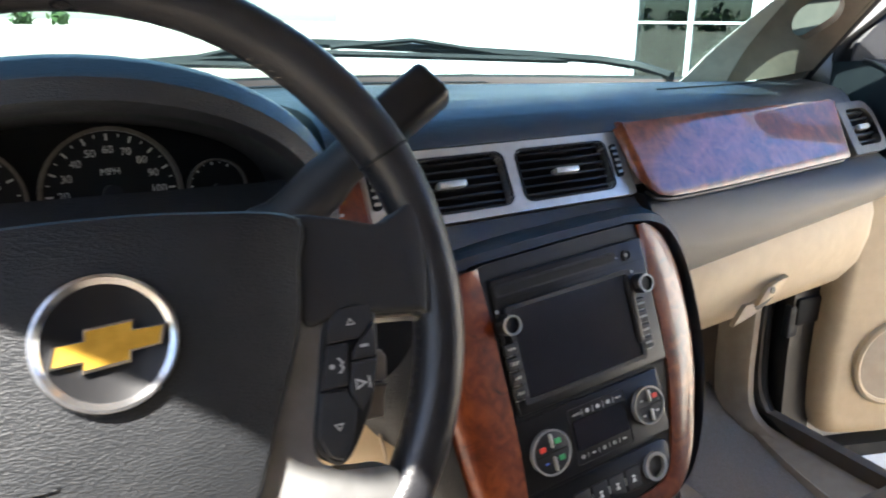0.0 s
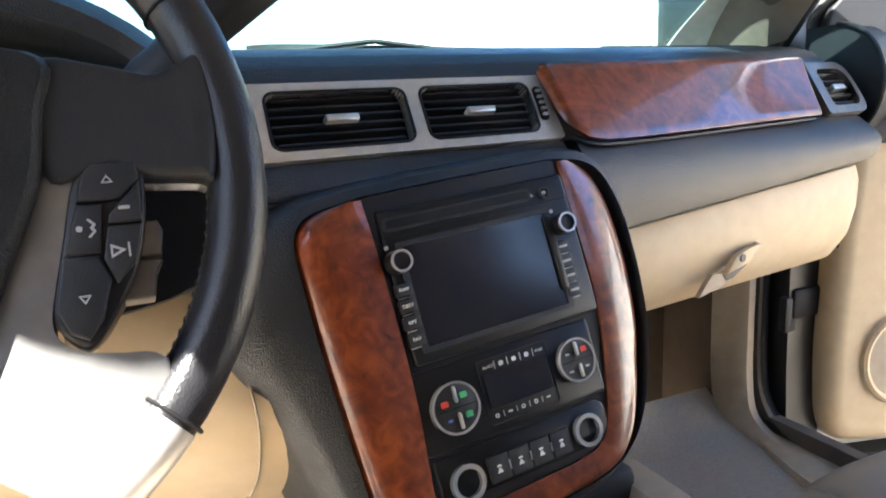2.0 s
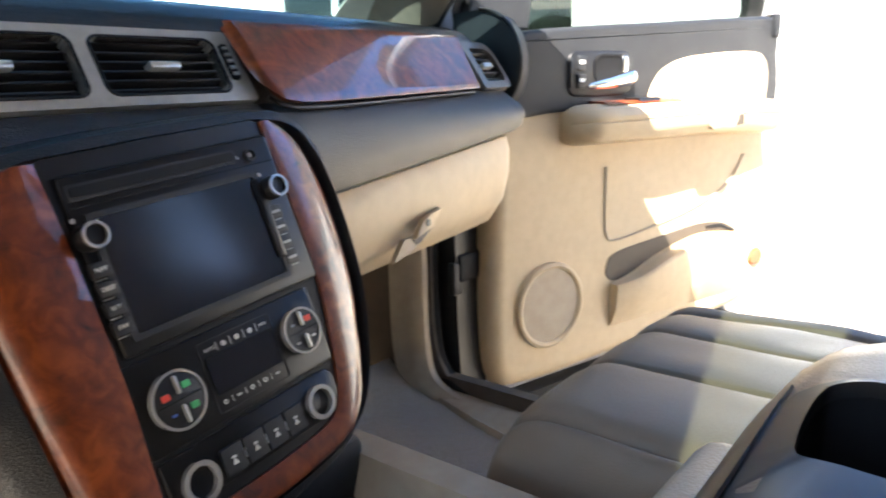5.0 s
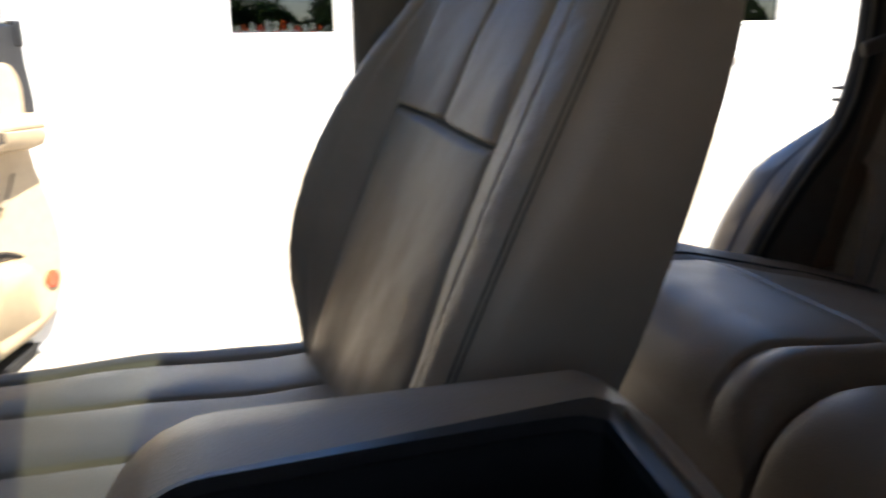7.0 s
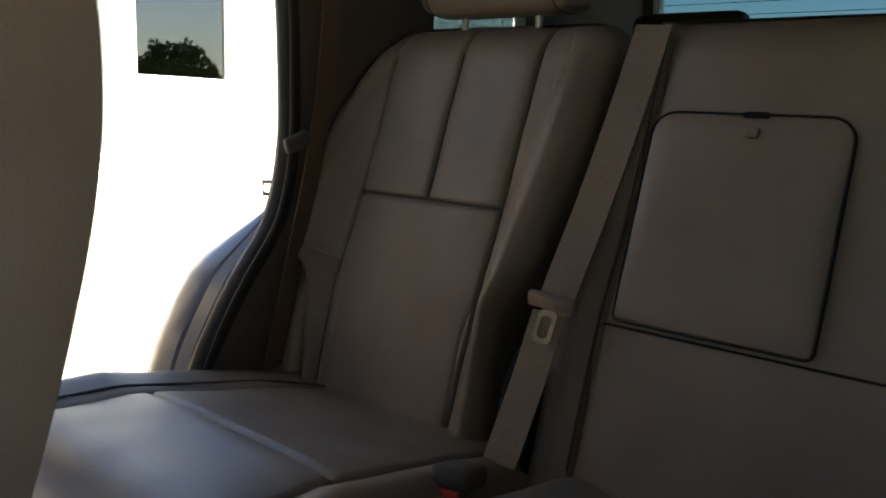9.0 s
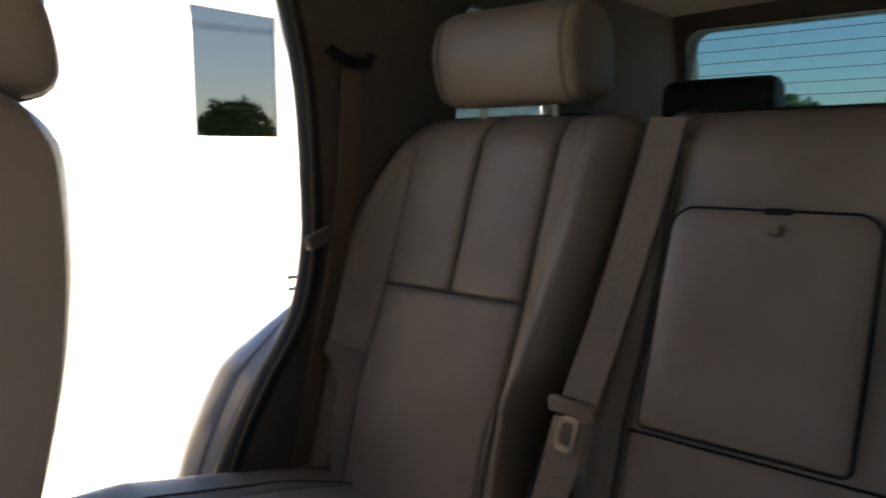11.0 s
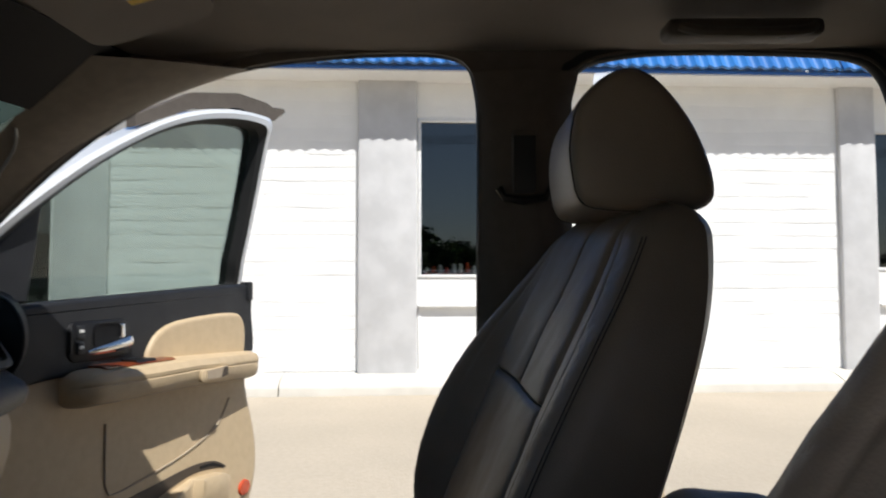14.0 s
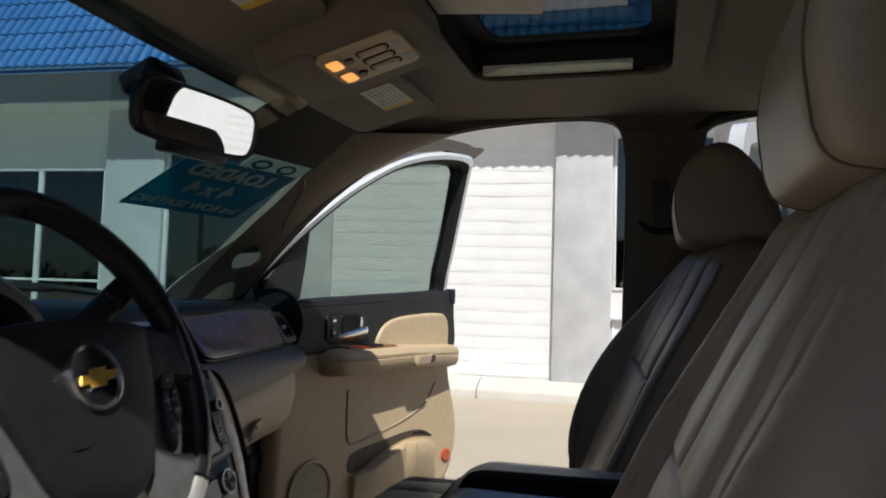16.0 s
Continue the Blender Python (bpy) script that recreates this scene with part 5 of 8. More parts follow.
for u, v, r0, warm in ((-0.069, -0.075, 0.0252, True), (0.0736, -0.0705, 0.0228, False)):
    dl = part("dial", bm_loft([[SP.at(u + math.cos(a) * r0 * r, v + math.sin(a) * r0 * r, w) for a in np.linspace(0, 2 * math.pi, 36, endpoint=False)]
                               for r, w in ((0.99, 0.006), (0.97, 0.013), (0.88, 0.0145), (0.03, 0.0140))]), M_BLACK, clim)
    part("dial_ring", dial_ring(r0 * 0.90, r0, u, v, 0.010, 0.0152), M_RING, dl)
    for sv in (0.5, -0.5):
        part("rocker_bar", SP.slab(rrect(0.0030, r0 * 0.62, 0.001, 2, u + 0.001, v + sv * r0), 0.013, 0.0172, 0.001), M_SILVER, dl)
    part("rocker_gap", SP.slab(rrect(r0 * 1.7, 0.0012, 0.0004, 2, u, v), 0.013, 0.0149), M_DEEP, dl)
    marks = ((-0.011, 0.006, M_RED), (0.0095, 0.010, M_GREEN), (-0.009, -0.010, M_BLUE), (0.011, -0.009, M_GREEN)) if warm else (
        (-0.010, 0.008, M_GREYPRINT), (0.010, 0.009, M_RED), (-0.010, -0.010, M_GREYPRINT), (0.010, -0.009, M_GREYPRINT))
    for n, (mu, mv, mm) in enumerate(marks):
        small = mm in (M_BLUE, M_GREYPRINT)
        part("dial_mark", SP.slab(rrect(0.0075 if not small else 0.005, 0.0055 if not small else 0.0022, 0.001, 3, u + mu, v + mv), 0.0138, 0.0152), mm, dl)

low = part("switch_panel", SP.slab(rrect(0.198, 0.044, (0.014, 0.014, 0.003, 0.003), 4, -0.004, -0.1375), 0.003, 0.0085, 0.002), M_SATIN, stack, "black lower switch row")
for u, v, r in ((-0.075, -0.1450, 0.0175), (0.066, -0.1420, 0.0168)):
    rs = part("socket_ring", SP.ring(circle(r, 32, u, v), circle(r * 0.74, 32, u, v), 0.004, 0.0135), M_RING, low, "chrome ring of a power socket")
    part("socket", SP.slab(circle(r * 0.75, 24, u, v), 0.002, 0.0055), M_DEEP, rs)
for k in range(4):
    u, v = -0.040 + k * 0.0242, -0.1440
    sw = part("switch", SP.slab(rrect(0.0225, 0.026, 0.002, 3, u, v), 0.006, 0.0105, 0.0012), M_BLACK, low)
    part("switch_mark", SP.slab(rrect(0.0048, 0.0020, 0.0006, 2, u, v + 0.0025), 0.0100, 0.0112), M_WHITE, sw)
    part("switch_mark", SP.slab([(u - 0.003, v - 0.004), (u + 0.003, v - 0.004), (u + 0.0008, v + 0.0005), (u - 0.0008, v + 0.0005)], 0.0100, 0.0112), M_WHITE, sw)
    if k:
        part("divider", SP.slab(rrect(0.0009, 0.009, 0.0003, 2, u - 0.0121, v), 0.0096, 0.0110), M_GREYPRINT, low)

# ---- instrument cluster ----
clu = thing("instrument_cluster", (-0.46, 0.24, 1.26), "dark instrument cluster under a black arched hood", "gauges")
HX, HZ = -0.462, 1.303


def arch(a, b, y, n=28, tail=0.10):
    a, b, y = a * 0.82, b * 0.775, lerp(y, (0.236, 0.40, 0.56, 0.68), (0.120, 0.262, 0.45, 0.60))
    pts = [(HX + a, y, HZ - tail)] + [(HX + a * math.cos(t), y, HZ + b * math.sin(t) ** 0.85) for t in np.linspace(0, math.pi, n)] + [(HX - a, y, HZ - tail)]
    return pts


hood_rings = [arch(0.220, 0.105, 0.40), arch(0.228, 0.125, 0.30), arch(0.236, 0.138, 0.246), arch(0.243, 0.150, 0.236), arch(0.258, 0.172, 0.240), arch(0.270, 0.188, 0.262),
              arch(0.280, 0.190, 0.31), arch(0.300, 0.165, 0.42), arch(0.33, 0.11, 0.56), arch(0.35, 0.08, 0.68)]
part("hood", bm_loft(hood_rings, closed=False, cap=False), M_DASH, clu, "black grained cluster hood")
CP = Plane((HX, 0.246, 1.315), (1, 0.06, 0), (0, 0.18, 1), 0.81, 0.81)
part("gauge_plate", CP.slab([((p[0] - HX) / 0.81, (p[2] - 1.315) / 0.81) for p in arch(0.222, 0.13, 0.0)], -0.004, 0.0), M_DEEP, clu)


def gauge(u, v, r, marks, start, span, numbers=()):
    g = part("gauge", CP.slab(circle(r, 40, u, v), 0.0, 0.003), M_SATIN, clu)
    part("gauge_ring", CP.ring(circle(r, 40, u, v), circle(r * 0.94, 40, u, v), 0.0, 0.012), M_DARKSILVER, g)
    for k in range(marks):
        a = radians(start - span * k / (marks - 1))
        big = k % 2 == 0
        r0 = r * (0.80 if big else 0.85)
        d, s = Vector((math.cos(a), math.sin(a))), Vector((-math.sin(a), math.cos(a)))
        wd = 0.0011 if big else 0.0006
        quad = [(u + d.x * q + s.x * e, v + d.y * q + s.y * e) for q, e in ((r0, -wd), (r * 0.9, -wd), (r * 0.9, wd), (r0, wd))]
        part("tick", CP.slab(quad, 0.003, 0.0036), M_WHITE, g)
    for tx, f in numbers:
        a = radians(start - span * f)
        part("number", text_mesh(tx, r * 0.16, CP, u + math.cos(a) * r * 0.66, v + math.sin(a) * r * 0.66, 0.0034), M_WHITE, g)
    nd = radians(start)
    part("needle", CP.slab([(u + math.cos(nd) * r * 0.7, v + math.sin(nd) * r * 0.7), (u + math.sin(nd) * 0.002, v - math.cos(nd) * 0.002), (u - math.sin(nd) * 0.002, v + math.cos(nd) * 0.002)], 0.006, 0.0075), M_REFLECT, g)
    part("hub", CP.slab(circle(r * 0.14, 20, u, v), 0.003, 0.010), M_BLACK, g)
    return g


sg = gauge(0.038, 0.004, 0.078, 25, 222, 264, [(str(k * 10), k / 12) for k in range(13)])
part("unit_word", text_mesh("MPH", 0.011, CP, 0.038, 0.030, 0.0034), M_WHITE, sg)
gauge(-0.120, 0.004, 0.072, 17, 222, 264, [(str(k), k / 8) for k in range(9)])
gauge(0.158, 0.000, 0.036, 9, 210, 150)
gauge(0.158, -0.062, 0.030, 9, 210, 150)

# ---- column, shift lever, knee panel ----
col = thing("steering_column", (-0.46, 0.1, 1.22), "black steering column shroud with a thick shift lever", "steering column")
WC = Vector((-0.462, -0.092, 1.311))
WR = 0.221
WP = Plane(WC, (1, 0, 0), (0, 0.395, 0.919))
WP.n *= 0.8
part("shroud", bm_loft([[WP.at(math.cos(a) * r, math.sin(a) * r * 0.85 - 0.01, -w) for a in np.linspace(0, 2 * math.pi, 24, endpoint=False)]
                        for w, r in ((0.035, 0.04), (0.045, 0.06), (0.12, 0.068), (0.26, 0.076), (0.40, 0.08))]), M_BLACK, col)
part("column_wing", bm_recalc(WP.slab([(u * WR, v * WR) for u, v in smooth_curve([(0.20, 0.10), (0.60, 0.12), (0.90, 0.08), (0.97, -0.05), (0.92, -0.20), (0.75, -0.30), (0.45, -0.34), (0.20, -0.34), (0.20, 0.10)], 40)[:-1]], -0.092, -0.080)), M_DEEP, col, "black inner cover beside the column")
lever_pts = [(-0.395, 0.099, 1.274), (-0.350, 0.082, 1.299), (-0.311, 0.065, 1.326), (-0.277, 0.046, 1.364), (-0.250, 0.034, 1.391)]
part("lever", bm_tube(smooth_curve(lever_pts, 14), [0.026] * 3 + [0.024] * 3 + [0.021] * 4 + [0.018] * 4, 14), M_BLACK, col, "thick black shift lever")
LP = Plane((-0.229, 0.028, 1.411), (0.80, -0.05, 0.60), (0.45, -0.65, -0.60))
kb = part("lever_knob", bm_box((-0.229, 0.028, 1.411), (0.074, 0.037, 0.029), 0.007, 3, Matrix(((LP.matrix()[0][0], LP.matrix()[0][1], LP.matrix()[0][2]), (LP.matrix()[1][0], LP.matrix()[1][1], LP.matrix()[1][2]), (LP.matrix()[2][0], LP.matrix()[2][1], LP.matrix()[2][2]))).to_4x4()), M_SATIN, col)
part("lever_button", LP.slab(rrect(0.014, 0.0045, 0.002, 3, 0.004, 0.0), 0.0130, 0.0152), M_GREYPRINT, kb)


def knee(u, v):
    g = max(0.0, min(1.0, (u - 0.5) / 0.33))
    g = 0.070 * g * g * (3 - 2 * g) * min(1.0, v * 3.0)
    return Vector((-0.76 + 0.64 * u, 0.135 - g + 0.02 * math.sin(u * 3) - 0.05 * math.sin(math.pi * min(v * 1.3, 1.0)) + 0.16 * v ** 2, 1.200 - 0.33 * v))


part("knee_panel", bm_sheet(knee, np.linspace(0, 1, 20), np.linspace(0, 1, 14), -0.02), M_TAN, dash, "tan knee panel under the column")
for u in (0.60, 0.80):
    part("panel_seam", bm_tube([knee(u + 0.02 * math.sin(v * 3), v) + Vector((0, -0.001, 0)) for v in np.linspace(0.12, 0.98, 20)], 0.0014, 5), M_TRIM, dash)
part("knee_upper", bm_sheet(lambda u, v: Vector((-0.77 + 0.58 * u, 0.19 - 0.11 * v ** 0.7, 1.33 - 0.135 * v)), np.linspace(0, 1, 16), np.linspace(0, 1, 10), -0.02), M_DASH, dash)
part("switch_bezel", TP.slab(rrect(0.050, 0.080, 0.006, 4, -0.222, -0.012), 0.0, 0.006, 0.003), M_BURL, dash, "burl wood switch bezel")
for k in range(3):
    part("switch_bar", TP.slab(rrect(0.008, 0.003, 0.001, 2, -0.232, 0.012 - k * 0.016), 0.005, 0.0068), M_WHITE, dash)

# ---- steering wheel ----
wheel = thing("steering_wheel", WC, "black leather steering wheel with silver spokes and round badge", "steering wheel")
RT = WR * 0.078
RM = WR - RT
rim_rings = []
N = 72
for k in range(N):
    a = 2 * math.pi * k / N
    grip = 1.0 + 0.10 * math.exp(-((math.degrees(a) - 35) / 14) ** 2) + 0.10 * math.exp(-((math.degrees(a) - 145) / 14) ** 2)
    c, s = math.cos(a), math.sin(a)
    rim_rings.append([WP.at(c * (RM + math.cos(b) * RT * 0.95 * grip), s * (RM + math.cos(b) * RT * 0.95 * grip), math.sin(b) * RT * 1.33 * grip) for b in np.linspace(0, 2 * math.pi, 14, endpoint=False)])
rim_rings.append(rim_rings[0])
rim = part("rim", bm_weld(bm_loft(rim_rings, True, False)), M_WHEEL, wheel, "worn black leather rim")
for a in (26, 154, -42, -138, -78, -102):
    a = radians(a)
    part("rim_seam", bm_tube([WP.at(math.cos(a) * (RM + math.cos(b) * RT * 1.05), math.sin(a) * (RM + math.cos(b) * RT * 1.05), math.sin(b) * RT * 1.46) for b in np.linspace(0, 2 * math.pi, 16, endpoint=False)], 0.0011, 5, close=True), M_DEEP, rim)
for k in range(46):
    a = radians(-48 + k * 2.1 if k < 28 else 20 + (k - 28) * 2.1)
    p = WP.at(math.cos(a) * (RM - RT * 0.93), math.sin(a) * (RM - RT * 0.93), RT * 0.30)
    q = WP.at(math.cos(a + 0.018) * (RM - RT * 0.96), math.sin(a + 0.018) * (RM - RT * 0.96), -RT * 0.1)
    part("stitch", bm_tube([p, q], 0.0008, 4), M_STITCH, rim)

for a0, a1 in ((-77, -43), (-137, -103)):
    rr = []
    for a in np.radians(np.linspace(a0, a1, 16)):
        c, sn = math.cos(a), math.sin(a)
        rr.append([WP.at(c * (RM + math.cos(b) * RT * 0.985), sn * (RM + math.cos(b) * RT * 0.985), math.sin(b) * RT * 1.39) for b in np.linspace(0, 2 * math.pi, 14, endpoint=False)])
    part("rim_insert", bm_loft(rr), M_SILVER, rim, "satin silver section of the rim")


def wpoly(pts):
    return [(u * WR, v * WR) for u, v in pts]


pad_pts = smooth_curve([(-0.516, 0.235), (-0.25, 0.275), (0.0, 0.285), (0.25, 0.275), (0.516, 0.235), (0.505, 0.10), (0.48, -0.06), (0.40, -0.26), (0.29, -0.50), (0.14, -0.60), (0.0, -0.62),
                        (-0.14, -0.60), (-0.29, -0.50), (-0.40, -0.26), (-0.48, -0.06), (-0.505, 0.10), (-0.516, 0.235)], 80)[:-1]
pad_rings = [[WP.at(u * WR * s, v * WR * s, w) for u, v in pad_pts] for s, w in ((1.0, -0.020), (1.0, 0.016), (0.990, 0.026), (0.96, 0.032), (0.80, 0.038), (0.5, 0.041), (0.1, 0.042))]
part("airbag_pad", bm_loft(pad_rings), M_PAD, wheel, "black grained airbag cover")
BV = -0.02
badge = part("badge", bm_loft([[WP.at(math.cos(a) * r * WR + 0.01 * WR, (math.sin(a) * r + BV) * WR, w) for a in np.linspace(0, 2 * math.pi, 48, endpoint=False)] for r, w in
                               ((0.165, 0.034), (0.160, 0.0445), (0.150, 0.0475), (0.138, 0.0450), (0.01, 0.0447))]), M_SATIN, wheel, "round black badge with a silver ring")
part("badge_ring", bm_weld(bm_loft([[WP.at(math.cos(a) * r * WR + 0.01 * WR, (math.sin(a) * r + BV) * WR, w) for a in np.linspace(0, 2 * math.pi, 48, endpoint=False)] for r, w in
                                   ((0.166, 0.036), (0.164, 0.0445), (0.158, 0.0490), (0.150, 0.0495), (0.136, 0.0465), (0.134, 0.0440), (0.166, 0.036))], True, False)), M_BEVEL, badge, "broad dark chrome bevel")
cross = [(-0.122, -0.042), (-0.052, -0.038), (-0.056, -0.062), (0.046, -0.052), (0.050, -0.028), (0.118, -0.022), (0.132, 0.024), (0.060, 0.022), (0.064, 0.046), (-0.042, 0.038), (-0.046, 0.012), (-0.108, 0.008)]
cross = [((u + 0.01) * WR, (v + BV) * WR) for u, v in cross]
part("emblem_edge", WP.slab(cross, 0.043, 0.0485), M_CHROME, badge)
part("emblem", WP.slab([((u - 0.01 * WR) * 0.93 + 0.01 * WR, (v - BV * WR) * 0.86 + BV * WR) for u, v in cross], 0.048, 0.0498), M_GOLD, badge, "plain gold emblem shape")
part("embossed_bar", WP.slab(rrect(0.085 * WR, 0.014 * WR, 0.002, 3, -0.166 * WR, -0.315 * WR), 0.036, 0.0422), M_PAD, wheel)
for sx in (1, -1):
    def side(pts):
        return wpoly([(u * sx, v) for u, v in pts][::sx])
    spoke = smooth_curve([(0.47, 0.10), (0.495, 0.236), (0.62, 0.225), (0.74, 0.195), (0.80, 0.215), (0.87, 0.24), (0.88, 0.08), (0.86, -0.07), (0.83, -0.068), (0.70, -0.055), (0.62, -0.03), (0.50, -0.06), (0.47, 0.10)], 60)[:-1]
    part("upper_spoke", WP.slab(side(spoke), -0.016, 0.022, 0.006), M_BLACK, wheel)
    lowsp = smooth_curve([(0.44, -0.06), (0.50, -0.02), (0.575, -0.035), (0.555, -0.10), (0.515, -0.20), (0.475, -0.33), (0.475, -0.41), (0.53, -0.455), (0.60, -0.47), (0.70, -0.50), (0.66, -0.66), (0.50, -0.77), (0.38, -0.72), (0.24, -0.56), (0.36, -0.30), (0.44, -0.06)], 80)[:-1]
    part("lower_spoke", WP.slab(side(lowsp), -0.022, 0.016, 0.006), M_SPOKE, wheel, "satin silver lower spoke")
    pod = part("button_pod", WP.slab(side(smooth_curve([(0.575, -0.015), (0.66, -0.015), (0.695, -0.04), (0.69, -0.15), (0.66, -0.27), (0.60, -0.38), (0.545, -0.44), (0.50, -0.42), (0.475, -0.36), (0.505, -0.22), (0.54, -0.07), (0.575, -0.015)], 50)[:-1]), -0.014, 0.019, 0.004), M_SATIN, wheel, "black switch pod")
    for k, (pts, mk) in enumerate((([(0.558, -0.06), (0.585, -0.026), (0.680, -0.026), (0.685, -0.065), (0.640, -0.115), (0.548, -0.115)], 1), ([(0.545, -0.122), (0.600, -0.122), (0.585, -0.235), (0.512, -0.235)], 2),
                                  ([(0.508, -0.243), (0.580, -0.243), (0.600, -0.30), (0.575, -0.385), (0.540, -0.428), (0.505, -0.410), (0.484, -0.355)], -1),
                                  ([(0.640, -0.120), (0.684, -0.075), (0.680, -0.17), (0.608, -0.17), (0.612, -0.15)], 3), ([(0.606, -0.178), (0.678, -0.178), (0.655, -0.265), (0.612, -0.31), (0.590, -0.25)], 4))):
        bt = part("wheel_button", WP.slab(side(pts), 0.012, 0.0225, 0.002), M_BLACK, pod)
        c = np.mean(np.array(side(pts)), axis=0)
        if mk in (1, -1):
            tri_o = [(c[0] - 0.0030, c[1] - mk * 0.0018), (c[0] + 0.0030, c[1] - mk * 0.0018), (c[0], c[1] + mk * 0.0026)]
            tri_i = [(c[0] - 0.0018, c[1] - mk * 0.0011), (c[0] + 0.0018, c[1] - mk * 0.0011), (c[0], c[1] + mk * 0.0013)]
            part("button_mark", WP.ring(tri_o, tri_i, 0.0222, 0.0228), M_GREYPRINT, bt)
        elif mk == 3:
            part("button_mark", WP.slab(rrect(0.0055, 0.0018, 0.0005, 2, *c), 0.0222, 0.0228), M_GREYPRINT, bt)
        elif mk == 4:
            part("button_mark", WP.ring([(c[0] - 0.0050, c[1] - 0.0036), (c[0] + 0.0024, c[1]), (c[0] - 0.0050, c[1] + 0.0036)], [(c[0] - 0.0040, c[1] - 0.0018), (c[0] - 0.0002, c[1]), (c[0] - 0.0040, c[1] + 0.0018)], 0.0222, 0.0228), M_GREYPRINT, bt)
            part("button_mark", WP.slab(rrect(0.0011, 0.0075, 0.0003, 2, c[0] + 0.0036, c[1]), 0.0222, 0.0228), M_GREYPRINT, bt)
        else:
            part("button_mark", WP.slab(circle(0.0016, 10, c[0] - 0.003, c[1]), 0.0222, 0.0228), M_GREYPRINT, bt)
            part("button_mark", WP.slab([(c[0] + 0.0005, c[1] + 0.0045), (c[0] + 0.0032, c[1] + 0.0018), (c[0] + 0.0018, c[1]), (c[0] + 0.0032, c[1] - 0.0018), (c[0] + 0.0005, c[1] - 0.0045), (c[0] + 0.0020, c[1] - 0.0048), (c[0] + 0.0048, c[1] - 0.0016), (c[0] + 0.0034, c[1]), (c[0] + 0.0048, c[1] + 0.0016), (c[0] + 0.0020, c[1] + 0.0048)], 0.0222, 0.0228), M_GREYPRINT, bt)
    for va, vb in ((-0.155, -0.245), (-0.252, -0.345)):
        part("rear_button", WP.slab(side([(0.655, va), (0.715, va - 0.005), (0.725 - 0.25 * (-0.155 - va), va - 0.03), (0.715 - 0.3 * (-0.245 - vb) * 0.9, vb), (0.60, vb)]), -0.014, 0.008, 0.003), M_DARKSILVER, pod, "dark silver volume button behind the spoke")
    part("spoke_edge", bm_tube([WP.at(sx * u * WR, v * WR, 0.004) for u, v in smooth_curve([(0.69, -0.062), (0.76, -0.068), (0.82, -0.074), (0.845, -0.085)], 8)], 0.0045, 6), M_CHROME, wheel)

# ---- seats ----


def groove(d, w):
    return math.exp(-(d / w) ** 2)


def backrest(z0, z1, yf, thick, bol, xl, xr, sl, sr, zs, rows=240, cols=230, round_top=0.05, cross=True, bol2=None, back_round=0.05, twist=0.0, tilt=0.0):
    """A padded seat back: bolsters, sewn seams, a cross seam and a rounded top. All shapes are functions of height."""
    rings = []
    top = [z1 - round_top * (1 - math.sin(math.pi / 2 * k / 8)) for k in range(9)]
    zz = [*np.linspace(z0, z1 - round_top, rows), *[z for z in top if z > z1 - round_top + 1e-4]]
    for z in zz:
        over = max(0.0, (z - (z1 - round_top)) / round_top)
        sh = 1 - math.sqrt(max(0.0, 1 - over ** 2))
        a, b, t = xl(z), xr(z), thick(z)
        a, b = a + sh * 0.045, b - sh * 0.045
        ring = []
        l, r = sl(z), sr(z)
        mid = (l + r) / 2

        def w0(x):
            return max((l - x) / max(l - a, 1e-3), (x - r) / max(b - r, 1e-3), 0.0)
        for x in np.linspace(a, b, cols):
            out = min((x - a), (b - x))
            wrinkle = 0.0018 * groove(w0(x) - 0.5, 0.35)
            edge = 0.055
            roll = edge * (1 - math.sqrt(max(0.0, 1 - ((edge - out) / edge) ** 2))) if out < edge else 0.0
            w = w0(x)
            bz = bol2(z) if bol2 is not None and x < mid else bol(z)
            y = yf(z) + bz * (3 * min(w * 1.5, 1) ** 2 - 2 * min(w * 1.5, 1) ** 3) - roll
            inside = 1.0 if l < x < r else 0.0
            puff = 0.0
            zc = zs + tilt * (x - mid)
            if inside:
                if z > zc:
                    q = (x - l) / (mid - l) if x < mid else (x - mid) / (r - mid)
                else:
                    q = (x - l) / (r - l)
                puff = 0.008 * (1 - (2 * q - 1) ** 6)
            y += puff
            if twist:
                y += twist * max(0.0, min((x - mid) / (r - mid), 1.0)) ** 1.4 - 0.004 - 0.018 * max(0.0, min((mid - x) / (mid - l), 1.0))
            y -= 0.009 * (groove(x - l, 0.0030) + groove(x - r, 0.0030))
            if z > zc:
                y -= 0.009 * groove(x - mid, 0.0030)
            if inside and cross:
                y -= 0.009 * groove(z - zc, 0.0036)
            if out < 0.10:
                y -= 0.003 * groove(out - 0.062, 0.003)
            y += (0.0025 * noise.noise(Vector((x * 14, z * 9, 3.0))) + 0.0011 * noise.noise(Vector((x * 34 + z * 8, z * 26, 7.0))) + wrinkle * abs(noise.noise(Vector((x * 55, z * 70 - x * 25, 1.0))))) * (1 - sh)
            back = yf(z) - t + back_round * abs((x - (a + b) / 2) / ((b - a) / 2)) ** 4 + sh * t * 0.42
            ring.append((x, max(y - sh * t * 0.42 + roll * sh * 0.7, back + 0.004), z))
        for x in np.linspace(b, a, 24):
            k = abs((x - (a + b) / 2) / ((b - a) / 2))
            ring.append((x, yf(z) - t + back_round * k ** 4 + sh * t * 0.42, z))
        rings.append(ring)
    mid_pt = np.mean(np.array(rings[-1]), axis=0)
    for k, dz in ((0.6, 0.002), (0.15, 0.003)):
        rings.append([tuple(mid_pt + (np.array(p) - mid_pt) * k + np.array((0, 0, dz))) for p in rings[-1]])
    return bm_loft(rings)


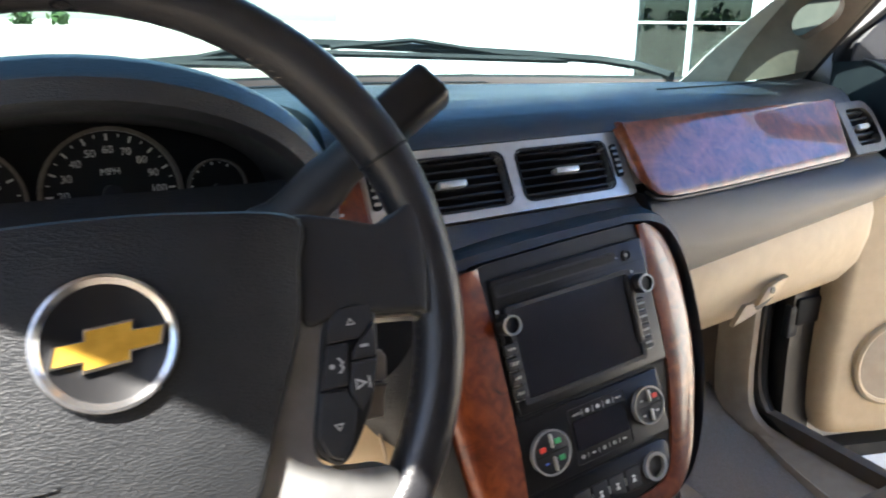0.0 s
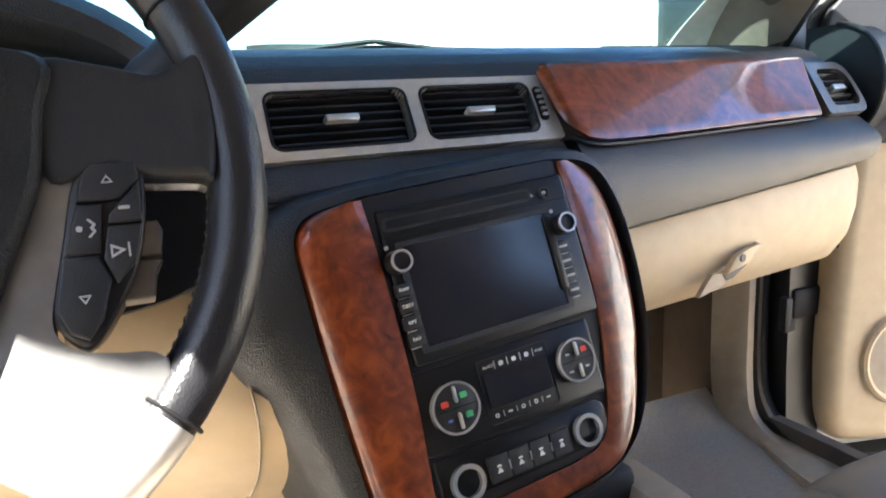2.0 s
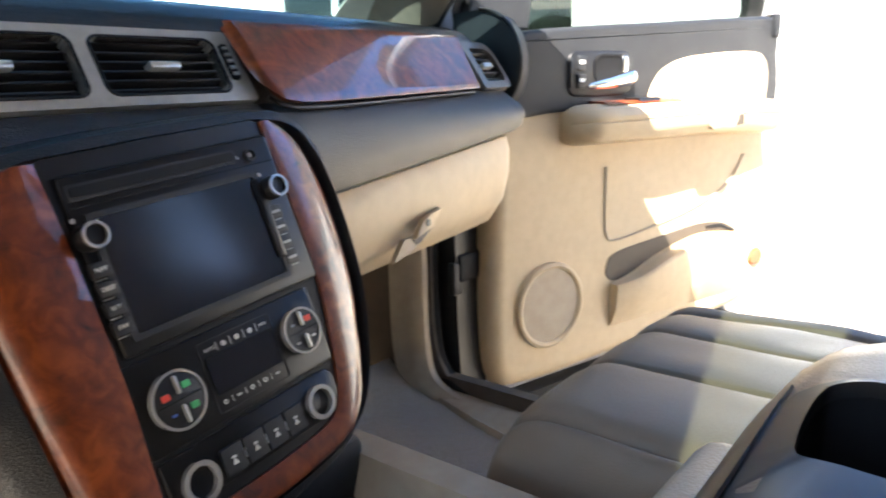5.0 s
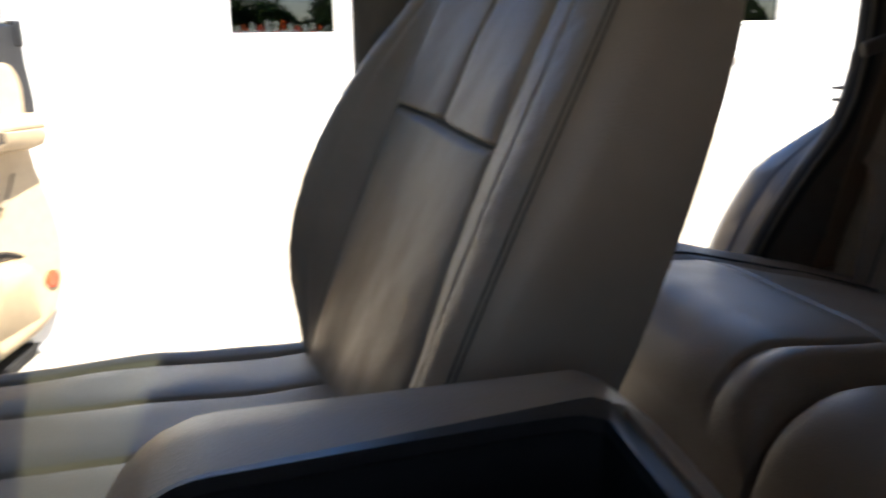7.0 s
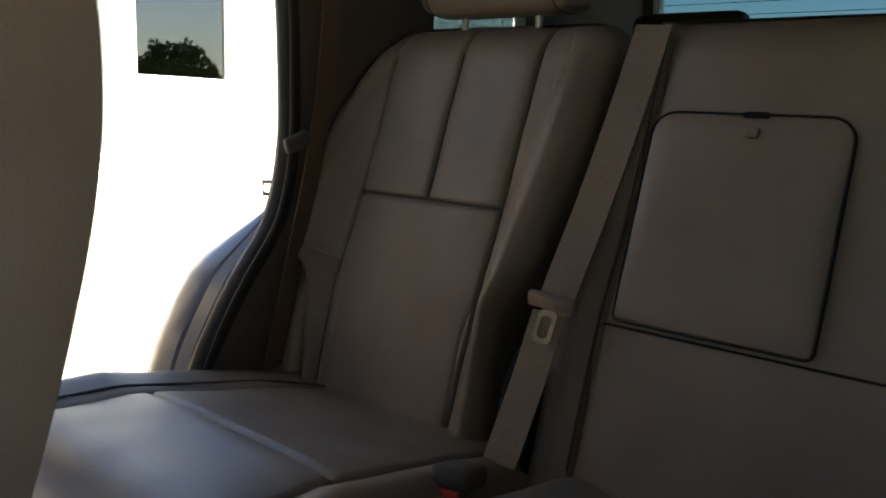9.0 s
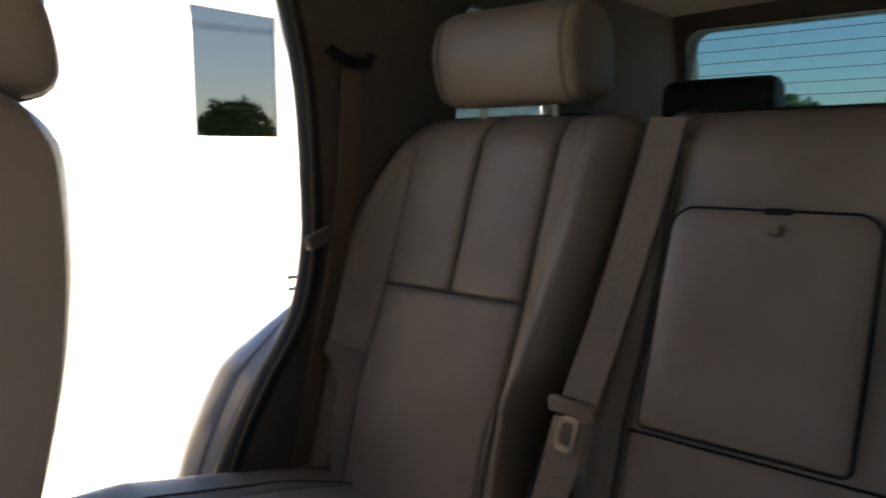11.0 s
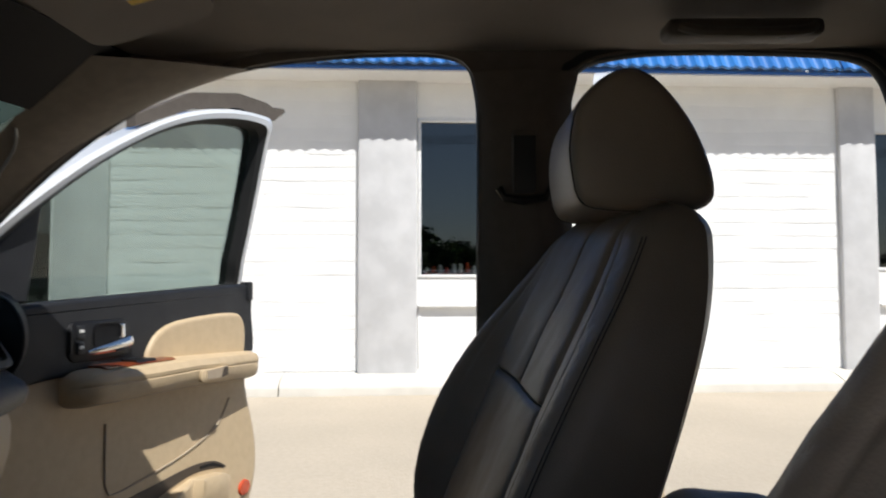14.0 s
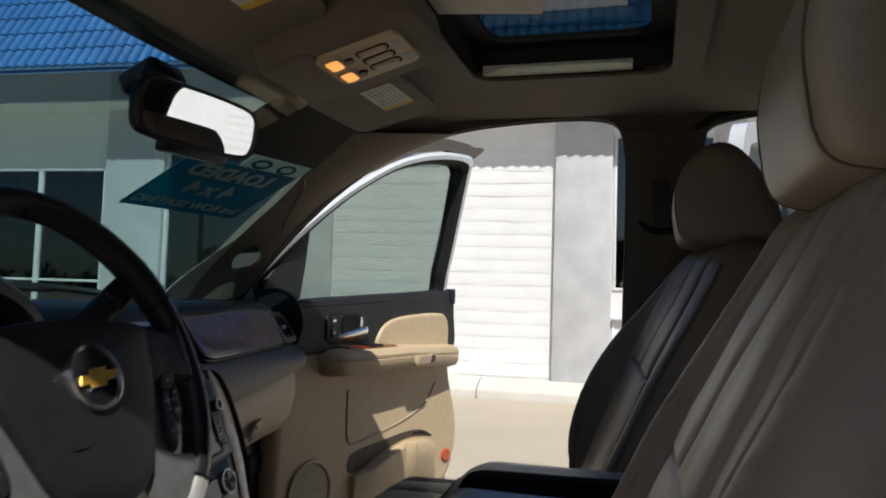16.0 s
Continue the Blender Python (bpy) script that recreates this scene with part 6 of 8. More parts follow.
def cushion(y0, y1, ztop, bol_l, bol_r, xl, xr, zb, seams_y=(), sl=0.22, sr=0.22, rows=100, cols=90, nose=0.07, pleats=()):
    """A seat cushion: front y0, back y1, a rounded nose, raised side bolsters, sewn seams."""
    rings = []
    ys = [y0 - nose * (1 - math.cos(math.pi / 2 * k / 7)) for k in range(8)] + list(np.linspace(y0 - nose, y1, rows))[1:]
    for y in ys:
        d = max(0.0, 1 - (y0 - y) / nose)
        drop = nose * 1.1 * (1 - math.sqrt(max(0.0, 1 - d * d)))
        ring = []
        L, Rr = xl(y), xr(y)
        for x in np.linspace(L, Rr, cols):
            q = (x - L) / (Rr - L)
            out = min(x - L, Rr - x)
            edge = 0.05
            roll = edge * (1 - math.sqrt(max(0.0, 1 - ((edge - out) / edge) ** 2))) if out < edge else 0.0
            wl, wr = max(0.0, 1 - q / sl), max(0.0, 1 - (1 - q) / sr)
            s = lambda w: 3 * min(w * 1.6, 1) ** 2 - 2 * min(w * 1.6, 1) ** 3
            z = ztop(y) + bol_l * s(wl) + bol_r * s(wr) - roll - drop
            z -= 0.007 * (groove((q - sl) * (Rr - L), 0.004) + groove((1 - q - sr) * (Rr - L), 0.004))
            if sl < q < 1 - sr:
                for sy in seams_y:
                    z -= 0.007 * groove(y - sy, 0.005)
                cuts = [L + sl * (Rr - L), *pleats, Rr - sr * (Rr - L)]
                for c0, c1 in zip(cuts[:-1], cuts[1:]):
                    if pleats and c0 < x < c1:
                        z += 0.005 * (1 - abs(2 * (x - c0) / (c1 - c0) - 1) ** 4) - 0.004
                for px in pleats:
                    z -= 0.004 * groove(x - px, 0.0035)
                z += 0.006 * (1 - (2 * (q - sl) / (1 - sl - sr) - 1) ** 4)
            z += 0.003 * noise.noise(Vector((x * 11, y * 11, 8.0)))
            ring.append((x, y, z))
        ring += [(Rr - 0.004, y, zb), (L + 0.004, y, zb)]
        rings.append(ring)
    return bm_loft(rings)


SX = 0.475
seat = thing("front_seat", (SX, -0.35, 0.70), "grey beige leather front seat with sewn pleats and headrest", "car seat", "front seats")
Z = (0.94, 1.0, 1.1, 1.2, 1.28, 1.36, 1.42, 1.48, 1.535)
fhw = lambda z: curve_at(z, Z, (0.225, 0.235, 0.244, 0.246, 0.242, 0.231, 0.216, 0.197, 0.172))
syf = lambda z: curve_at(z, Z, (-0.515, -0.528, -0.563, -0.603, -0.638, -0.676, -0.706, -0.735, -0.760))
sbo = lambda z: curve_at(z, Z, (0.003, 0.005, 0.006, 0.004, 0.001, -0.003, -0.006, -0.006, -0.004))
part("backrest", backrest(0.94, 1.538, syf, lambda z: curve_at(z, Z, (0.200, 0.208, 0.214, 0.209, 0.201, 0.188, 0.172, 0.150, 0.126)),
                          lambda z: curve_at(z, Z, (-0.006, 0.018, 0.060, 0.074, 0.069, 0.052, 0.032, 0.010, -0.008)),
                          lambda z: SX - fhw(z), lambda z: SX + fhw(z), lambda z: SX - curve_at(z, Z, (0.15, 0.15, 0.148, 0.142, 0.138, 0.13, 0.122, 0.113, 0.105)),
                          lambda z: SX + curve_at(z, Z, (0.15, 0.15, 0.148, 0.142, 0.138, 0.13, 0.122, 0.113, 0.105)), 1.283, bol2=sbo, back_round=0.035, twist=0.032, tilt=0.088), M_LEATHER, seat)
psm = lambda z: curve_at(z, Z, (0.15, 0.15, 0.148, 0.142, 0.138, 0.13, 0.122, 0.113, 0.105))
for k, lift, zlow in ((-1, -0.022, 0.98), (0, -0.004, 1.290), (1, 0.028, 0.98)):
    part("pleat_seam", bm_tube([(SX + k * psm(z), syf(z) + lift - 0.0062, z) for z in np.linspace(zlow, 1.488, 50)], 0.0019, 5), M_STITCH, seat)
cross_seam = []
for k in np.linspace(-0.98, 0.98, 40):
    z = 1.283 + 0.088 * k * psm(1.283)
    z = 1.283 + 0.088 * k * psm(z)
    cross_seam.append((SX + k * psm(z), syf(z) + 0.008 * (1 - k ** 6) + 0.032 * max(0.0, k) ** 1.4 - 0.004 - 0.018 * max(0.0, -k) - 0.0062, z))
part("pleat_seam", bm_tube(cross_seam, 0.0019, 5), M_STITCH, seat)
for out, rl in ((0.0135, 0.0188), (0.0175, 0.0148)):
    for sx, bo in ((-1, sbo),):
        part("side_seam", bm_tube([(SX + sx * (fhw(z) - out), syf(z) + bo(z) - rl - 0.0195, z) for z in np.linspace(0.97, 1.485, 40)], 0.0009, 5), M_STITCH, seat)
part("cushion", cushion(-0.045, -0.60, lambda y: lerp(y, (-0.62, -0.45, -0.25, -0.045), (0.975, 0.968, 0.972, 0.972)), 0.006, 0.010, lambda y: SX - 0.245, lambda y: SX + lerp(y, (-0.6, -0.3, -0.08), (0.235, 0.25, 0.225)), 0.82,
                        (), 0.055, 0.11, cols=230, pleats=(0.415, 0.545)), M_LEATHER, seat)
for dx, dz in ((0.008, 0.030), (0.013, 0.023)):
    part("side_seam", bm_tube([(SX - 0.245 + dx, y, 0.976 - dz + 0.0025) for y in np.linspace(-0.10, -0.58, 24)], 0.0011, 5), M_STITCH, seat)
part("seat_base", bm_box((SX, -0.42, 0.765), (0.40, 0.34, 0.13), 0.03, 3), M_SATIN, seat, "black plastic seat skirt")
for sx in (-1, 1):
    part("rail", bm_box((SX + sx * 0.18, -0.36, 0.695), (0.04, 0.56, 0.03), 0.006), M_SATIN, seat)


def end_round(k):
    return max(0.22, (1 - abs(k) ** 8) ** 0.24)


def headrest(cx, hw, prof, mat, parent, name="headrest"):
    """A cushion with a side profile in y and z, its ends pulled in."""
    rings = []
    c = np.mean(np.array(prof), axis=0)
    pr = smooth_curve([*prof, prof[0]], 48)[:-1]
    for k in [*np.linspace(-1, -0.88, 9), *np.linspace(-0.84, 0.84, 21), *np.linspace(0.88, 1, 9)]:
        s = end_round(k)
        rings.append([(cx + hw * math.sin(k * math.pi / 2) * 0.5 + hw * k * 0.5, c[0] + (y - c[0]) * s - 0.004 * groove(abs(k) - 0.72, 0.03), c[1] + (z - c[1]) * s) for y, z in pr])
    hr = part(name, bm_loft(rings), mat, parent)
    for k in (-0.74, 0.74):
        s = end_round(k)
        x = cx + hw * math.sin(k * math.pi / 2) * 0.5 + hw * k * 0.5
        part("headrest_seam", bm_tube([(x, c[0] + (y - c[0]) * s, c[1] + (z - c[1]) * s) for y, z in pr], 0.0012, 5, close=True), M_STITCH, hr)
    return hr


headrest(SX, 0.130, [(-0.705, 1.552), (-0.699, 1.615), (-0.715, 1.675), (-0.765, 1.715), (-0.812, 1.706), (-0.862, 1.645), (-0.890, 1.572), (-0.882, 1.530), (-0.81, 1.522), (-0.725, 1.528)], M_LEATHER, seat)
for sx in (-1, 1):
    part("headrest_post", bm_tube([(SX + sx * 0.055, -0.785, 1.50), (SX + sx * 0.055, -0.79, 1.57)], 0.006, 8), M_SILVER, seat)
drv = copy_thing(seat, Matrix.Translation((-0.475, -0.405, 0.695)) @ Matrix.Scale(-1, 4, (1, 0, 0)))
drv_back = backrest(0.94, 1.538, lambda z: syf(z) + lerp(z, (0.94, 1.2, 1.40, 1.54), (0.000, 0.006, 0.004, -0.006)), lambda z: curve_at(z, Z, (0.215, 0.225, 0.225, 0.212, 0.20, 0.182, 0.166, 0.146, 0.122)), sbo, lambda z: SX - fhw(z), lambda z: SX + fhw(z),
                    lambda z: SX - curve_at(z, Z, (0.15, 0.15, 0.148, 0.142, 0.138, 0.13, 0.122, 0.113, 0.105)), lambda z: SX + curve_at(z, Z, (0.15, 0.15, 0.148, 0.142, 0.138, 0.13, 0.122, 0.113, 0.105)),
                    1.283, bol2=lambda z: sbo(z) + 0.030, back_round=0.018)
for ch in list(drv.children):
    if ch.name.startswith("pleat_seam"):
        bpy.data.objects.remove(ch)
        continue
    if ch.name.startswith("backrest"):
        ch.data = ch.data.copy()
        drv_back.to_mesh(ch.data)
        ch.data.polygons.foreach_set("use_smooth", [True] * len(ch.data.polygons))
    if ch.name.startswith("headrest"):
        ch.location.z -= 0.022
seat["label"] = "grey beige leather front seat with sewn pleats beside the open door"

# second row: right seat
RX = 0.57
rear = thing("second_row_seat", (RX, -1.3, 0.70), "grey beige leather second row seat with sewn panels", "car seat", "second row seats")
ZR = (0.93, 1.06, 1.115, 1.15, 1.20, 1.28, 1.37, 1.45, 1.52)
ryf = lambda z: curve_at(z, (0.93, 1.14, 1.27, 1.41, 1.54), (-1.425, -1.485, -1.530, -1.572, -1.612))
part("backrest", backrest(0.93, 1.543, ryf, lambda z: 0.13, lambda z: curve_at(z, ZR, (0.03, 0.04, 0.045, 0.06, 0.07, 0.06, 0.045, 0.03, 0.012)),
                          lambda z: curve_at(z, (0.93, 1.035, 1.09, 1.145, 1.18, 1.21, 1.25, 1.356, 1.528), (0.386, 0.388, 0.388, 0.376, 0.356, 0.342, 0.336, 0.320, 0.306)),
                          lambda z: curve_at(z, (0.93, 1.032, 1.12, 1.155, 1.168, 1.185, 1.215, 1.273, 1.352, 1.44, 1.522), (0.752, 0.762, 0.772, 0.785, 0.808, 0.832, 0.846, 0.846, 0.820, 0.787, 0.745)),
                          lambda z: curve_at(z, (0.93, 1.27, 1.52), (0.446, 0.433, 0.421)), lambda z: curve_at(z, (0.93, 1.10, 1.27, 1.52), (0.722, 0.726, 0.713, 0.704)), 1.272), M_LEATHER, rear)
part("cushion", cushion(-0.90, -1.49, lambda y: lerp(y, (-1.5, -1.35, -1.1, -0.9), (0.935, 0.975, 1.035, 1.052)), 0.012, 0.012, lambda y: 0.285, lambda y: lerp(y, (-1.49, -1.2, -0.9), (0.80, 0.825, 0.82)), 0.80,
                        (-1.13,), 0.13, 0.2, nose=0.09), M_LEATHER, rear)
part("seat_base", bm_box((RX, -1.22, 0.745), (0.46, 0.50, 0.09), 0.02, 3), M_SATIN, rear)
zc2 = lambda y: lerp(y, (-1.5, -1.35, -1.1, -0.9), (0.935, 0.975, 1.035, 1.052))
part("seam_line", bm_tube([(0.735 - 0.10 * max(0.0, (-1.30 - y) / 0.2) ** 2, y, zc2(y) + 0.0045) for y in np.linspace(-0.99, -1.46, 24)], 0.0020, 5), M_STITCH, rear)
headrest(0.524, 0.139, [(-1.585, 1.60), (-1.578, 1.65), (-1.60, 1.70), (-1.65, 1.71), (-1.70, 1.68), (-1.71, 1.60), (-1.69, 1.565), (-1.61, 1.563)], M_LEATHER, rear)
for x in (0.46, 0.60):
    part("headrest_post", bm_tube([(x, -1.65, 1.52), (x, -1.65, 1.58)], 0.006, 8), M_SILVER, rear)
seam_r = lambda z: curve_at(z, (0.93, 1.10, 1.27, 1.52), (0.722, 0.726, 0.713, 0.704))
seam_l = lambda z: curve_at(z, (0.93, 1.27, 1.52), (0.446, 0.433, 0.421))
for x_at in (seam_r, seam_l):
    part("seam_line", bm_tube([(x_at(z), ryf(z) - 0.0050, z) for z in np.linspace(0.96, 1.50, 40)], 0.0020, 5), M_STITCH, rear)
part("seam_line", bm_tube([((seam_r(z) + seam_l(z)) / 2, ryf(z) + 0.0005, z) for z in np.linspace(1.275, 1.50, 24)], 0.0018, 5), M_STITCH, rear)
part("seam_line", bm_tube([(x, ryf(1.272) + 0.0018, 1.272) for x in np.linspace(seam_l(1.272), seam_r(1.272), 24)], 0.0020, 5), M_STITCH, rear)
part("hip_bolster", bm_loft([[(0.815 + 0.044 * k * abs(math.cos(a)) ** 0.6 * (1 if math.cos(a) > 0 else -1), -1.475 + 0.055 * k * abs(math.sin(a)) ** 0.6 * (1 if math.sin(a) > 0 else -1) - 0.25 * (z - 0.95), z) for a in np.linspace(0, 2 * math.pi, 28, endpoint=False)] for z, k in ((0.86, 1.0), (1.0, 0.99), (1.07, 0.93), (1.11, 0.84), (1.13, 0.70), (1.142, 0.45), (1.146, 0.1))]), M_TRIM, rear, "fixed side bolster beside the seat back")
part("buckle_pocket", bm_loft([[(0.322 + 0.032 * k * sx, -1.50 + 0.10 * sy * k - 0.2 * (z - 0.95), z) for sx, sy in ((-1, -1), (1, -1), (1, 0.8), (0.8, 1), (-0.8, 1), (-1, 0.8))] for z, k in ((0.86, 1.0), (1.06, 0.95), (1.095, 0.8), (1.11, 0.4))]), M_DEEP, rear, "black plastic pocket of the belt buckle")

# second row: wide seat with the fold-down armrest
wide = thing("rear_bench", (-0.30, -1.3, 0.70), "grey beige leather second row bench with a folded centre armrest", "car seat", "second row seats")
part("backrest", backrest(0.93, 1.540, lambda z: ryf(z) + 0.008, lambda z: 0.13, lambda z: 0.012, lambda z: -0.86, lambda z: lerp(z, (0.93, 1.15, 1.3, 1.53), (0.328, 0.330, 0.320, 0.294)),
                          lambda z: -0.62, lambda z: lerp(z, (0.93, 1.17, 1.27, 1.52), (0.238, 0.234, 0.229, 0.222)), 1.70, rows=160, cols=260), M_LEATHER, wide)
ap = Plane((0.1035, ryf(1.289) + 0.014, 1.289), (-1, 0, 0), (0, -0.31, 0.95))
arm_out = rrect(0.236, 0.276, (0.012, 0.030, 0.030, 0.012), 8)
arm_in = rrect(0.2325, 0.2725, (0.009, 0.027, 0.027, 0.009), 8)
rings = [[ap.at(u * k, v * k, w + 0.004 * (1 - (v / 0.14) ** 2) * (1 - k)) for u, v in arm_in] for k, w in ((1.0, -0.02), (1.0, 0.006), (0.985, 0.0105), (0.955, 0.0125), (0.80, 0.0135), (0.4, 0.0140), (0.02, 0.0140))]
part("armrest", bm_loft(rings), M_LEATHER, wide, "fold-down centre armrest")
part("armrest_gap", ap.ring(arm_out, arm_in, -0.02, 0.0095), M_DEEP, wide)
part("cross_seam", bm_tube([(x, ryf(1.155) + 0.0195, 1.155) for x in np.linspace(0.23, -0.16, 20)], 0.0016, 6), M_DEEP, wide)
part("edge_piping", bm_tube([(lerp(z, (0.95, 1.17, 1.27, 1.52), (0.240, 0.237, 0.232, 0.226)), ryf(z) + 0.0195, z) for z in np.linspace(0.97, 1.50, 30)], 0.0020, 6), M_STITCH, wide)
part("pull_loop", ap.slab(rrect(0.016, 0.012, 0.002, 3, 0.008, 0.112), 0.010, 0.021, 0.003), M_BELT, wide, "small fabric pull loop")
part("pull_recess", ap.slab(rrect(0.030, 0.010, 0.003, 3, 0.008, 0.134), 0.006, 0.0122), M_DEEP, wide)
part("cushion", cushion(-0.90, -1.49, lambda y: lerp(y, (-1.5, -1.35, -1.1, -0.9), (0.93, 0.97, 1.03, 1.045)), 0.012, 0.012, lambda y: -0.85, lambda y: 0.272, 0.80, (-1.13,), 0.1, 0.12, cols=130, nose=0.09), M_LEATHER, wide)
part("seat_base", bm_box((-0.30, -1.22, 0.745), (0.9, 0.50, 0.09), 0.02, 3), M_SATIN, wide)
headrest(-0.55, 0.13, [(-1.585, 1.60), (-1.578, 1.65), (-1.60, 1.70), (-1.65, 1.71), (-1.70, 1.68), (-1.71, 1.60), (-1.69, 1.565), (-1.61, 1.563)], M_LEATHER, wide)

# third row
third = thing("third_row_seat", (0.42, -2.35, 0.70), "grey third row seat seen over the second row", "car seat")
part("backrest", bm_box((0.0, -2.40, 1.20), (1.30, 0.14, 0.72), 0.05, 4, pose(0, 0, 0, -12)), M_LEATHER, third)
for cx in (0.475, -0.475):
    headrest(cx, 0.125, [(-2.28, 1.56), (-2.28, 1.60), (-2.29, 1.635), (-2.33, 1.645), (-2.37, 1.63), (-2.38, 1.57), (-2.37, 1.545), (-2.29, 1.545)], M_BLACK, third)

# ---- belts ----


def strap(pts, w, way, mat=M_BELT):
    """A flat webbing band along points; way: the direction of its width."""
    way = Vector(way).normalized()
    pts = [Vector(p) for p in smooth_curve(pts, max(3, len(pts) * 5))]
    rings = []
    for i, p in enumerate(pts):
        d = (pts[min(i + 1, len(pts) - 1)] - pts[max(i - 1, 0)]).normalized()
        n = d.cross(way).normalized() * 0.0012
        rings.append([p - way * w / 2 - n, p + way * w / 2 - n, p + way * w / 2 + n, p - way * w / 2 + n])
    return bm_loft(rings)


rb = thing("seat_belt", (0.775, -1.50, 1.63), "brown seat belt hanging from a loop on the rear pillar", "seat belt", "seat belts")
part("webbing", strap([(0.768, -1.512, 1.625), (0.772, -1.50, 1.45), (0.770, -1.47, 1.30)], 0.048, (-0.2, 1, 0)), M_BROWNBELT, rb)
part("lower_webbing", strap([(0.770, -1.47, 1.30), (0.768, -1.42, 1.12), (0.772, -1.385, 0.98)], 0.048, (-0.2, 1, 0)), M_BROWNBELT, rb)
part("guide", bm_tube([(0.768, -1.555, 1.648), (0.76, -1.54, 1.636), (0.757, -1.51, 1.632), (0.76, -1.48, 1.640), (0.768, -1.462, 1.655)], 0.0085, 8), M_SATIN, rb, "black belt guide loop")
part("tongue", bm_box((0.762, -1.430, 1.352), (0.014, 0.052, 0.026), 0.006, 3, pose(0, 0, 0, -18)), M_PILLAR, rb)
cb = thing("seat_belt", (0.24, -1.45, 1.53), "tan centre seat belt across the bench with a steel tongue", "seat belt", "seat belts")
part("webbing", strap([(0.2475, ryf(1.53) + 0.020, 1.532), (0.255, ryf(1.44) + 0.028, 1.44), (0.272, ryf(1.31) + 0.034, 1.31), (0.2855, ryf(1.18) + 0.050, 1.185)], 0.048, (1, 0.1, 0.05)), M_BELT, cb)
part("lower_webbing", strap([(0.286, ryf(1.15) + 0.058, 1.165), (0.298, -1.41, 1.08), (0.308, -1.365, 0.975)], 0.046, (1, 0.1, 0.05)), M_BELT, cb)
tg = part("tongue", bm_box((0.286, ryf(1.17) + 0.062, 1.178), (0.066, 0.012, 0.020), 0.004, 2, pose(0, 0, 0, -15, -4, 0)), M_BELT, cb)
tp = Plane((0.287, ryf(1.14) + 0.064, 1.148), (1, 0.1, 0.08), (-0.08, -0.3, 1))
part("steel_loop", tp.ring(rrect(0.026, 0.044, 0.008, 4), rrect(0.014, 0.028, 0.005, 4), 0, 0.003), M_CHROME, tg)
bk = thing("belt_buckle", (0.30, -1.30, 0.97), "beige belt buckle with a red button on the bench", "belt buckle")
part("body", bm_box((0.300, -1.27, 1.000), (0.046, 0.08, 0.026), 0.008, 3, pose(0, 0, 0, 20, 0, 15)), M_PILLAR, bk)
part("button", bm_box((0.290, -1.236, 0.995), (0.026, 0.012, 0.010), 0.003, 2, pose(0, 0, 0, 20, 0, 15)), M_RED, bk)
fb = thing("seat_belt", (0.775, -0.68, 1.60), "dark seat belt and height adjuster on the middle post", "seat belt", "seat belts")
part("adjuster", bm_box((0.748, -0.677, 1.655), (0.024, 0.045, 0.12), 0.012, 3), M_PILLAR, fb)
part("guide", bm_tube([(0.735, -0.725, 1.605), (0.735, -0.715, 1.588), (0.735, -0.677, 1.582), (0.735, -0.64, 1.588), (0.735, -0.63, 1.605)], 0.008, 8), M_SATIN, fb)
part("upper_webbing", strap([(0.728, -0.677, 1.70), (0.730, -0.677, 1.64), (0.733, -0.677, 1.595)], 0.040, (0, 1, 0)), M_SATIN, fb)
part("webbing", strap([(0.742, -0.677, 1.60), (0.752, -0.69, 1.30), (0.77, -0.66, 1.0), (0.775, -0.52, 0.79)], 0.046, (0, 1, 0)), M_PILLAR, fb)

# ---- console between the seats ----
con = thing("armrest_console", (0.03, -0.50, 0.68), "console with a leather lid and black storage slot between the seats", "console")


def con_z(z, y):
    k = max(0.0, (y + 0.42) / 0.085)
    f = math.sqrt(max(0.0, 1 - min(k, 1.0) ** 2))
    r = max(0.0, (-0.655 - y) / 0.10)
    return 0.978 + (z - 0.985) * (0.35 + 0.65 * f) * (1 - 0.62 * r ** 1.5)


def con_ring(y):
    zt = lambda z: con_z(z, y)
    deep = 0.075 if -0.66 < y < -0.385 else 0.0
    pr = lerp(y, (-0.64, -0.36), (0.100, 0.066))
    return [(-0.135, y, 0.72), (-0.135, y, zt(1.03)), (-0.128, y, zt(1.085)), (-0.105, y, zt(1.118)), (-0.072, y, zt(1.136)), (-0.064, y, zt(1.1375)), (-0.062, y, zt(1.1375) - deep), (pr - 0.006, y, zt(1.150) - deep), (pr - 0.004, y, zt(1.151)),
            (0.118, y, zt(1.152)), (0.150, y, zt(1.149)), (0.172, y, zt(1.136)), (0.182, y, zt(1.10)), (0.184, y, zt(1.03)), (0.184, y, 0.72)]


ys = [-0.335, -0.337, -0.342, -0.35, -0.36, -0.375, -0.384, -0.386, -0.405, -0.42, *np.linspace(-0.44, -0.655, 9), -0.668, -0.68, -0.70, -0.72, -0.74, -0.755]
part("lid", bm_loft([con_ring(y) for y in ys]), M_LEATHER, con, "padded grey beige lid")


def con_top(x, y):
    return Vector((x, y, con_z(1.1395 + 0.0125 * min(1.0, (x + 0.066) / 0.13), y) + 0.001))


plate_out = [(-0.070, y) for y in np.linspace(-0.366, -0.650, 30)] + [(-0.062, -0.656), (0.092, -0.656), (0.100, -0.648)] + [(lerp(y, (-0.64, -0.366), (0.100, 0.064)), y) for y in np.linspace(-0.636, -0.376, 26)] + [(0.055, -0.366), (0.0, -0.364), (-0.04, -0.364)]
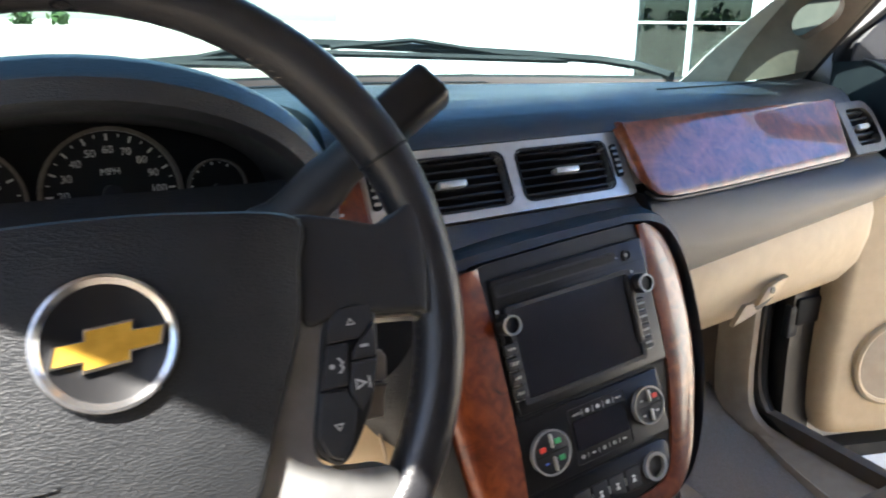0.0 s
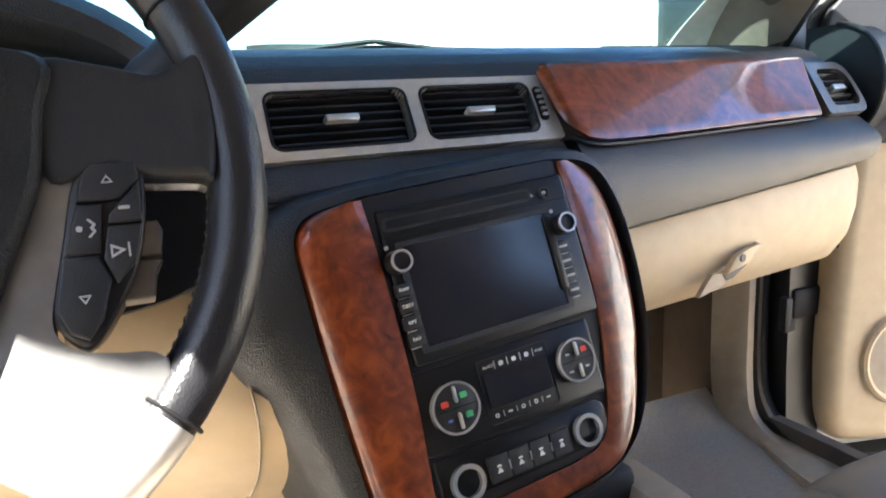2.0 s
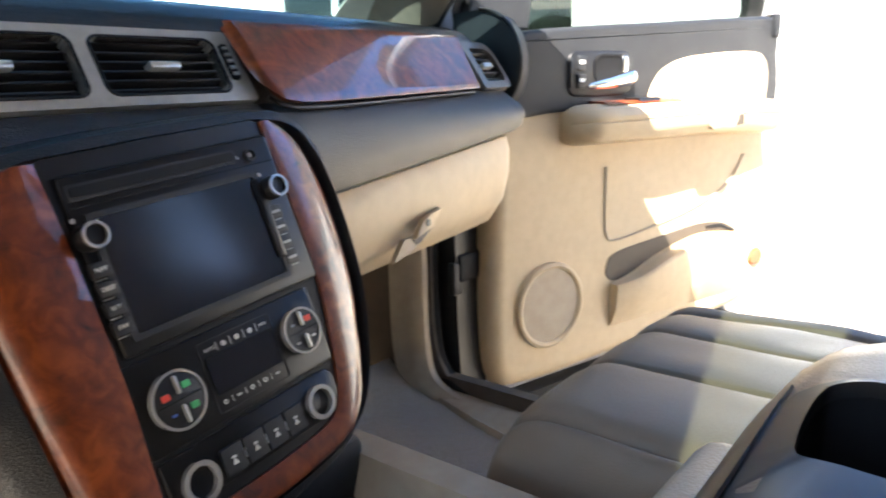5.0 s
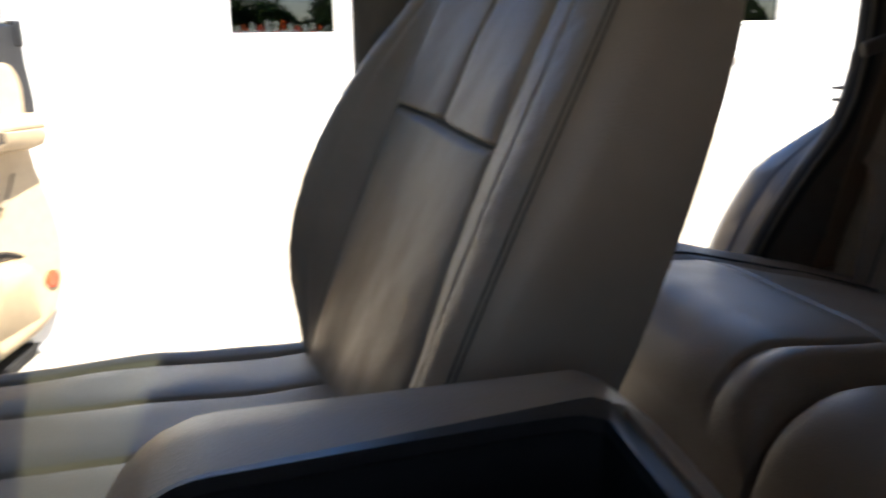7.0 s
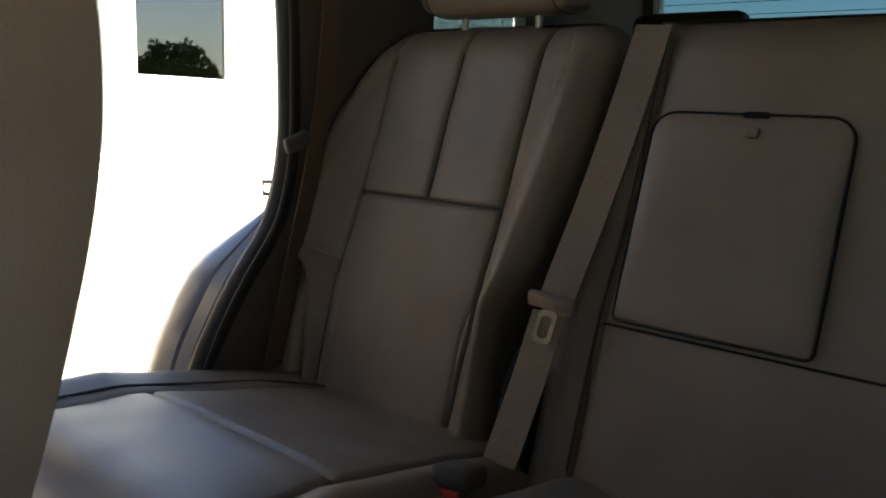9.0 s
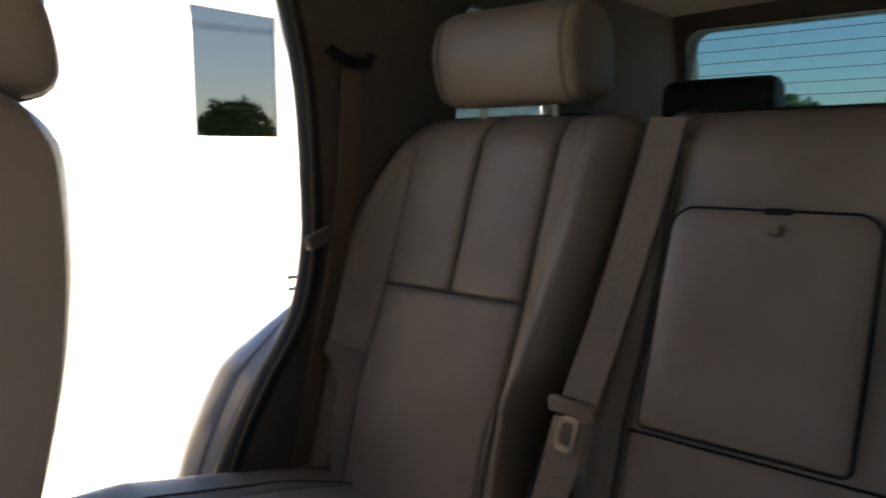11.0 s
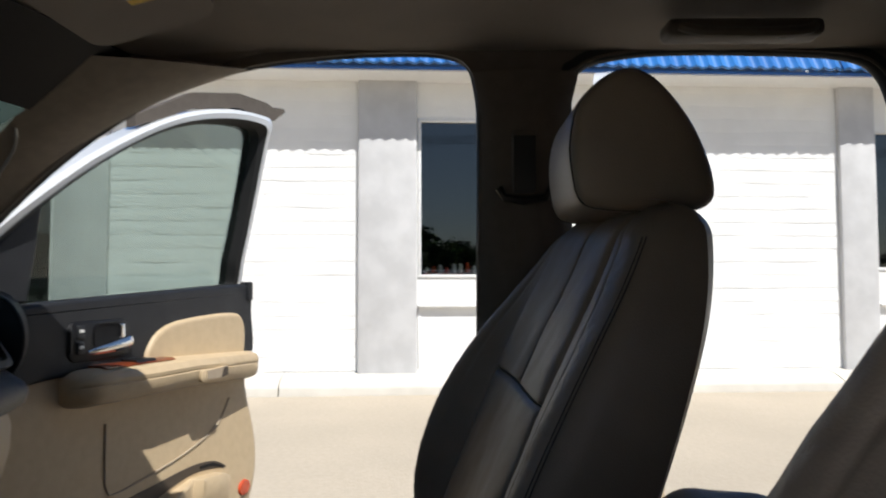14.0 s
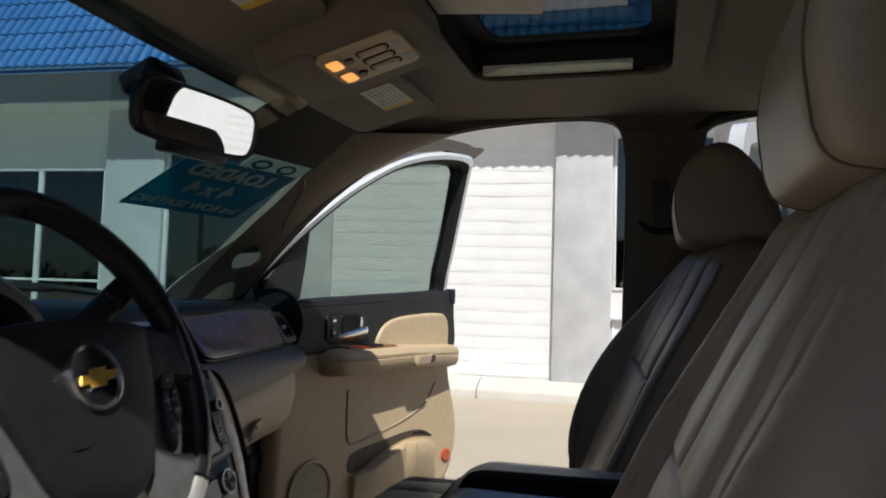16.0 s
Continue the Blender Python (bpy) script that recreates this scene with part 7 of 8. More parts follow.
slot_line = [(-0.008, -0.392), (-0.019, -0.402), (-0.024, -0.45), (-0.026, -0.60), (-0.024, -0.628), (-0.012, -0.642), (0.060, -0.644), (0.074, -0.638), (0.080, -0.620), (0.077, -0.55), (0.070, -0.46), (0.064, -0.402), (0.053, -0.390), (0.02, -0.389)]
slot_line = smooth_curve([*slot_line, slot_line[0]], 70)[:-1]
part("black_plate", fill_holes(plate_out, [slot_line], con_top, Vector((0, 0, -0.010))), M_PLATE, con, "satin black plastic top plate")
slot_line = slot_line[::-1]
part("slot", bm_loft([[con_top(x, y) + Vector((0, 0, -0.009)) for x, y in slot_line], [con_top(x, y) + Vector((0, 0, -0.060)) for x, y in slot_line],
                      [con_top(x, y) + Vector((0, 0, -0.064)) for x, y in slot_line], [con_top(x * 1.04 + 0.0, y) + Vector((0, 0, -0.064)) for x, y in slot_line]], True, False), M_DEEP, con, "deep black open slot")
part("slot_floor", bm_box((0.025, -0.515, 1.083), (0.115, 0.26, 0.006), 0.001), M_DEEP, con)
part("plate_side", bm_sheet(lambda x, y: Vector((x, y, con_z(curve_at(x, (-0.129, -0.118, -0.105, -0.088, -0.066), (1.086, 1.105, 1.1195, 1.130, 1.1395)), y) + 0.002)), np.linspace(-0.068, -0.129, 10), np.linspace(-0.366, -0.655, 24), 0.004), M_PLATE, con, "satin black side of the top plate")


def lid_front(x, t):
    y = -0.368 + 0.0345 * min(t, 1.0)
    z = con_z(curve_at(x, (-0.137, -0.129, -0.118, -0.105, -0.088, -0.066, 0.06), (1.03, 1.086, 1.105, 1.1195, 1.130, 1.1395, 1.152)), y) + 0.0022
    return Vector((x, y + 0.0025 * max(0.0, t - 0.9), z - max(0.0, t - 1.0) * 0.19))


part("plate_front", bm_sheet(lid_front, np.linspace(-0.138, 0.090, 24), [*np.linspace(0, 1, 14), 1.3, 2.0], 0.002), M_PLATE, con, "satin black rolled front of the top plate")
part("lid_seam", bm_tube([(-0.1335, y, 1.055) for y in np.linspace(-0.40, -0.66, 10)], 0.0014, 5), M_STITCH, con)
part("body", bm_box((0.025, -0.50, 0.86), (0.30, 0.42, 0.36), 0.02, 3), M_LEATHER2, con, "cream leather console side")
part("side_pad", bm_box((-0.128, -0.51, 1.00), (0.022, 0.36, 0.16), 0.010, 3), M_LEATHER2, con)
front_tray = part("front_tray", bm_loft([[(-0.15 - 0.02 * k, y, 0.70), (-0.15 - 0.02 * k, y, 0.905), (-0.14, y, 0.925), (-0.118, y, 0.925), (-0.110, y, 0.90), (-0.10, y, 0.86), (0.12, y, 0.86), (0.132, y, 0.90), (0.140, y, 0.926), (0.178, y, 0.926), (0.188 + 0.02 * k, y, 0.905), (0.195 + 0.02 * k, y, 0.70)]
                                         for y, k in ((0.09, 0.2), (0.0, 0.5), (-0.15, 0.9), (-0.34, 1.0))]), M_TRIM, con, "beige front console edge")
part("tray_liner", bm_box((0.01, -0.13, 0.873), (0.235, 0.42, 0.03), 0.01), M_DEEP, con, "black tray liner")
part("tray_front", bm_box((0.012, 0.06, 0.90), (0.27, 0.03, 0.09), 0.01), M_BLACK, con)
cover = part("tray_cover", bm_box((0.03, -0.285, 0.912), (0.20, 0.10, 0.02), 0.006), M_SATIN, con)

# ---- open front passenger door ----
HINGE = Vector((0.95, 0.42, 0))
TH = radians(73.3)
DU, DN = Vector((math.sin(TH), -math.cos(TH), 0)), Vector((-math.cos(TH), -math.sin(TH), 0))


def dp(a, z, b):
    p = HINGE + DU * a + DN * b
    return Vector((p.x, p.y, z))


DP = Plane(dp(0, 0, 0), -DU, (0, 0, 1))     # u runs towards the hinge, w out of the trim
DP.n = DN.copy()


def dslab(poly, b0, b1, bevel=0.0):
    pl = Plane(HINGE, DU, (0, 0, 1))
    pl.n = DN
    return bm_recalc(pl.slab(poly, b0, b1, bevel))


DHP = Plane(HINGE, DU, (0, 0, 1))
DHP.n = DN
door = thing("car_door", dp(0.45, 0.62, 0), "open front passenger door with tan trim and wood inlay", "car door")
low_out = smooth_curve([(-0.04, 1.345), (0.06, 1.355), (0.45, 1.38), (0.86, 1.407), (0.885, 1.40), (0.893, 1.35), (0.885, 1.22), (0.90, 1.10), (0.945, 0.98), (0.962, 0.88), (0.945, 0.79), (0.90, 0.715), (0.82, 0.675), (0.60, 0.655),
                        (0.30, 0.640), (0.05, 0.632), (-0.05, 0.66), (-0.07, 0.80), (-0.06, 1.1), (-0.04, 1.375)], 120)[:-1]


def domed(poly, b0, b1, r, n=5):
    """A plate whose rim rolls over evenly."""
    p = np.array(poly)
    d = np.roll(p, -1, axis=0) - np.roll(p, 1, axis=0)
    nr = np.stack([d[:, 1], -d[:, 0]], 1)
    nr /= np.linalg.norm(nr, axis=1, keepdims=True) + 1e-9
    area = np.sum(p[:, 0] * np.roll(p[:, 1], -1) - np.roll(p[:, 0], -1) * p[:, 1])
    nr *= np.sign(area)
    rings = [[dp(u, v, b0) for u, v in p]]
    for k in range(n + 1):
        t = math.pi / 2 * k / n
        q = p - nr * r * (1 - math.cos(t))
        rings.append([dp(u, v, b1 - r + r * math.sin(t)) for u, v in q])
    rings.append([dp(u, v, b1) for u, v in p - nr * (r + min(0.004, r))])
    return bm_recalc(bm_loft(rings))


part("trim_panel", domed(low_out, -0.01, 0.060, 0.035), M_TAN, door, "tan moulded door panel")
shell_out = [(u + (0.02 if u > 0.5 else -0.01), v + (0.0 if v > 1 else -0.05)) for u, v in low_out]
part("outer_shell", bm_recalc(bm_loft([[dp(u, v, 0.0) for u, v in shell_out], [dp(u, v, -0.05) for u, v in shell_out], [dp(u * 0.995, v, -0.11) for u, v in shell_out]])), M_PAINT, door, "silver white painted door skin")
up_out = smooth_curve([(-0.04, 1.374), (0.06, 1.392), (0.45, 1.416), (0.70, 1.431), (0.83, 1.437), (0.868, 1.431), (0.884, 1.405), (0.889, 1.35), (0.878, 1.20), (0.60, 1.215), (0.30, 1.225), (0.10, 1.225), (-0.05, 1.22), (-0.055, 1.30), (-0.04, 1.37)], 90)[:-1]
part("upper_trim", domed(up_out, 0.02, 0.072, 0.009), M_BLACK, door, "charcoal upper door trim")
pad_out = smooth_curve([(0.50, 1.198), (0.41, 1.201), (0.380, 1.218), (0.378, 1.245), (0.39, 1.275), (0.425, 1.310), (0.50, 1.335), (0.65, 1.348), (0.77, 1.350), (0.815, 1.338), (0.836, 1.30), (0.836, 1.24), (0.825, 1.210), (0.79, 1.199), (0.65, 1.196), (0.50, 1.198)], 80)[:-1]
part("door_pad", domed(pad_out, 0.05, 0.082, 0.012), M_TAN, door, "tan padded upper insert")
# armrest
rings = []
for a in [0.118, 0.121, 0.127, 0.138, 0.155, 0.175, *np.linspace(0.2, 0.83, 22), 0.85, 0.86, 0.866]:
    e = min(1.0, math.sqrt(max(0.0, 1 - max(0.0, (0.165 - a) / 0.048) ** 2)), math.sqrt(max(0.0, 1 - max(0.0, (a - 0.83) / 0.037) ** 2)) * 0.35 + 0.65)
    depth = lerp(a, (0.1, 0.35, 0.6, 0.87), (0.085, 0.100, 0.092, 0.066)) * (0.3 + 0.7 * e)
    zt = lerp(a, (0.1, 0.5, 0.87), (1.238, 1.240, 1.226))
    zm, h = zt - 0.045, 0.045
    sec = [(0.05, zt), (0.055 + depth * 0.55, zt + 0.003), (0.055 + depth * 0.9, zt - 0.006), (0.055 + depth, zt - 0.022), (0.055 + depth * 0.985, zt - 0.031), (0.055 + depth * 0.96, zt - 0.033), (0.055 + depth * 0.99, zt - 0.036),
           (0.055 + depth * 0.97, zt - 0.056), (0.055 + depth * 0.84, zt - 0.074), (0.055 + depth * 0.45, zt - 0.084), (0.05, zt - 0.088)]
    rings.append([dp(a, zm + (z - zm) * (0.45 + 0.55 * e), b) for b, z in sec])
arm = part("armrest", bm_recalc(bm_loft(rings)), M_TAN, door, "tan padded armrest")
part("wood_inlay", bm_recalc(bm_loft([[dp(a, 1.2415, 0.060), dp(a, 1.2455, 0.07), dp(a, 1.2455, 0.11), dp(a, 1.2400, 0.125)] for a in np.linspace(0.19, 0.44, 12)])), M_BURL, arm, "burl wood inlay")
part("switch_block", bm_recalc(bm_loft([[dp(a, 1.235, 0.07), dp(a, 1.250, 0.072), dp(a, 1.250, 0.115), dp(a, 1.235, 0.12)] for a in (0.30, 0.37)])), M_SATIN, arm)
part("pull_cup", dslab(rrect(0.125, 0.034, 0.012, 5, 0.572, 1.188), 0.10, 0.1535, 0.003), M_TAN, arm)
part("pull_hole", dslab([(0.535, 1.178), (0.60, 1.176), (0.63, 1.205), (0.535, 1.200)], 0.12, 0.1545), M_TRIM, arm)
# dark plate paints the shade at the end of the pull cup
part("pull_shadow", dslab([(0.60, 1.176), (0.632, 1.180), (0.632, 1.205), (0.612, 1.203)], 0.12, 0.1552), M_RECESS, arm)
# release handle: a dark bezel, a deep dish, a chrome lever along its foot and two switches beside it
part("handle_bezel", dslab(rrect(0.196, 0.094, 0.026, 7, 0.222, 1.303), 0.06, 0.0755, 0.004), M_SATIN, door)
part("handle_recess", bm_recalc(bm_join(DHP.ring(rrect(0.100, 0.062, 0.022, 7, 0.250, 1.312), rrect(0.092, 0.054, 0.018, 7, 0.250, 1.312), 0.070, 0.0790), DHP.slab(rrect(0.094, 0.056, 0.019, 7, 0.250, 1.312), 0.06, 0.0762))), M_DEEP, door)
part("release_handle", bm_recalc(bm_loft([[dp(a, zc + dz * h, 0.076 + b * h) for dz, b in ((-1.0, 0.0), (-0.9, 0.55), (-0.35, 0.95), (0.35, 1.0), (0.9, 0.7), (1.0, 0.05))] for a, zc, h in
                                         ((0.183, 1.276, 0.004), (0.19, 1.277, 0.0065), (0.21, 1.279, 0.0095), (0.24, 1.282, 0.012), (0.275, 1.287, 0.0145), (0.305, 1.292, 0.016), (0.318, 1.294, 0.015), (0.323, 1.295, 0.011))])), M_CHROME, door, "chrome release lever")
part("lever_post", dslab(rrect(0.013, 0.036, 0.004, 4, 0.287, 1.322), 0.07, 0.086, 0.003), M_CHROME, door)
part("bezel_edge", dslab(rrect(0.006, 0.060, 0.003, 3, 0.132, 1.305), 0.07, 0.0785, 0.002), M_BLACK, door)
for z in (1.325, 1.288):
    sw = part("lock_switch", dslab(rrect(0.022, 0.030, 0.004, 4, 0.160, z), 0.07, 0.0800, 0.002), M_BLACK, door)
    part("switch_mark", dslab(rrect(0.013, 0.007, 0.001, 3, 0.160, z + 0.002), 0.07, 0.0812), M_WHITE, sw)
# lower door: recessed panel, map pocket, speaker, reflector
part("recess_seam", bm_tube([dp(a, z, 0.0615) for a, z in smooth_curve([(0.262, 1.10), (0.262, 0.98), (0.268, 0.945), (0.30, 0.925), (0.45, 0.945), (0.60, 0.975), (0.72, 1.02), (0.78, 1.09)], 30)], 0.0028, 6), M_TRIM, door)
pocket = smooth_curve([(0.272, 0.865), (0.30, 0.895), (0.45, 0.912), (0.60, 0.925), (0.70, 0.918), (0.76, 0.895), (0.765, 0.885), (0.72, 0.892), (0.60, 0.900), (0.45, 0.87), (0.36, 0.838), (0.30, 0.828), (0.272, 0.845), (0.272, 0.865)], 60)[:-1]
# dark plates on the panel paint the shade inside the map pocket
part("pocket_mouth", domed(pocket, 0.05, 0.0618, 0.002), M_RECESS, door)
part("pocket_slit", domed([(0.64, 0.916), (0.70, 0.914), (0.755, 0.892), (0.75, 0.888), (0.70, 0.904), (0.64, 0.908)], 0.05, 0.0635, 0.001), M_DEEP, door)
rings = []
for a in np.linspace(0.29, 0.80, 30):
    t = (a - 0.29) / 0.51
    zt = lerp(a, (0.29, 0.36, 0.45, 0.60, 0.72, 0.80), (0.822, 0.832, 0.862, 0.892, 0.882, 0.85))
    bb = 0.06 + 0.040 * math.sin(math.pi * min(1, t * 1.4 + 0.12)) ** 0.5 if t < 0.62 else 0.06 + 0.040 * math.cos((t - 0.62) / 0.38 * math.pi / 2) ** 0.7
    rings.append([dp(a, zt, 0.055), dp(a, zt, bb - 0.004), dp(a, zt - 0.006, bb), dp(a, zt - 0.06, bb - 0.004), dp(a, 0.72, 0.062), dp(a, 0.70, 0.05)])
part("map_pocket", bm_recalc(bm_loft(rings)), M_TAN, door, "tan map pocket")
spk = part("speaker_ring", bm_recalc(bm_weld(bm_loft([[dp(0.095 + math.cos(t) * r, 0.808 + math.sin(t) * r, b) for t in np.linspace(0, 2 * math.pi, 44, endpoint=False)] for r, b in ((0.098, 0.058), (0.096, 0.068), (0.090, 0.071), (0.084, 0.068), (0.082, 0.060), (0.098, 0.058))], True, False))), M_TAN, door, "round speaker rim")
part("speaker_grille", bm_recalc(bm_loft([[dp(0.095 + math.cos(t) * r, 0.808 + math.sin(t) * r, b) for t in np.linspace(0, 2 * math.pi, 44, endpoint=False)] for r, b in ((0.083, 0.055), (0.083, 0.0645), (0.05, 0.0655), (0.001, 0.066))])), M_TRIM, spk)
part("reflector", domed([(0.868 + 0.030 * math.cos(t), 0.800 + 0.024 * math.sin(t)) for t in np.linspace(0, 2 * math.pi, 28, endpoint=False)], 0.055, 0.0675, 0.004), M_REFLECT, door, "red oval reflector")
part("lower_seal", dslab([(-0.10, 0.604), (0.30, 0.612), (0.62, 0.628), (0.80, 0.648), (0.78, 0.622), (0.60, 0.600), (0.30, 0.583), (-0.10, 0.572)], -0.02, 0.046, 0.004), M_RUBBER, door, "black rubber seal along the door's foot")
part("lower_edge", domed([(0.80, 0.66), (0.93, 0.72), (0.95, 0.66), (0.84, 0.60)], -0.10, 0.02, 0.004), M_PAINT, door)


# window frame: leans inward with height
def lean(z):
    return -0.01 + 0.145 * (z - 1.40) / 0.56


win_in = smooth_curve([(0.035, 1.368), (0.30, 1.386), (0.60, 1.404), (0.852, 1.418), (0.858, 1.52), (0.848, 1.70), (0.826, 1.87), (0.812, 1.905), (0.77, 1.918), (0.65, 1.905), (0.50, 1.87), (0.36, 1.815), (0.20, 1.715), (0.06, 1.60), (-0.05, 1.49), (-0.10, 1.43), (-0.06, 1.385), (0.035, 1.368)], 110)[:-1]
win_out = smooth_curve([(0.035, 1.350), (0.30, 1.36), (0.60, 1.38), (0.892, 1.39), (0.902, 1.52), (0.893, 1.70), (0.880, 1.89), (0.874, 1.955), (0.80, 1.962), (0.65, 1.945), (0.50, 1.908), (0.36, 1.850), (0.18, 1.745), (0.02, 1.62), (-0.11, 1.50), (-0.18, 1.43), (-0.12, 1.37), (0.035, 1.350)], 110)[:-1]
rings = [[dp(u, v, lean(v) - 0.05) for u, v in win_out], [dp(u, v, lean(v) + 0.012) for u, v in win_out], [dp(u * 0.7 + i * 0.3, v * 0.7 + j * 0.3, lean(v) + 0.022) for (u, v), (i, j) in zip(win_out, win_in)],
         [dp(u * 0.3 + i * 0.7, v * 0.3 + j * 0.7, lean(v) + 0.018) for (u, v), (i, j) in zip(win_out, win_in)]]
part("window_frame", bm_recalc(bm_loft([*rings, [dp(u * 0.3 + i * 0.7, v * 0.3 + j * 0.7, lean(v) - 0.05) for (u, v), (i, j) in zip(win_out, win_in)], rings[0]], True, False)), M_PAINT, door, "silver white window frame")
seal_r = [[dp(u * 0.32 + i * 0.68, v * 0.32 + j * 0.68, lean(v) + w) for (u, v), (i, j) in zip(win_out, win_in)] for w in (-0.045, 0.021)]
seal_i = [[dp(i, j, lean(j) + w) for i, j in win_in] for w in (0.012, -0.045)]
part("window_seal", bm_recalc(bm_loft([seal_r[0], seal_r[1], seal_i[0], seal_i[1], seal_r[0]], True, False)), M_RUBBER, door, "black window seal")
gl = part("window_glass", bm_recalc(bm_loft([[dp(i, j, lean(j) - 0.02) for i, j in win_in], [dp(i, j, lean(j) - 0.024) for i, j in win_in]])), M_GLASS, door, "greenish clear side glass")
gl.visible_shadow = False
part("frame_fin", bm_recalc(bm_loft([[dp(a, z, lean(z) + b), dp(a, z + h, lean(z) + b - 0.004), dp(a, z + h, lean(z) + b - 0.03), dp(a, z, lean(z) + b - 0.03)] for a, z, h, b in
                                     ((0.30, 1.825, 0.03, 0.0), (0.50, 1.915, 0.045, 0.0), (0.70, 1.962, 0.045, 0.0), (0.86, 1.968, 0.048, 0.0), (0.90, 1.965, 0.045, 0.0), (0.955, 2.005, 0.012, 0.0))])), M_PILLAR, door, "brown grey flange of the frame")
part("sail_trim", domed([(-0.10, 1.40), (0.055, 1.392), (0.075, 1.50), (0.09, 1.62), (0.06, 1.60), (-0.02, 1.52), (-0.09, 1.45)], -0.03, 0.03, 0.006), M_BLACK, door, "black sail trim")
part("lock_plate", domed(rrect(0.026, 0.06, 0.006, 4, 0.868, 1.415), 0.05, 0.080, 0.004), M_BLACK, door)

# mirror shell that stands beside the dash end
mshell = thing("door_corner_cover", (0.80, 0.33, 1.30), "dark rounded cover at the door hinge corner", "trim")
part("shell", bm_loft([[(0.80 + 0.06 * t, 0.36 + 0.02 * t - 0.09 * math.sin(a) * (1 - 0.1 * t), 1.325 + 0.095 * math.cos(a)) for a in np.linspace(0, math.pi, 14)] + [(0.80 + 0.06 * t, 0.42, 1.235), (0.80 + 0.06 * t, 0.42, 1.415)] for t in (0.0, 0.5, 1.0, 2.0)]), M_BLACK, mshell)
part("rim", bm_tube([(0.80, 0.36 - 0.09 * math.sin(a), 1.325 + 0.095 * math.cos(a)) for a in np.linspace(0, math.pi, 16)], 0.004, 8), M_SATIN, mshell, "rounded edge of the cover")
hx = thing("hinge_set", (0.84, 0.42, 0.95), "black door hinges and check strap in the door gap", "hinge")
for z in (0.92, 1.18):
    part("leaf", bm_box((0.86, 0.435, z), (0.09, 0.03, 0.06), 0.008), M_DEEP, hx)
part("check_strap", bm_box((0.88, 0.40, 1.04), (0.12, 0.02, 0.03), 0.005), M_DEEP, hx)
part("jamb_cover", bm_box((0.83, 0.50, 1.0), (0.06, 0.06, 0.78), 0.02), M_SATIN, hx)
part("striker", bm_box((0.815, 0.435, 0.90), (0.03, 0.02, 0.07), 0.006), M_BLACK, hx)
kick = thing("kick_panel", (0.74, 0.42, 0.70), "beige kick panel beside the footwell", "trim")
part("panel", bm_loft([[(0.775, y, 0.60), (0.742, y, 0.62), (0.742, y, zt), (0.775, y, zt)] for y, zt in ((0.70, 1.16), (0.60, 1.16), (0.52, 1.12), (0.50, 1.08))]), M_FOOTWELL, kick, "carpeted inner panel of the footwell, coloured dark for shade")
part("backing", bm_box((0.790, 0.57, 1.02), (0.010, 0.18, 0.68), 0.002), M_DEEP, kick)
strip = smooth_curve([(0.495, 1.12), (0.482, 0.97), (0.480, 0.86), (0.477, 0.77), (0.462, 0.70), (0.415, 0.672), (0.35, 0.662), (0.25, 0.662), (0.10, 0.668)], 30)
part("edge_strip", bm_loft([[(0.735, y + 0.065 * w, z - 0.05 * (1 - w)), (0.737, y + 0.03 * w, z - 0.03 * (1 - w)), (0.742, y + 0.008 * w, z - 0.008), (0.756, y - 0.008 * w, z + 0.004), (0.774, y - 0.006 * w, z + 0.003), (0.779, y + 0.05 * w, z - 0.04 * (1 - w))] for y, z, w in [(y, z, max(0.12, min(1.0, (y - 0.34) / 0.12))) for y, z in strip]]), M_TRIM, kick, "beige edge moulding that runs into the sill")

# ---- roof fittings ----
vis_pl = Plane((0.262, -0.125, 1.793), (1, 0, 0.02), (0, -1, 0.28))
visor = thing("sun_visor", (0.262, -0.125, 1.80), "beige cloth sun visor folded up, with a warning label", "sun visor", "sun visors")
part("panel", bm_recalc(vis_pl.slab(rrect(0.345, 0.185, (0.03, 0.05, 0.03, 0.02), 7), -0.016, 0.004)), M_HEAD, visor)
lb = part("label", bm_recalc(vis_pl.slab(rrect(0.140, 0.064, 0.003, 3, -0.005, 0.035), 0.003, 0.0052)), M_LABEL, visor, "white warning label with a yellow band")
part("label_band", bm_recalc(vis_pl.slab(rrect(0.016, 0.064, 0.002, 3, 0.057, 0.035), 0.005, 0.0059)), M_YELLOW, lb)
for k in range(6):
    part("print_bar", bm_recalc(vis_pl.slab(rrect(0.050, 0.0026, 0.0005, 2, -0.042, 0.058 - k * 0.0088), 0.005, 0.0058)), M_GREYPRINT, lb)
    part("print_bar", bm_recalc(vis_pl.slab(rrect(0.046, 0.0026, 0.0005, 2, 0.016, 0.058 - k * 0.0088), 0.005, 0.0058)), M_GREYPRINT, lb)
part("clip", bm_box((0.105, -0.045, 1.762), (0.045, 0.022, 0.024), 0.006), M_TRIM, visor)
v2 = copy_thing(visor, Matrix.Translation((-0.285, -0.125, 1.80)))

oc = thing("overhead_console", (0.0, -0.17, 1.84), "beige overhead console with lit map lamps and three switches", "overhead console")
op = Plane((-0.006, -0.222, 1.795), (1, 0, 0), (0, -1, 0.30))
part("shell", bm_recalc(op.slab(rrect(0.235, 0.265, 0.055, 8, 0.0, -0.022), -0.05, 0.006, 0.006)), M_HEAD, oc)
part("glasses_lid", bm_recalc(op.slab(rrect(0.19, 0.085, 0.02, 6, 0.0, -0.105), 0.0, 0.010, 0.005)), M_HEAD, oc)
plate = part("switch_plate", bm_recalc(op.slab(rrect(0.132, 0.142, 0.018, 6, 0.0, 0.0), 0.0, 0.013, 0.004)), M_TAN, oc, "pale tan switch plate")
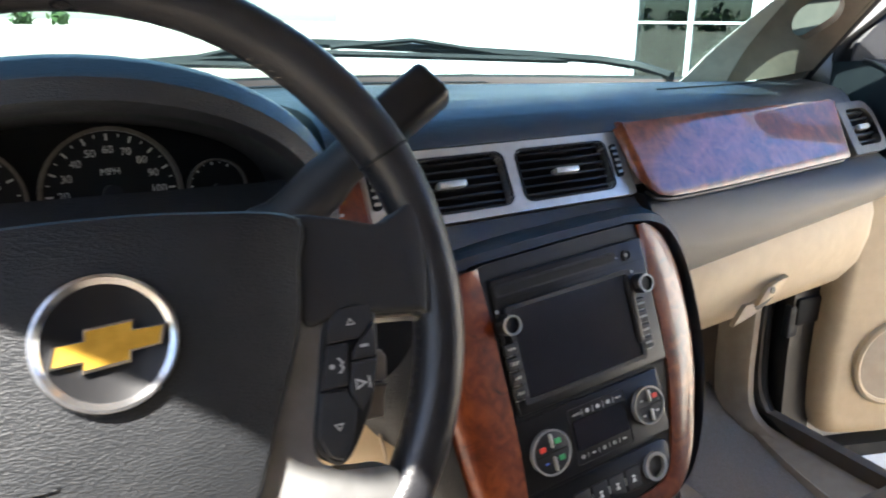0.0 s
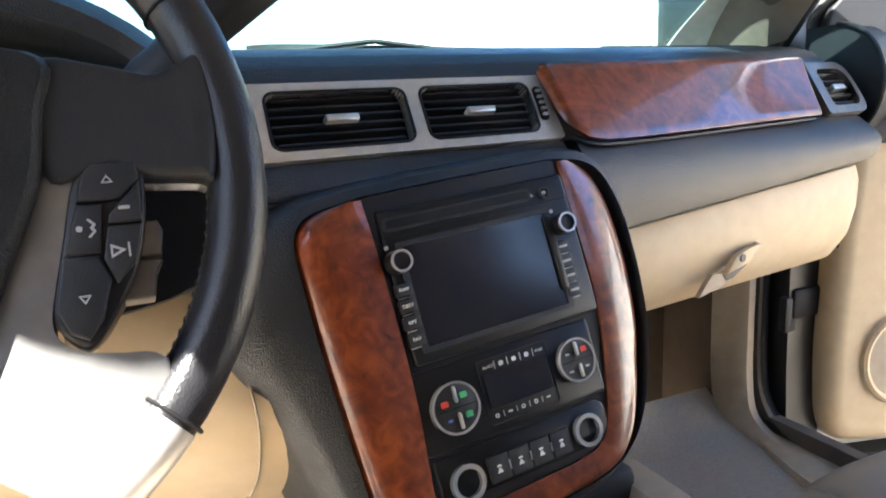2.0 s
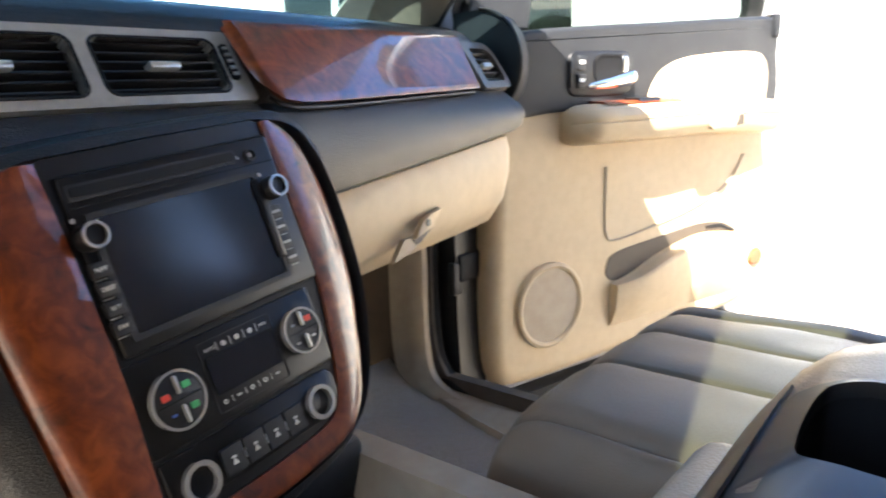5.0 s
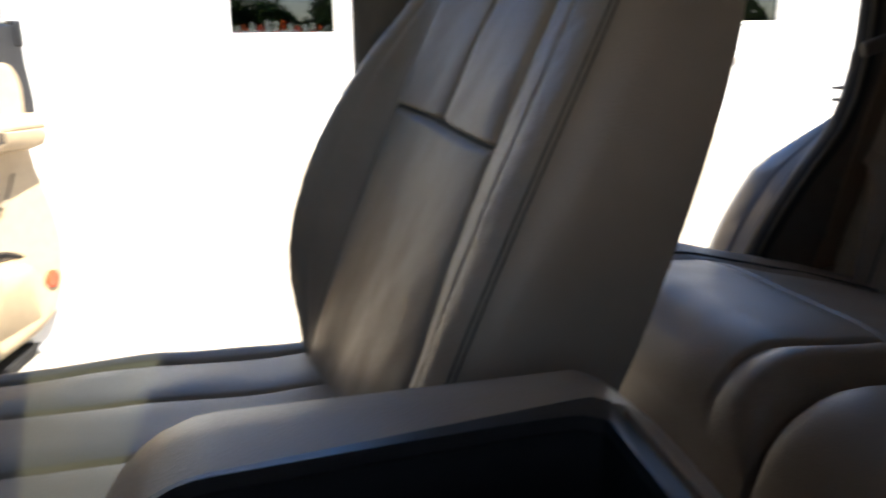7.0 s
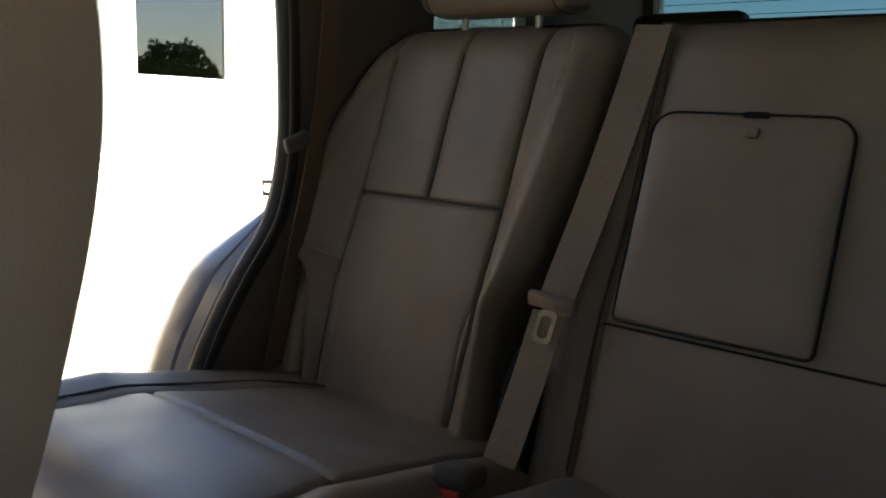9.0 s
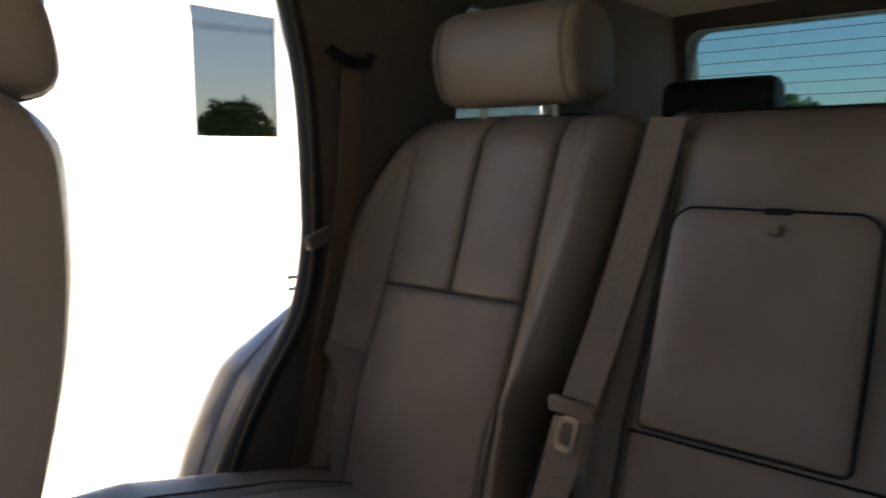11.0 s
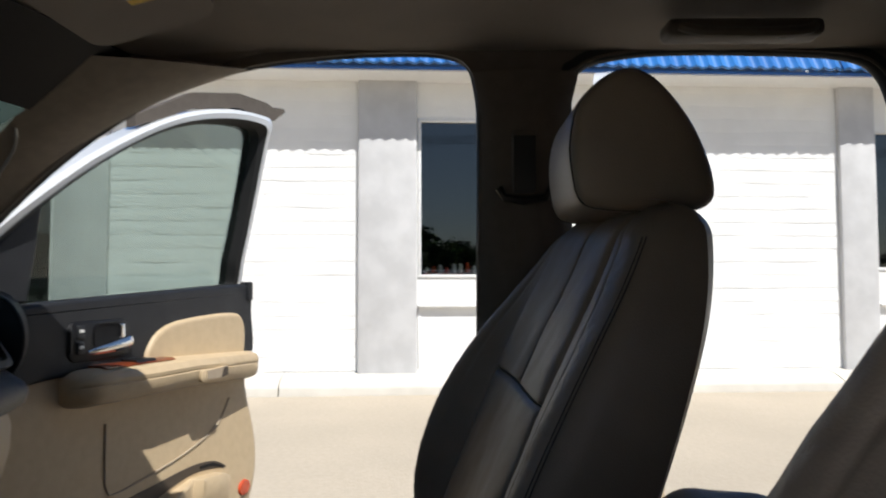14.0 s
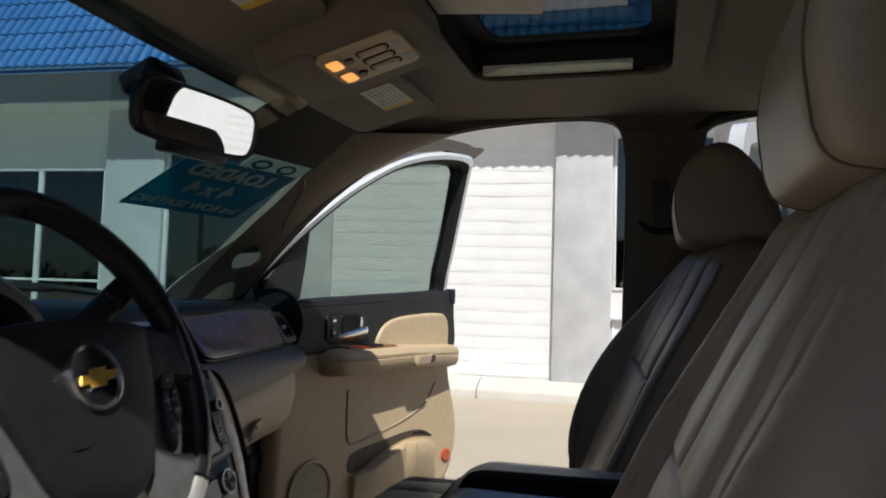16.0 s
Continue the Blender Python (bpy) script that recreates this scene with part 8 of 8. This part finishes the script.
for k in range(3):
    u = -0.034 + k * 0.031
    part("switch", bm_recalc(op.slab(rrect(0.017, 0.046, 0.006, 4, u, 0.018), 0.010, 0.0165, 0.003)), M_TAN, plate)
    part("switch_rim", bm_recalc(op.ring(rrect(0.025, 0.054, 0.008, 4, u, 0.018), rrect(0.018, 0.047, 0.006, 4, u, 0.018), 0.010, 0.0140)), M_DEEP, plate)
for u in (-0.030, 0.030):
    part("grille", bm_recalc(op.slab(rrect(0.028, 0.016, 0.002, 3, u, 0.058), 0.010, 0.0138)), M_GREYPRINT, plate)
    part("lamp_bezel", bm_recalc(op.slab(rrect(0.048, 0.034, 0.006, 4, u, -0.045), 0.008, 0.0145, 0.003)), M_TRIM, plate)
    part("map_lamp", bm_recalc(op.slab(rrect(0.038, 0.022, 0.006, 4, u, -0.048), 0.012, 0.0160, 0.002)), lamp_glow("warm_lamp", (1.0, 0.42, 0.10), 0.9), plate, "glowing amber map lamp")
    part("lamp_switch", bm_recalc(op.slab(circle(0.008, 16, u, -0.024), 0.010, 0.0175)), M_SATIN, plate)

grab = thing("grab_handle", (0.60, -1.03, 1.85), "beige fold-up grab handle over the rear door", "grab handle")
part("cup", bm_box((0.62, -1.03, 1.853), (0.06, 0.26, 0.03), 0.012, 3), M_PILLAR, grab)
part("bar", bm_tube(smooth_curve([(0.59, -0.92, 1.852), (0.575, -0.95, 1.838), (0.57, -1.03, 1.834), (0.575, -1.11, 1.838), (0.59, -1.14, 1.852)], 16), 0.009, 8), M_PILLAR, grab)
part("hook", bm_box((0.585, -1.09, 1.836), (0.02, 0.025, 0.016), 0.005), M_BLACK, grab)
dome = thing("dome_lamp", (0.25, -1.0, 1.865), "beige ceiling lamp with a clear lens", "ceiling lamp")
part("base", bm_box((0.25, -1.02, 1.864), (0.11, 0.10, 0.016), 0.006), M_TRIM, dome)
part("lens", bm_box((0.25, -1.02, 1.856), (0.08, 0.07, 0.008), 0.003), M_LABEL, dome)

# rear view mirror
MP = Plane((-0.035, 0.055, 1.690), (0.985, -0.172, 0.0), (-0.02, -0.12, 1))
mir = thing("rear_view_mirror", (-0.03, 0.09, 1.70), "black rear view mirror on the windshield", "mirror")
sh = smooth_curve([(-0.132, 0.0), (-0.128, 0.028), (-0.10, 0.040), (0.0, 0.044), (0.10, 0.040), (0.128, 0.028), (0.132, 0.0), (0.126, -0.030), (0.10, -0.042), (0.0, -0.046), (-0.10, -0.042), (-0.126, -0.030), (-0.132, 0.0)], 60)[:-1]
sh = [(u * 1.04, v * 1.12) for u, v in sh]
part("housing", bm_recalc(bm_loft([[MP.at(u * s, v * s, w) for u, v in sh] for s, w in ((0.55, -0.045), (0.85, -0.035), (1.0, -0.012), (1.0, 0.0), (0.97, 0.004), (0.92, 0.004), (0.90, 0.001))])), M_SATIN, mir)
part("mirror_glass", bm_recalc(MP.slab([(u * 0.90, v * 0.86) for u, v in sh], 0.0, 0.0025)), M_MIRROR, mir, "mirror glass")
part("chin", bm_recalc(MP.slab(rrect(0.14, 0.022, 0.008, 5, 0.0, -0.053), -0.02, 0.003, 0.004)), M_SATIN, mir)
part("stem", bm_tube([MP.at(0.0, 0.01, -0.03), (-0.02, 0.13, 1.735), (-0.02, 0.17, 1.765)], 0.014, 10), M_SATIN, mir)
part("sensor_box", bm_box((-0.02, 0.165, 1.765), (0.09, 0.08, 0.04), 0.012, 3, pose(0, 0, 0, -27)), M_SATIN, mir)

# sale sign on the inside of the windshield, read from outside
sign = thing("windshield_sign", ws(0.52, 0.4), "teal sale sign stuck behind the windshield, lettered for outside", "sign")


def on_glass(x, v):
    return ws(x, v) + Vector((0, -0.012, -0.006))


SG = Plane(on_glass(0.44, 0.36), on_glass(0.62, 0.36) - on_glass(0.26, 0.36), on_glass(0.44, 0.20) - on_glass(0.44, 0.52))
part("sheet", SG.slab(rrect(0.34, 0.205, 0.004, 3, 0.008, 0.0), -0.001, 0.001), M_SIGN, sign)
part("upper_sheet", SG.slab(rrect(0.36, 0.19, 0.004, 3, 0.015, 0.247), -0.002, 0.0), M_DEEP, sign, "black upper sheet")
part("cream_strip", SG.slab(rrect(0.20, 0.047, 0.003, 3, 0.078, 0.127), -0.0015, 0.0008), M_SIGNTEXT, sign)
for u in (0.03, 0.115):
    part("figure_ring", SG.ring([(0.030 * math.cos(a) + u, 0.019 * math.sin(a) + 0.124) for a in np.linspace(0, 2 * math.pi, 24, endpoint=False)], [(0.020 * math.cos(a) + u, 0.010 * math.sin(a) + 0.124) for a in np.linspace(0, 2 * math.pi, 24, endpoint=False)], 0.0, 0.0018), M_SIGN, sign)
part("line_of_text", text_mesh("LOADED", 0.062, SG, 0.0, 0.062, 0.0022, mirror=True, bold=0.0028), M_SIGNTEXT, sign)
part("line_of_text", text_mesh("4 x 4", 0.068, SG, 0.0, -0.004, 0.0022, mirror=True, bold=0.0028), M_SIGNTEXT, sign)
part("line_of_text", text_mesh("3rd ROW SEATING", 0.037, SG, 0.004, -0.072, 0.0022, mirror=True, bold=0.0012), M_SIGNTEXT, sign)

# rear doorway: open rear door outside, and the painted arch of the rear jamb
rd = thing("car_door", (1.0, -0.80, 0.7), "open rear passenger door, only its silver frame showing", "car door")
RU, RN = Vector((0.94, -0.34, 0)).normalized(), Vector((0.34, 0.94, 0)).normalized()


def rdp(a, z, b):
    p = Vector((0.93, -0.83, 0)) + RU * a - RN * b
    return Vector((p.x, p.y, z))


fr_o = smooth_curve([(0.0, 1.38), (0.02, 1.70), (0.06, 1.86), (0.14, 1.91), (0.35, 1.915), (0.60, 1.88), (0.72, 1.80), (0.82, 1.60), (0.84, 1.38)], 40)
fr_i = [(0.42 + (a - 0.42) * 0.88, 1.36 + (z - 1.36) * 0.91) for a, z in fr_o]
part("window_frame", bm_recalc(bm_loft([[rdp(a, z, 0) for a, z in fr_o], [rdp(a, z, 0.04) for a, z in fr_o], [rdp(a, z, 0.04) for a, z in fr_i], [rdp(a, z, 0) for a, z in fr_i], [rdp(a, z, 0) for a, z in fr_o]], False, False)), M_PAINT, rd)
part("lower_panel", bm_recalc(bm_loft([[rdp(a, z, b) for a, z in ((0.0, 0.62), (0.0, 1.40), (0.84, 1.42), (0.88, 1.1), (0.80, 0.80), (0.6, 0.62))] for b in (-0.02, 0.08)])), M_TAN, rd)
rdg = part("window_glass", bm_recalc(bm_loft([[rdp(a, z, b) for a, z in fr_i] for b in (0.015, 0.02)])), M_REARGLASS, rd)
rdg.visible_shadow = False
# unseen door on the driver's side, added only to keep sun off the seat
ld = thing("car_door", (-0.90, -0.82, 0.7), "unseen rear driver's side door with privacy glass, added to block sun", "car door")
LU = Vector((-0.98, -0.17, 0)).normalized()
LN = Vector((-0.17, 0.98, 0)).normalized()


def ldp(a, z, b):
    p = Vector((-0.90, -0.80, 0)) + LU * a - LN * b
    return Vector((p.x, p.y, z))


part("lower_panel", bm_recalc(bm_loft([[ldp(a, z, b) for a, z in ((0.0, 0.62), (0.0, 1.40), (0.84, 1.42), (0.88, 1.1), (0.80, 0.80), (0.6, 0.62))] for b in (-0.02, 0.08)])), M_TAN, ld)
part("window_frame", bm_recalc(bm_loft([[ldp(a, z, 0) for a, z in fr_o], [ldp(a, z, 0.04) for a, z in fr_o], [ldp(a, z, 0.04) for a, z in fr_i], [ldp(a, z, 0) for a, z in fr_i], [ldp(a, z, 0) for a, z in fr_o]], False, False)), M_PAINT, ld)
part("window_glass", bm_recalc(bm_loft([[ldp(a, z, b) for a, z in fr_i] for b in (0.015, 0.02)])), M_REARGLASS, ld)
jamb = []
for (a, b), k in zip(smooth_curve([(-1.447, 1.29), (-1.438, 1.27), (-1.425, 1.245), (-1.40, 1.205), (-1.335, 1.115), (-1.28, 1.02), (-1.235, 0.90), (-1.17, 0.78)], 30), range(30)):
    w = max(0.06, min(1.0, (1.255 - b) / 0.12))
    jamb.append([(0.82 + dx * w, a - 0.012 + dy * w, b) for dx, dy in ((0, 0), (0.012, 0.016), (0.040, 0.019), (0.044, 0.014), (0.050, 0.020), (0.085, 0.022), (0.115, 0.014), (0.14, -0.008), (0.14, -0.05), (0.0, -0.05))])
solid("door_jamb_rear", bm_loft(jamb), M_JAMB, "silver painted arch of the rear door jamb over the wheel, shade in its colour", "car body")
st = thing("door_striker", (0.83, -1.43, 1.34), "small steel door striker on the rear jamb", "striker")
part("loop", bm_tube([(0.822, -1.437, 1.262), (0.836, -1.420, 1.262), (0.836, -1.420, 1.282), (0.822, -1.437, 1.282)], 0.004, 8), M_SILVER, st)
